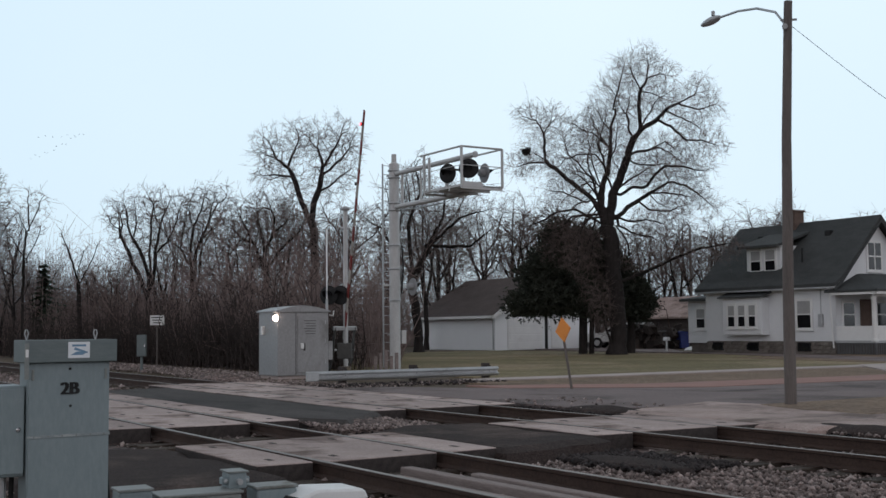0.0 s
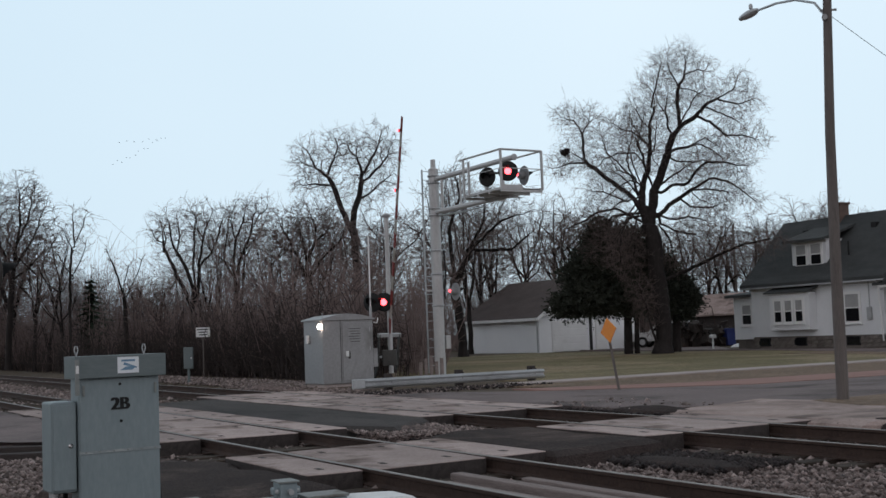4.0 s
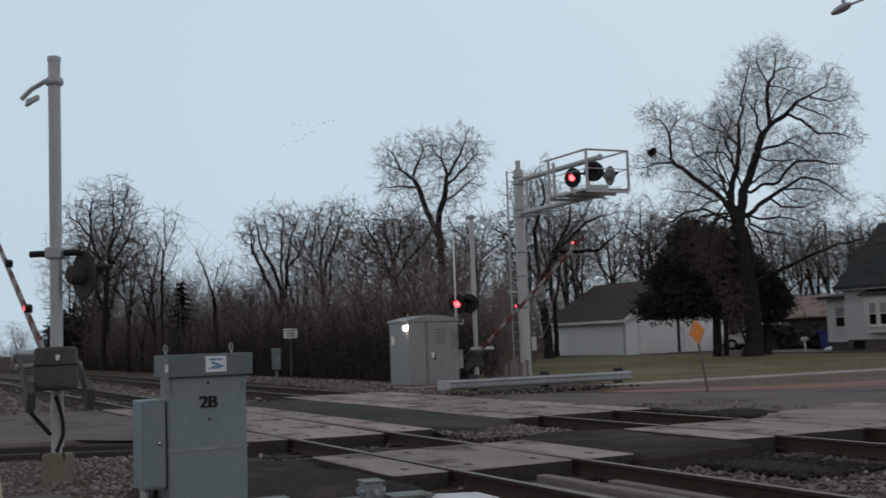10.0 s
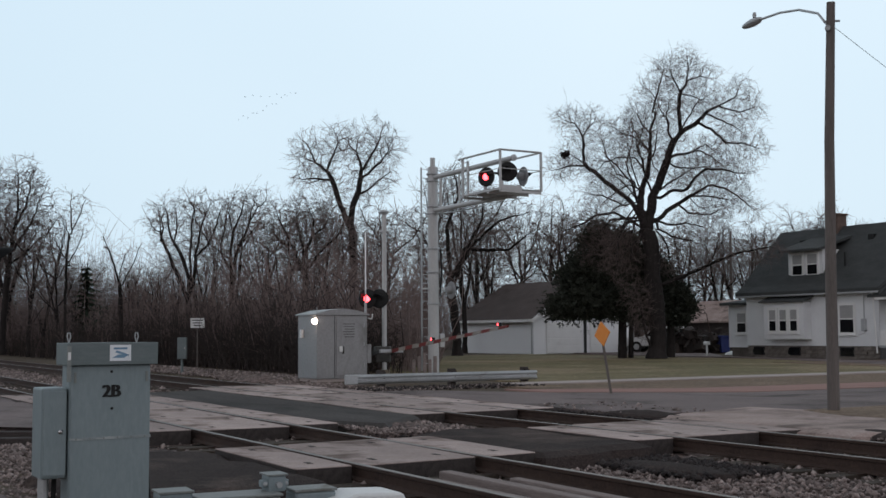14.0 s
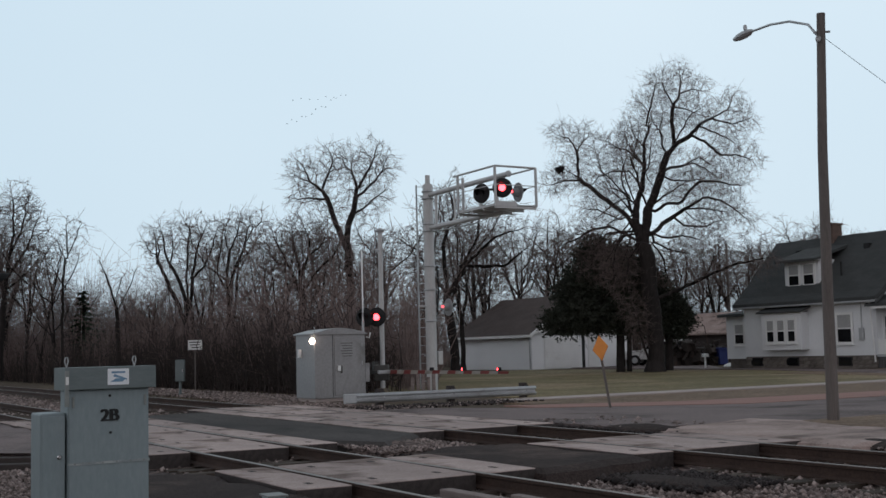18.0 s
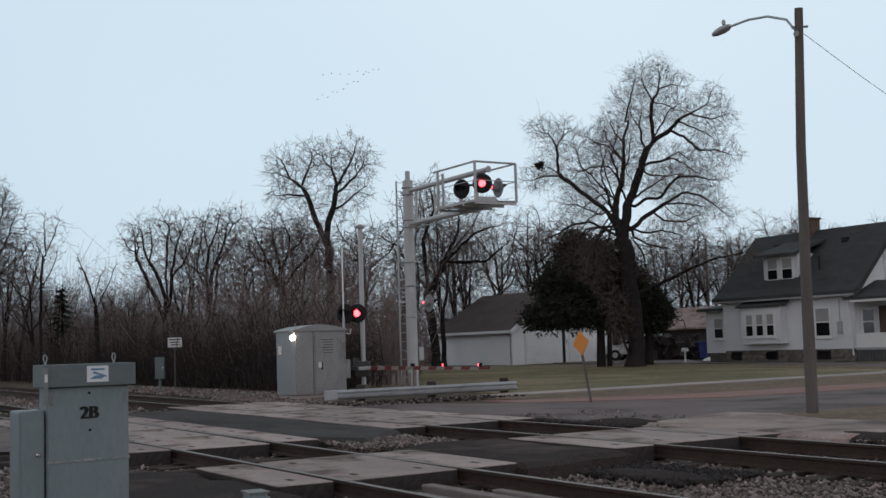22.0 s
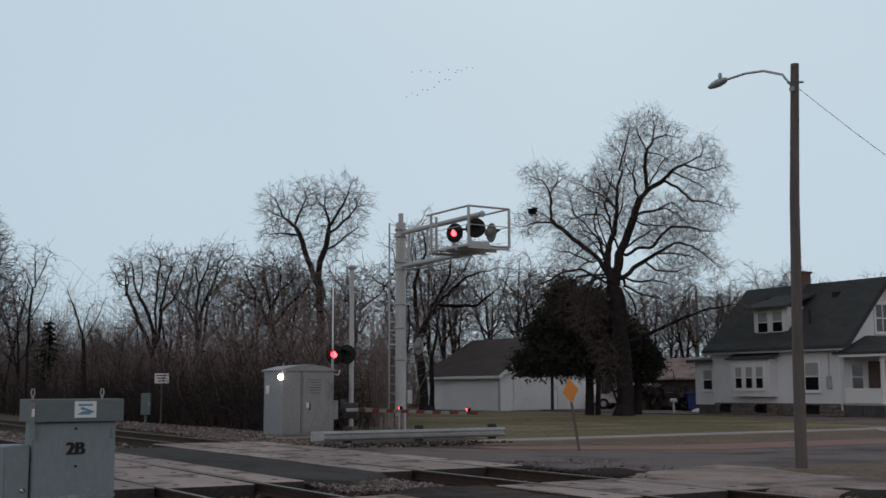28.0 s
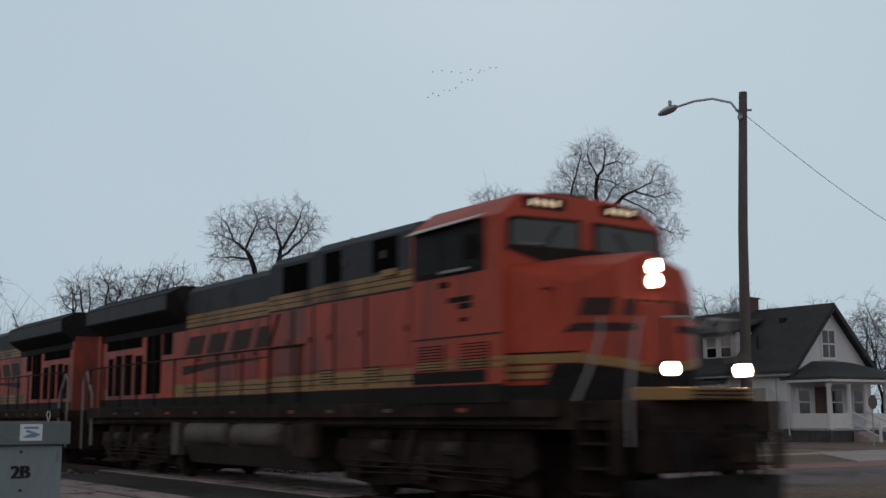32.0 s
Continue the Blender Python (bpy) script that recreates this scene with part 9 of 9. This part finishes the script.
# the flock's leader by azimuth and height in degrees
FLOCK = [(0, -17.2, 9.4), (6, -14.1, 10.3), (9, -12.0, 10.8), (13, -9.7, 11.6), (19, -5.6, 12.9), (23, -2.9, 14.0), (28, 1.3, 15.8), (32, 4.9, 17.0)]


# ---- what moves ----
GATE_FALL = [(0, 12), (4.3, 12), (4.5, 13.5), (5, 19), (5.5, 24.5), (6, 30), (6.5, 35.3), (7, 40.5), (7.5, 45.5), (8, 50.5), (8.5, 55), (9, 59), (9.5, 62.3), (10, 65.2), (10.5, 68.2), (11, 71), (11.5, 73.6), (12, 76), (13, 80),
             (14, 84), (15, 87.5), (16, 90), (32, 90)]
SPEED, NOSE_AT_END = 20.15, -10.3
FLASH, FLASH_START = 1.0555, 0.28


def motions():
    for arm, (x, y, z), turn in GATES:
        walk(arm, [(t, pose(x, y, z, 0, -(90 - a), turn)) for t, a in GATE_FALL])
    for k, loco in enumerate(TRAIN):
        rows = []
        for t in (0, 8, 16, 24, 28, 30, 31, 32):
            p = U * (NOSE_AT_END - 43.1 * k - SPEED * (32 - t)) + N * TRACKS[1]
            rows.append((t, pose(p.x, p.y, 0, 0, 0, TURN + 180 * k)))
        walk(loco, rows)
    for bird, off in BIRDS:
        rows = []
        for t, az, el in FLOCK:
            far = 520 - 4.5 * t
            a, e = radians(az), radians(el)
            rows.append((t, pose(far * math.sin(a) + off[0], far * math.cos(a) + off[1], EYE + far * math.tan(e) + off[2], 0, -6, 8)))
        walk(bird, rows)
    # each lit lens slides back into its housing and out again, so that the two lamps of a pair show in turn
    for lens, phase, depth, lead in LENSES:
        shown = lens.matrix_basis.copy()
        aside = shown @ Matrix.Translation((0, 0, -depth))
        rows = [(0.0, aside)]
        state = False
        t = FLASH_START
        while t < 31.95:
            on = (((t + 0.01 + lead - 9.02) / FLASH) % 1.0 < 0.5) == bool(phase)
            if on != state:
                rows.append((round(t - 0.005, 3), shown if state else aside))
                rows.append((round(t + 0.03, 3), shown if on else aside))
                state = on
            t += 0.033
        rows.append((32.0, shown if state else aside))
        walk(lens, rows)


motions()
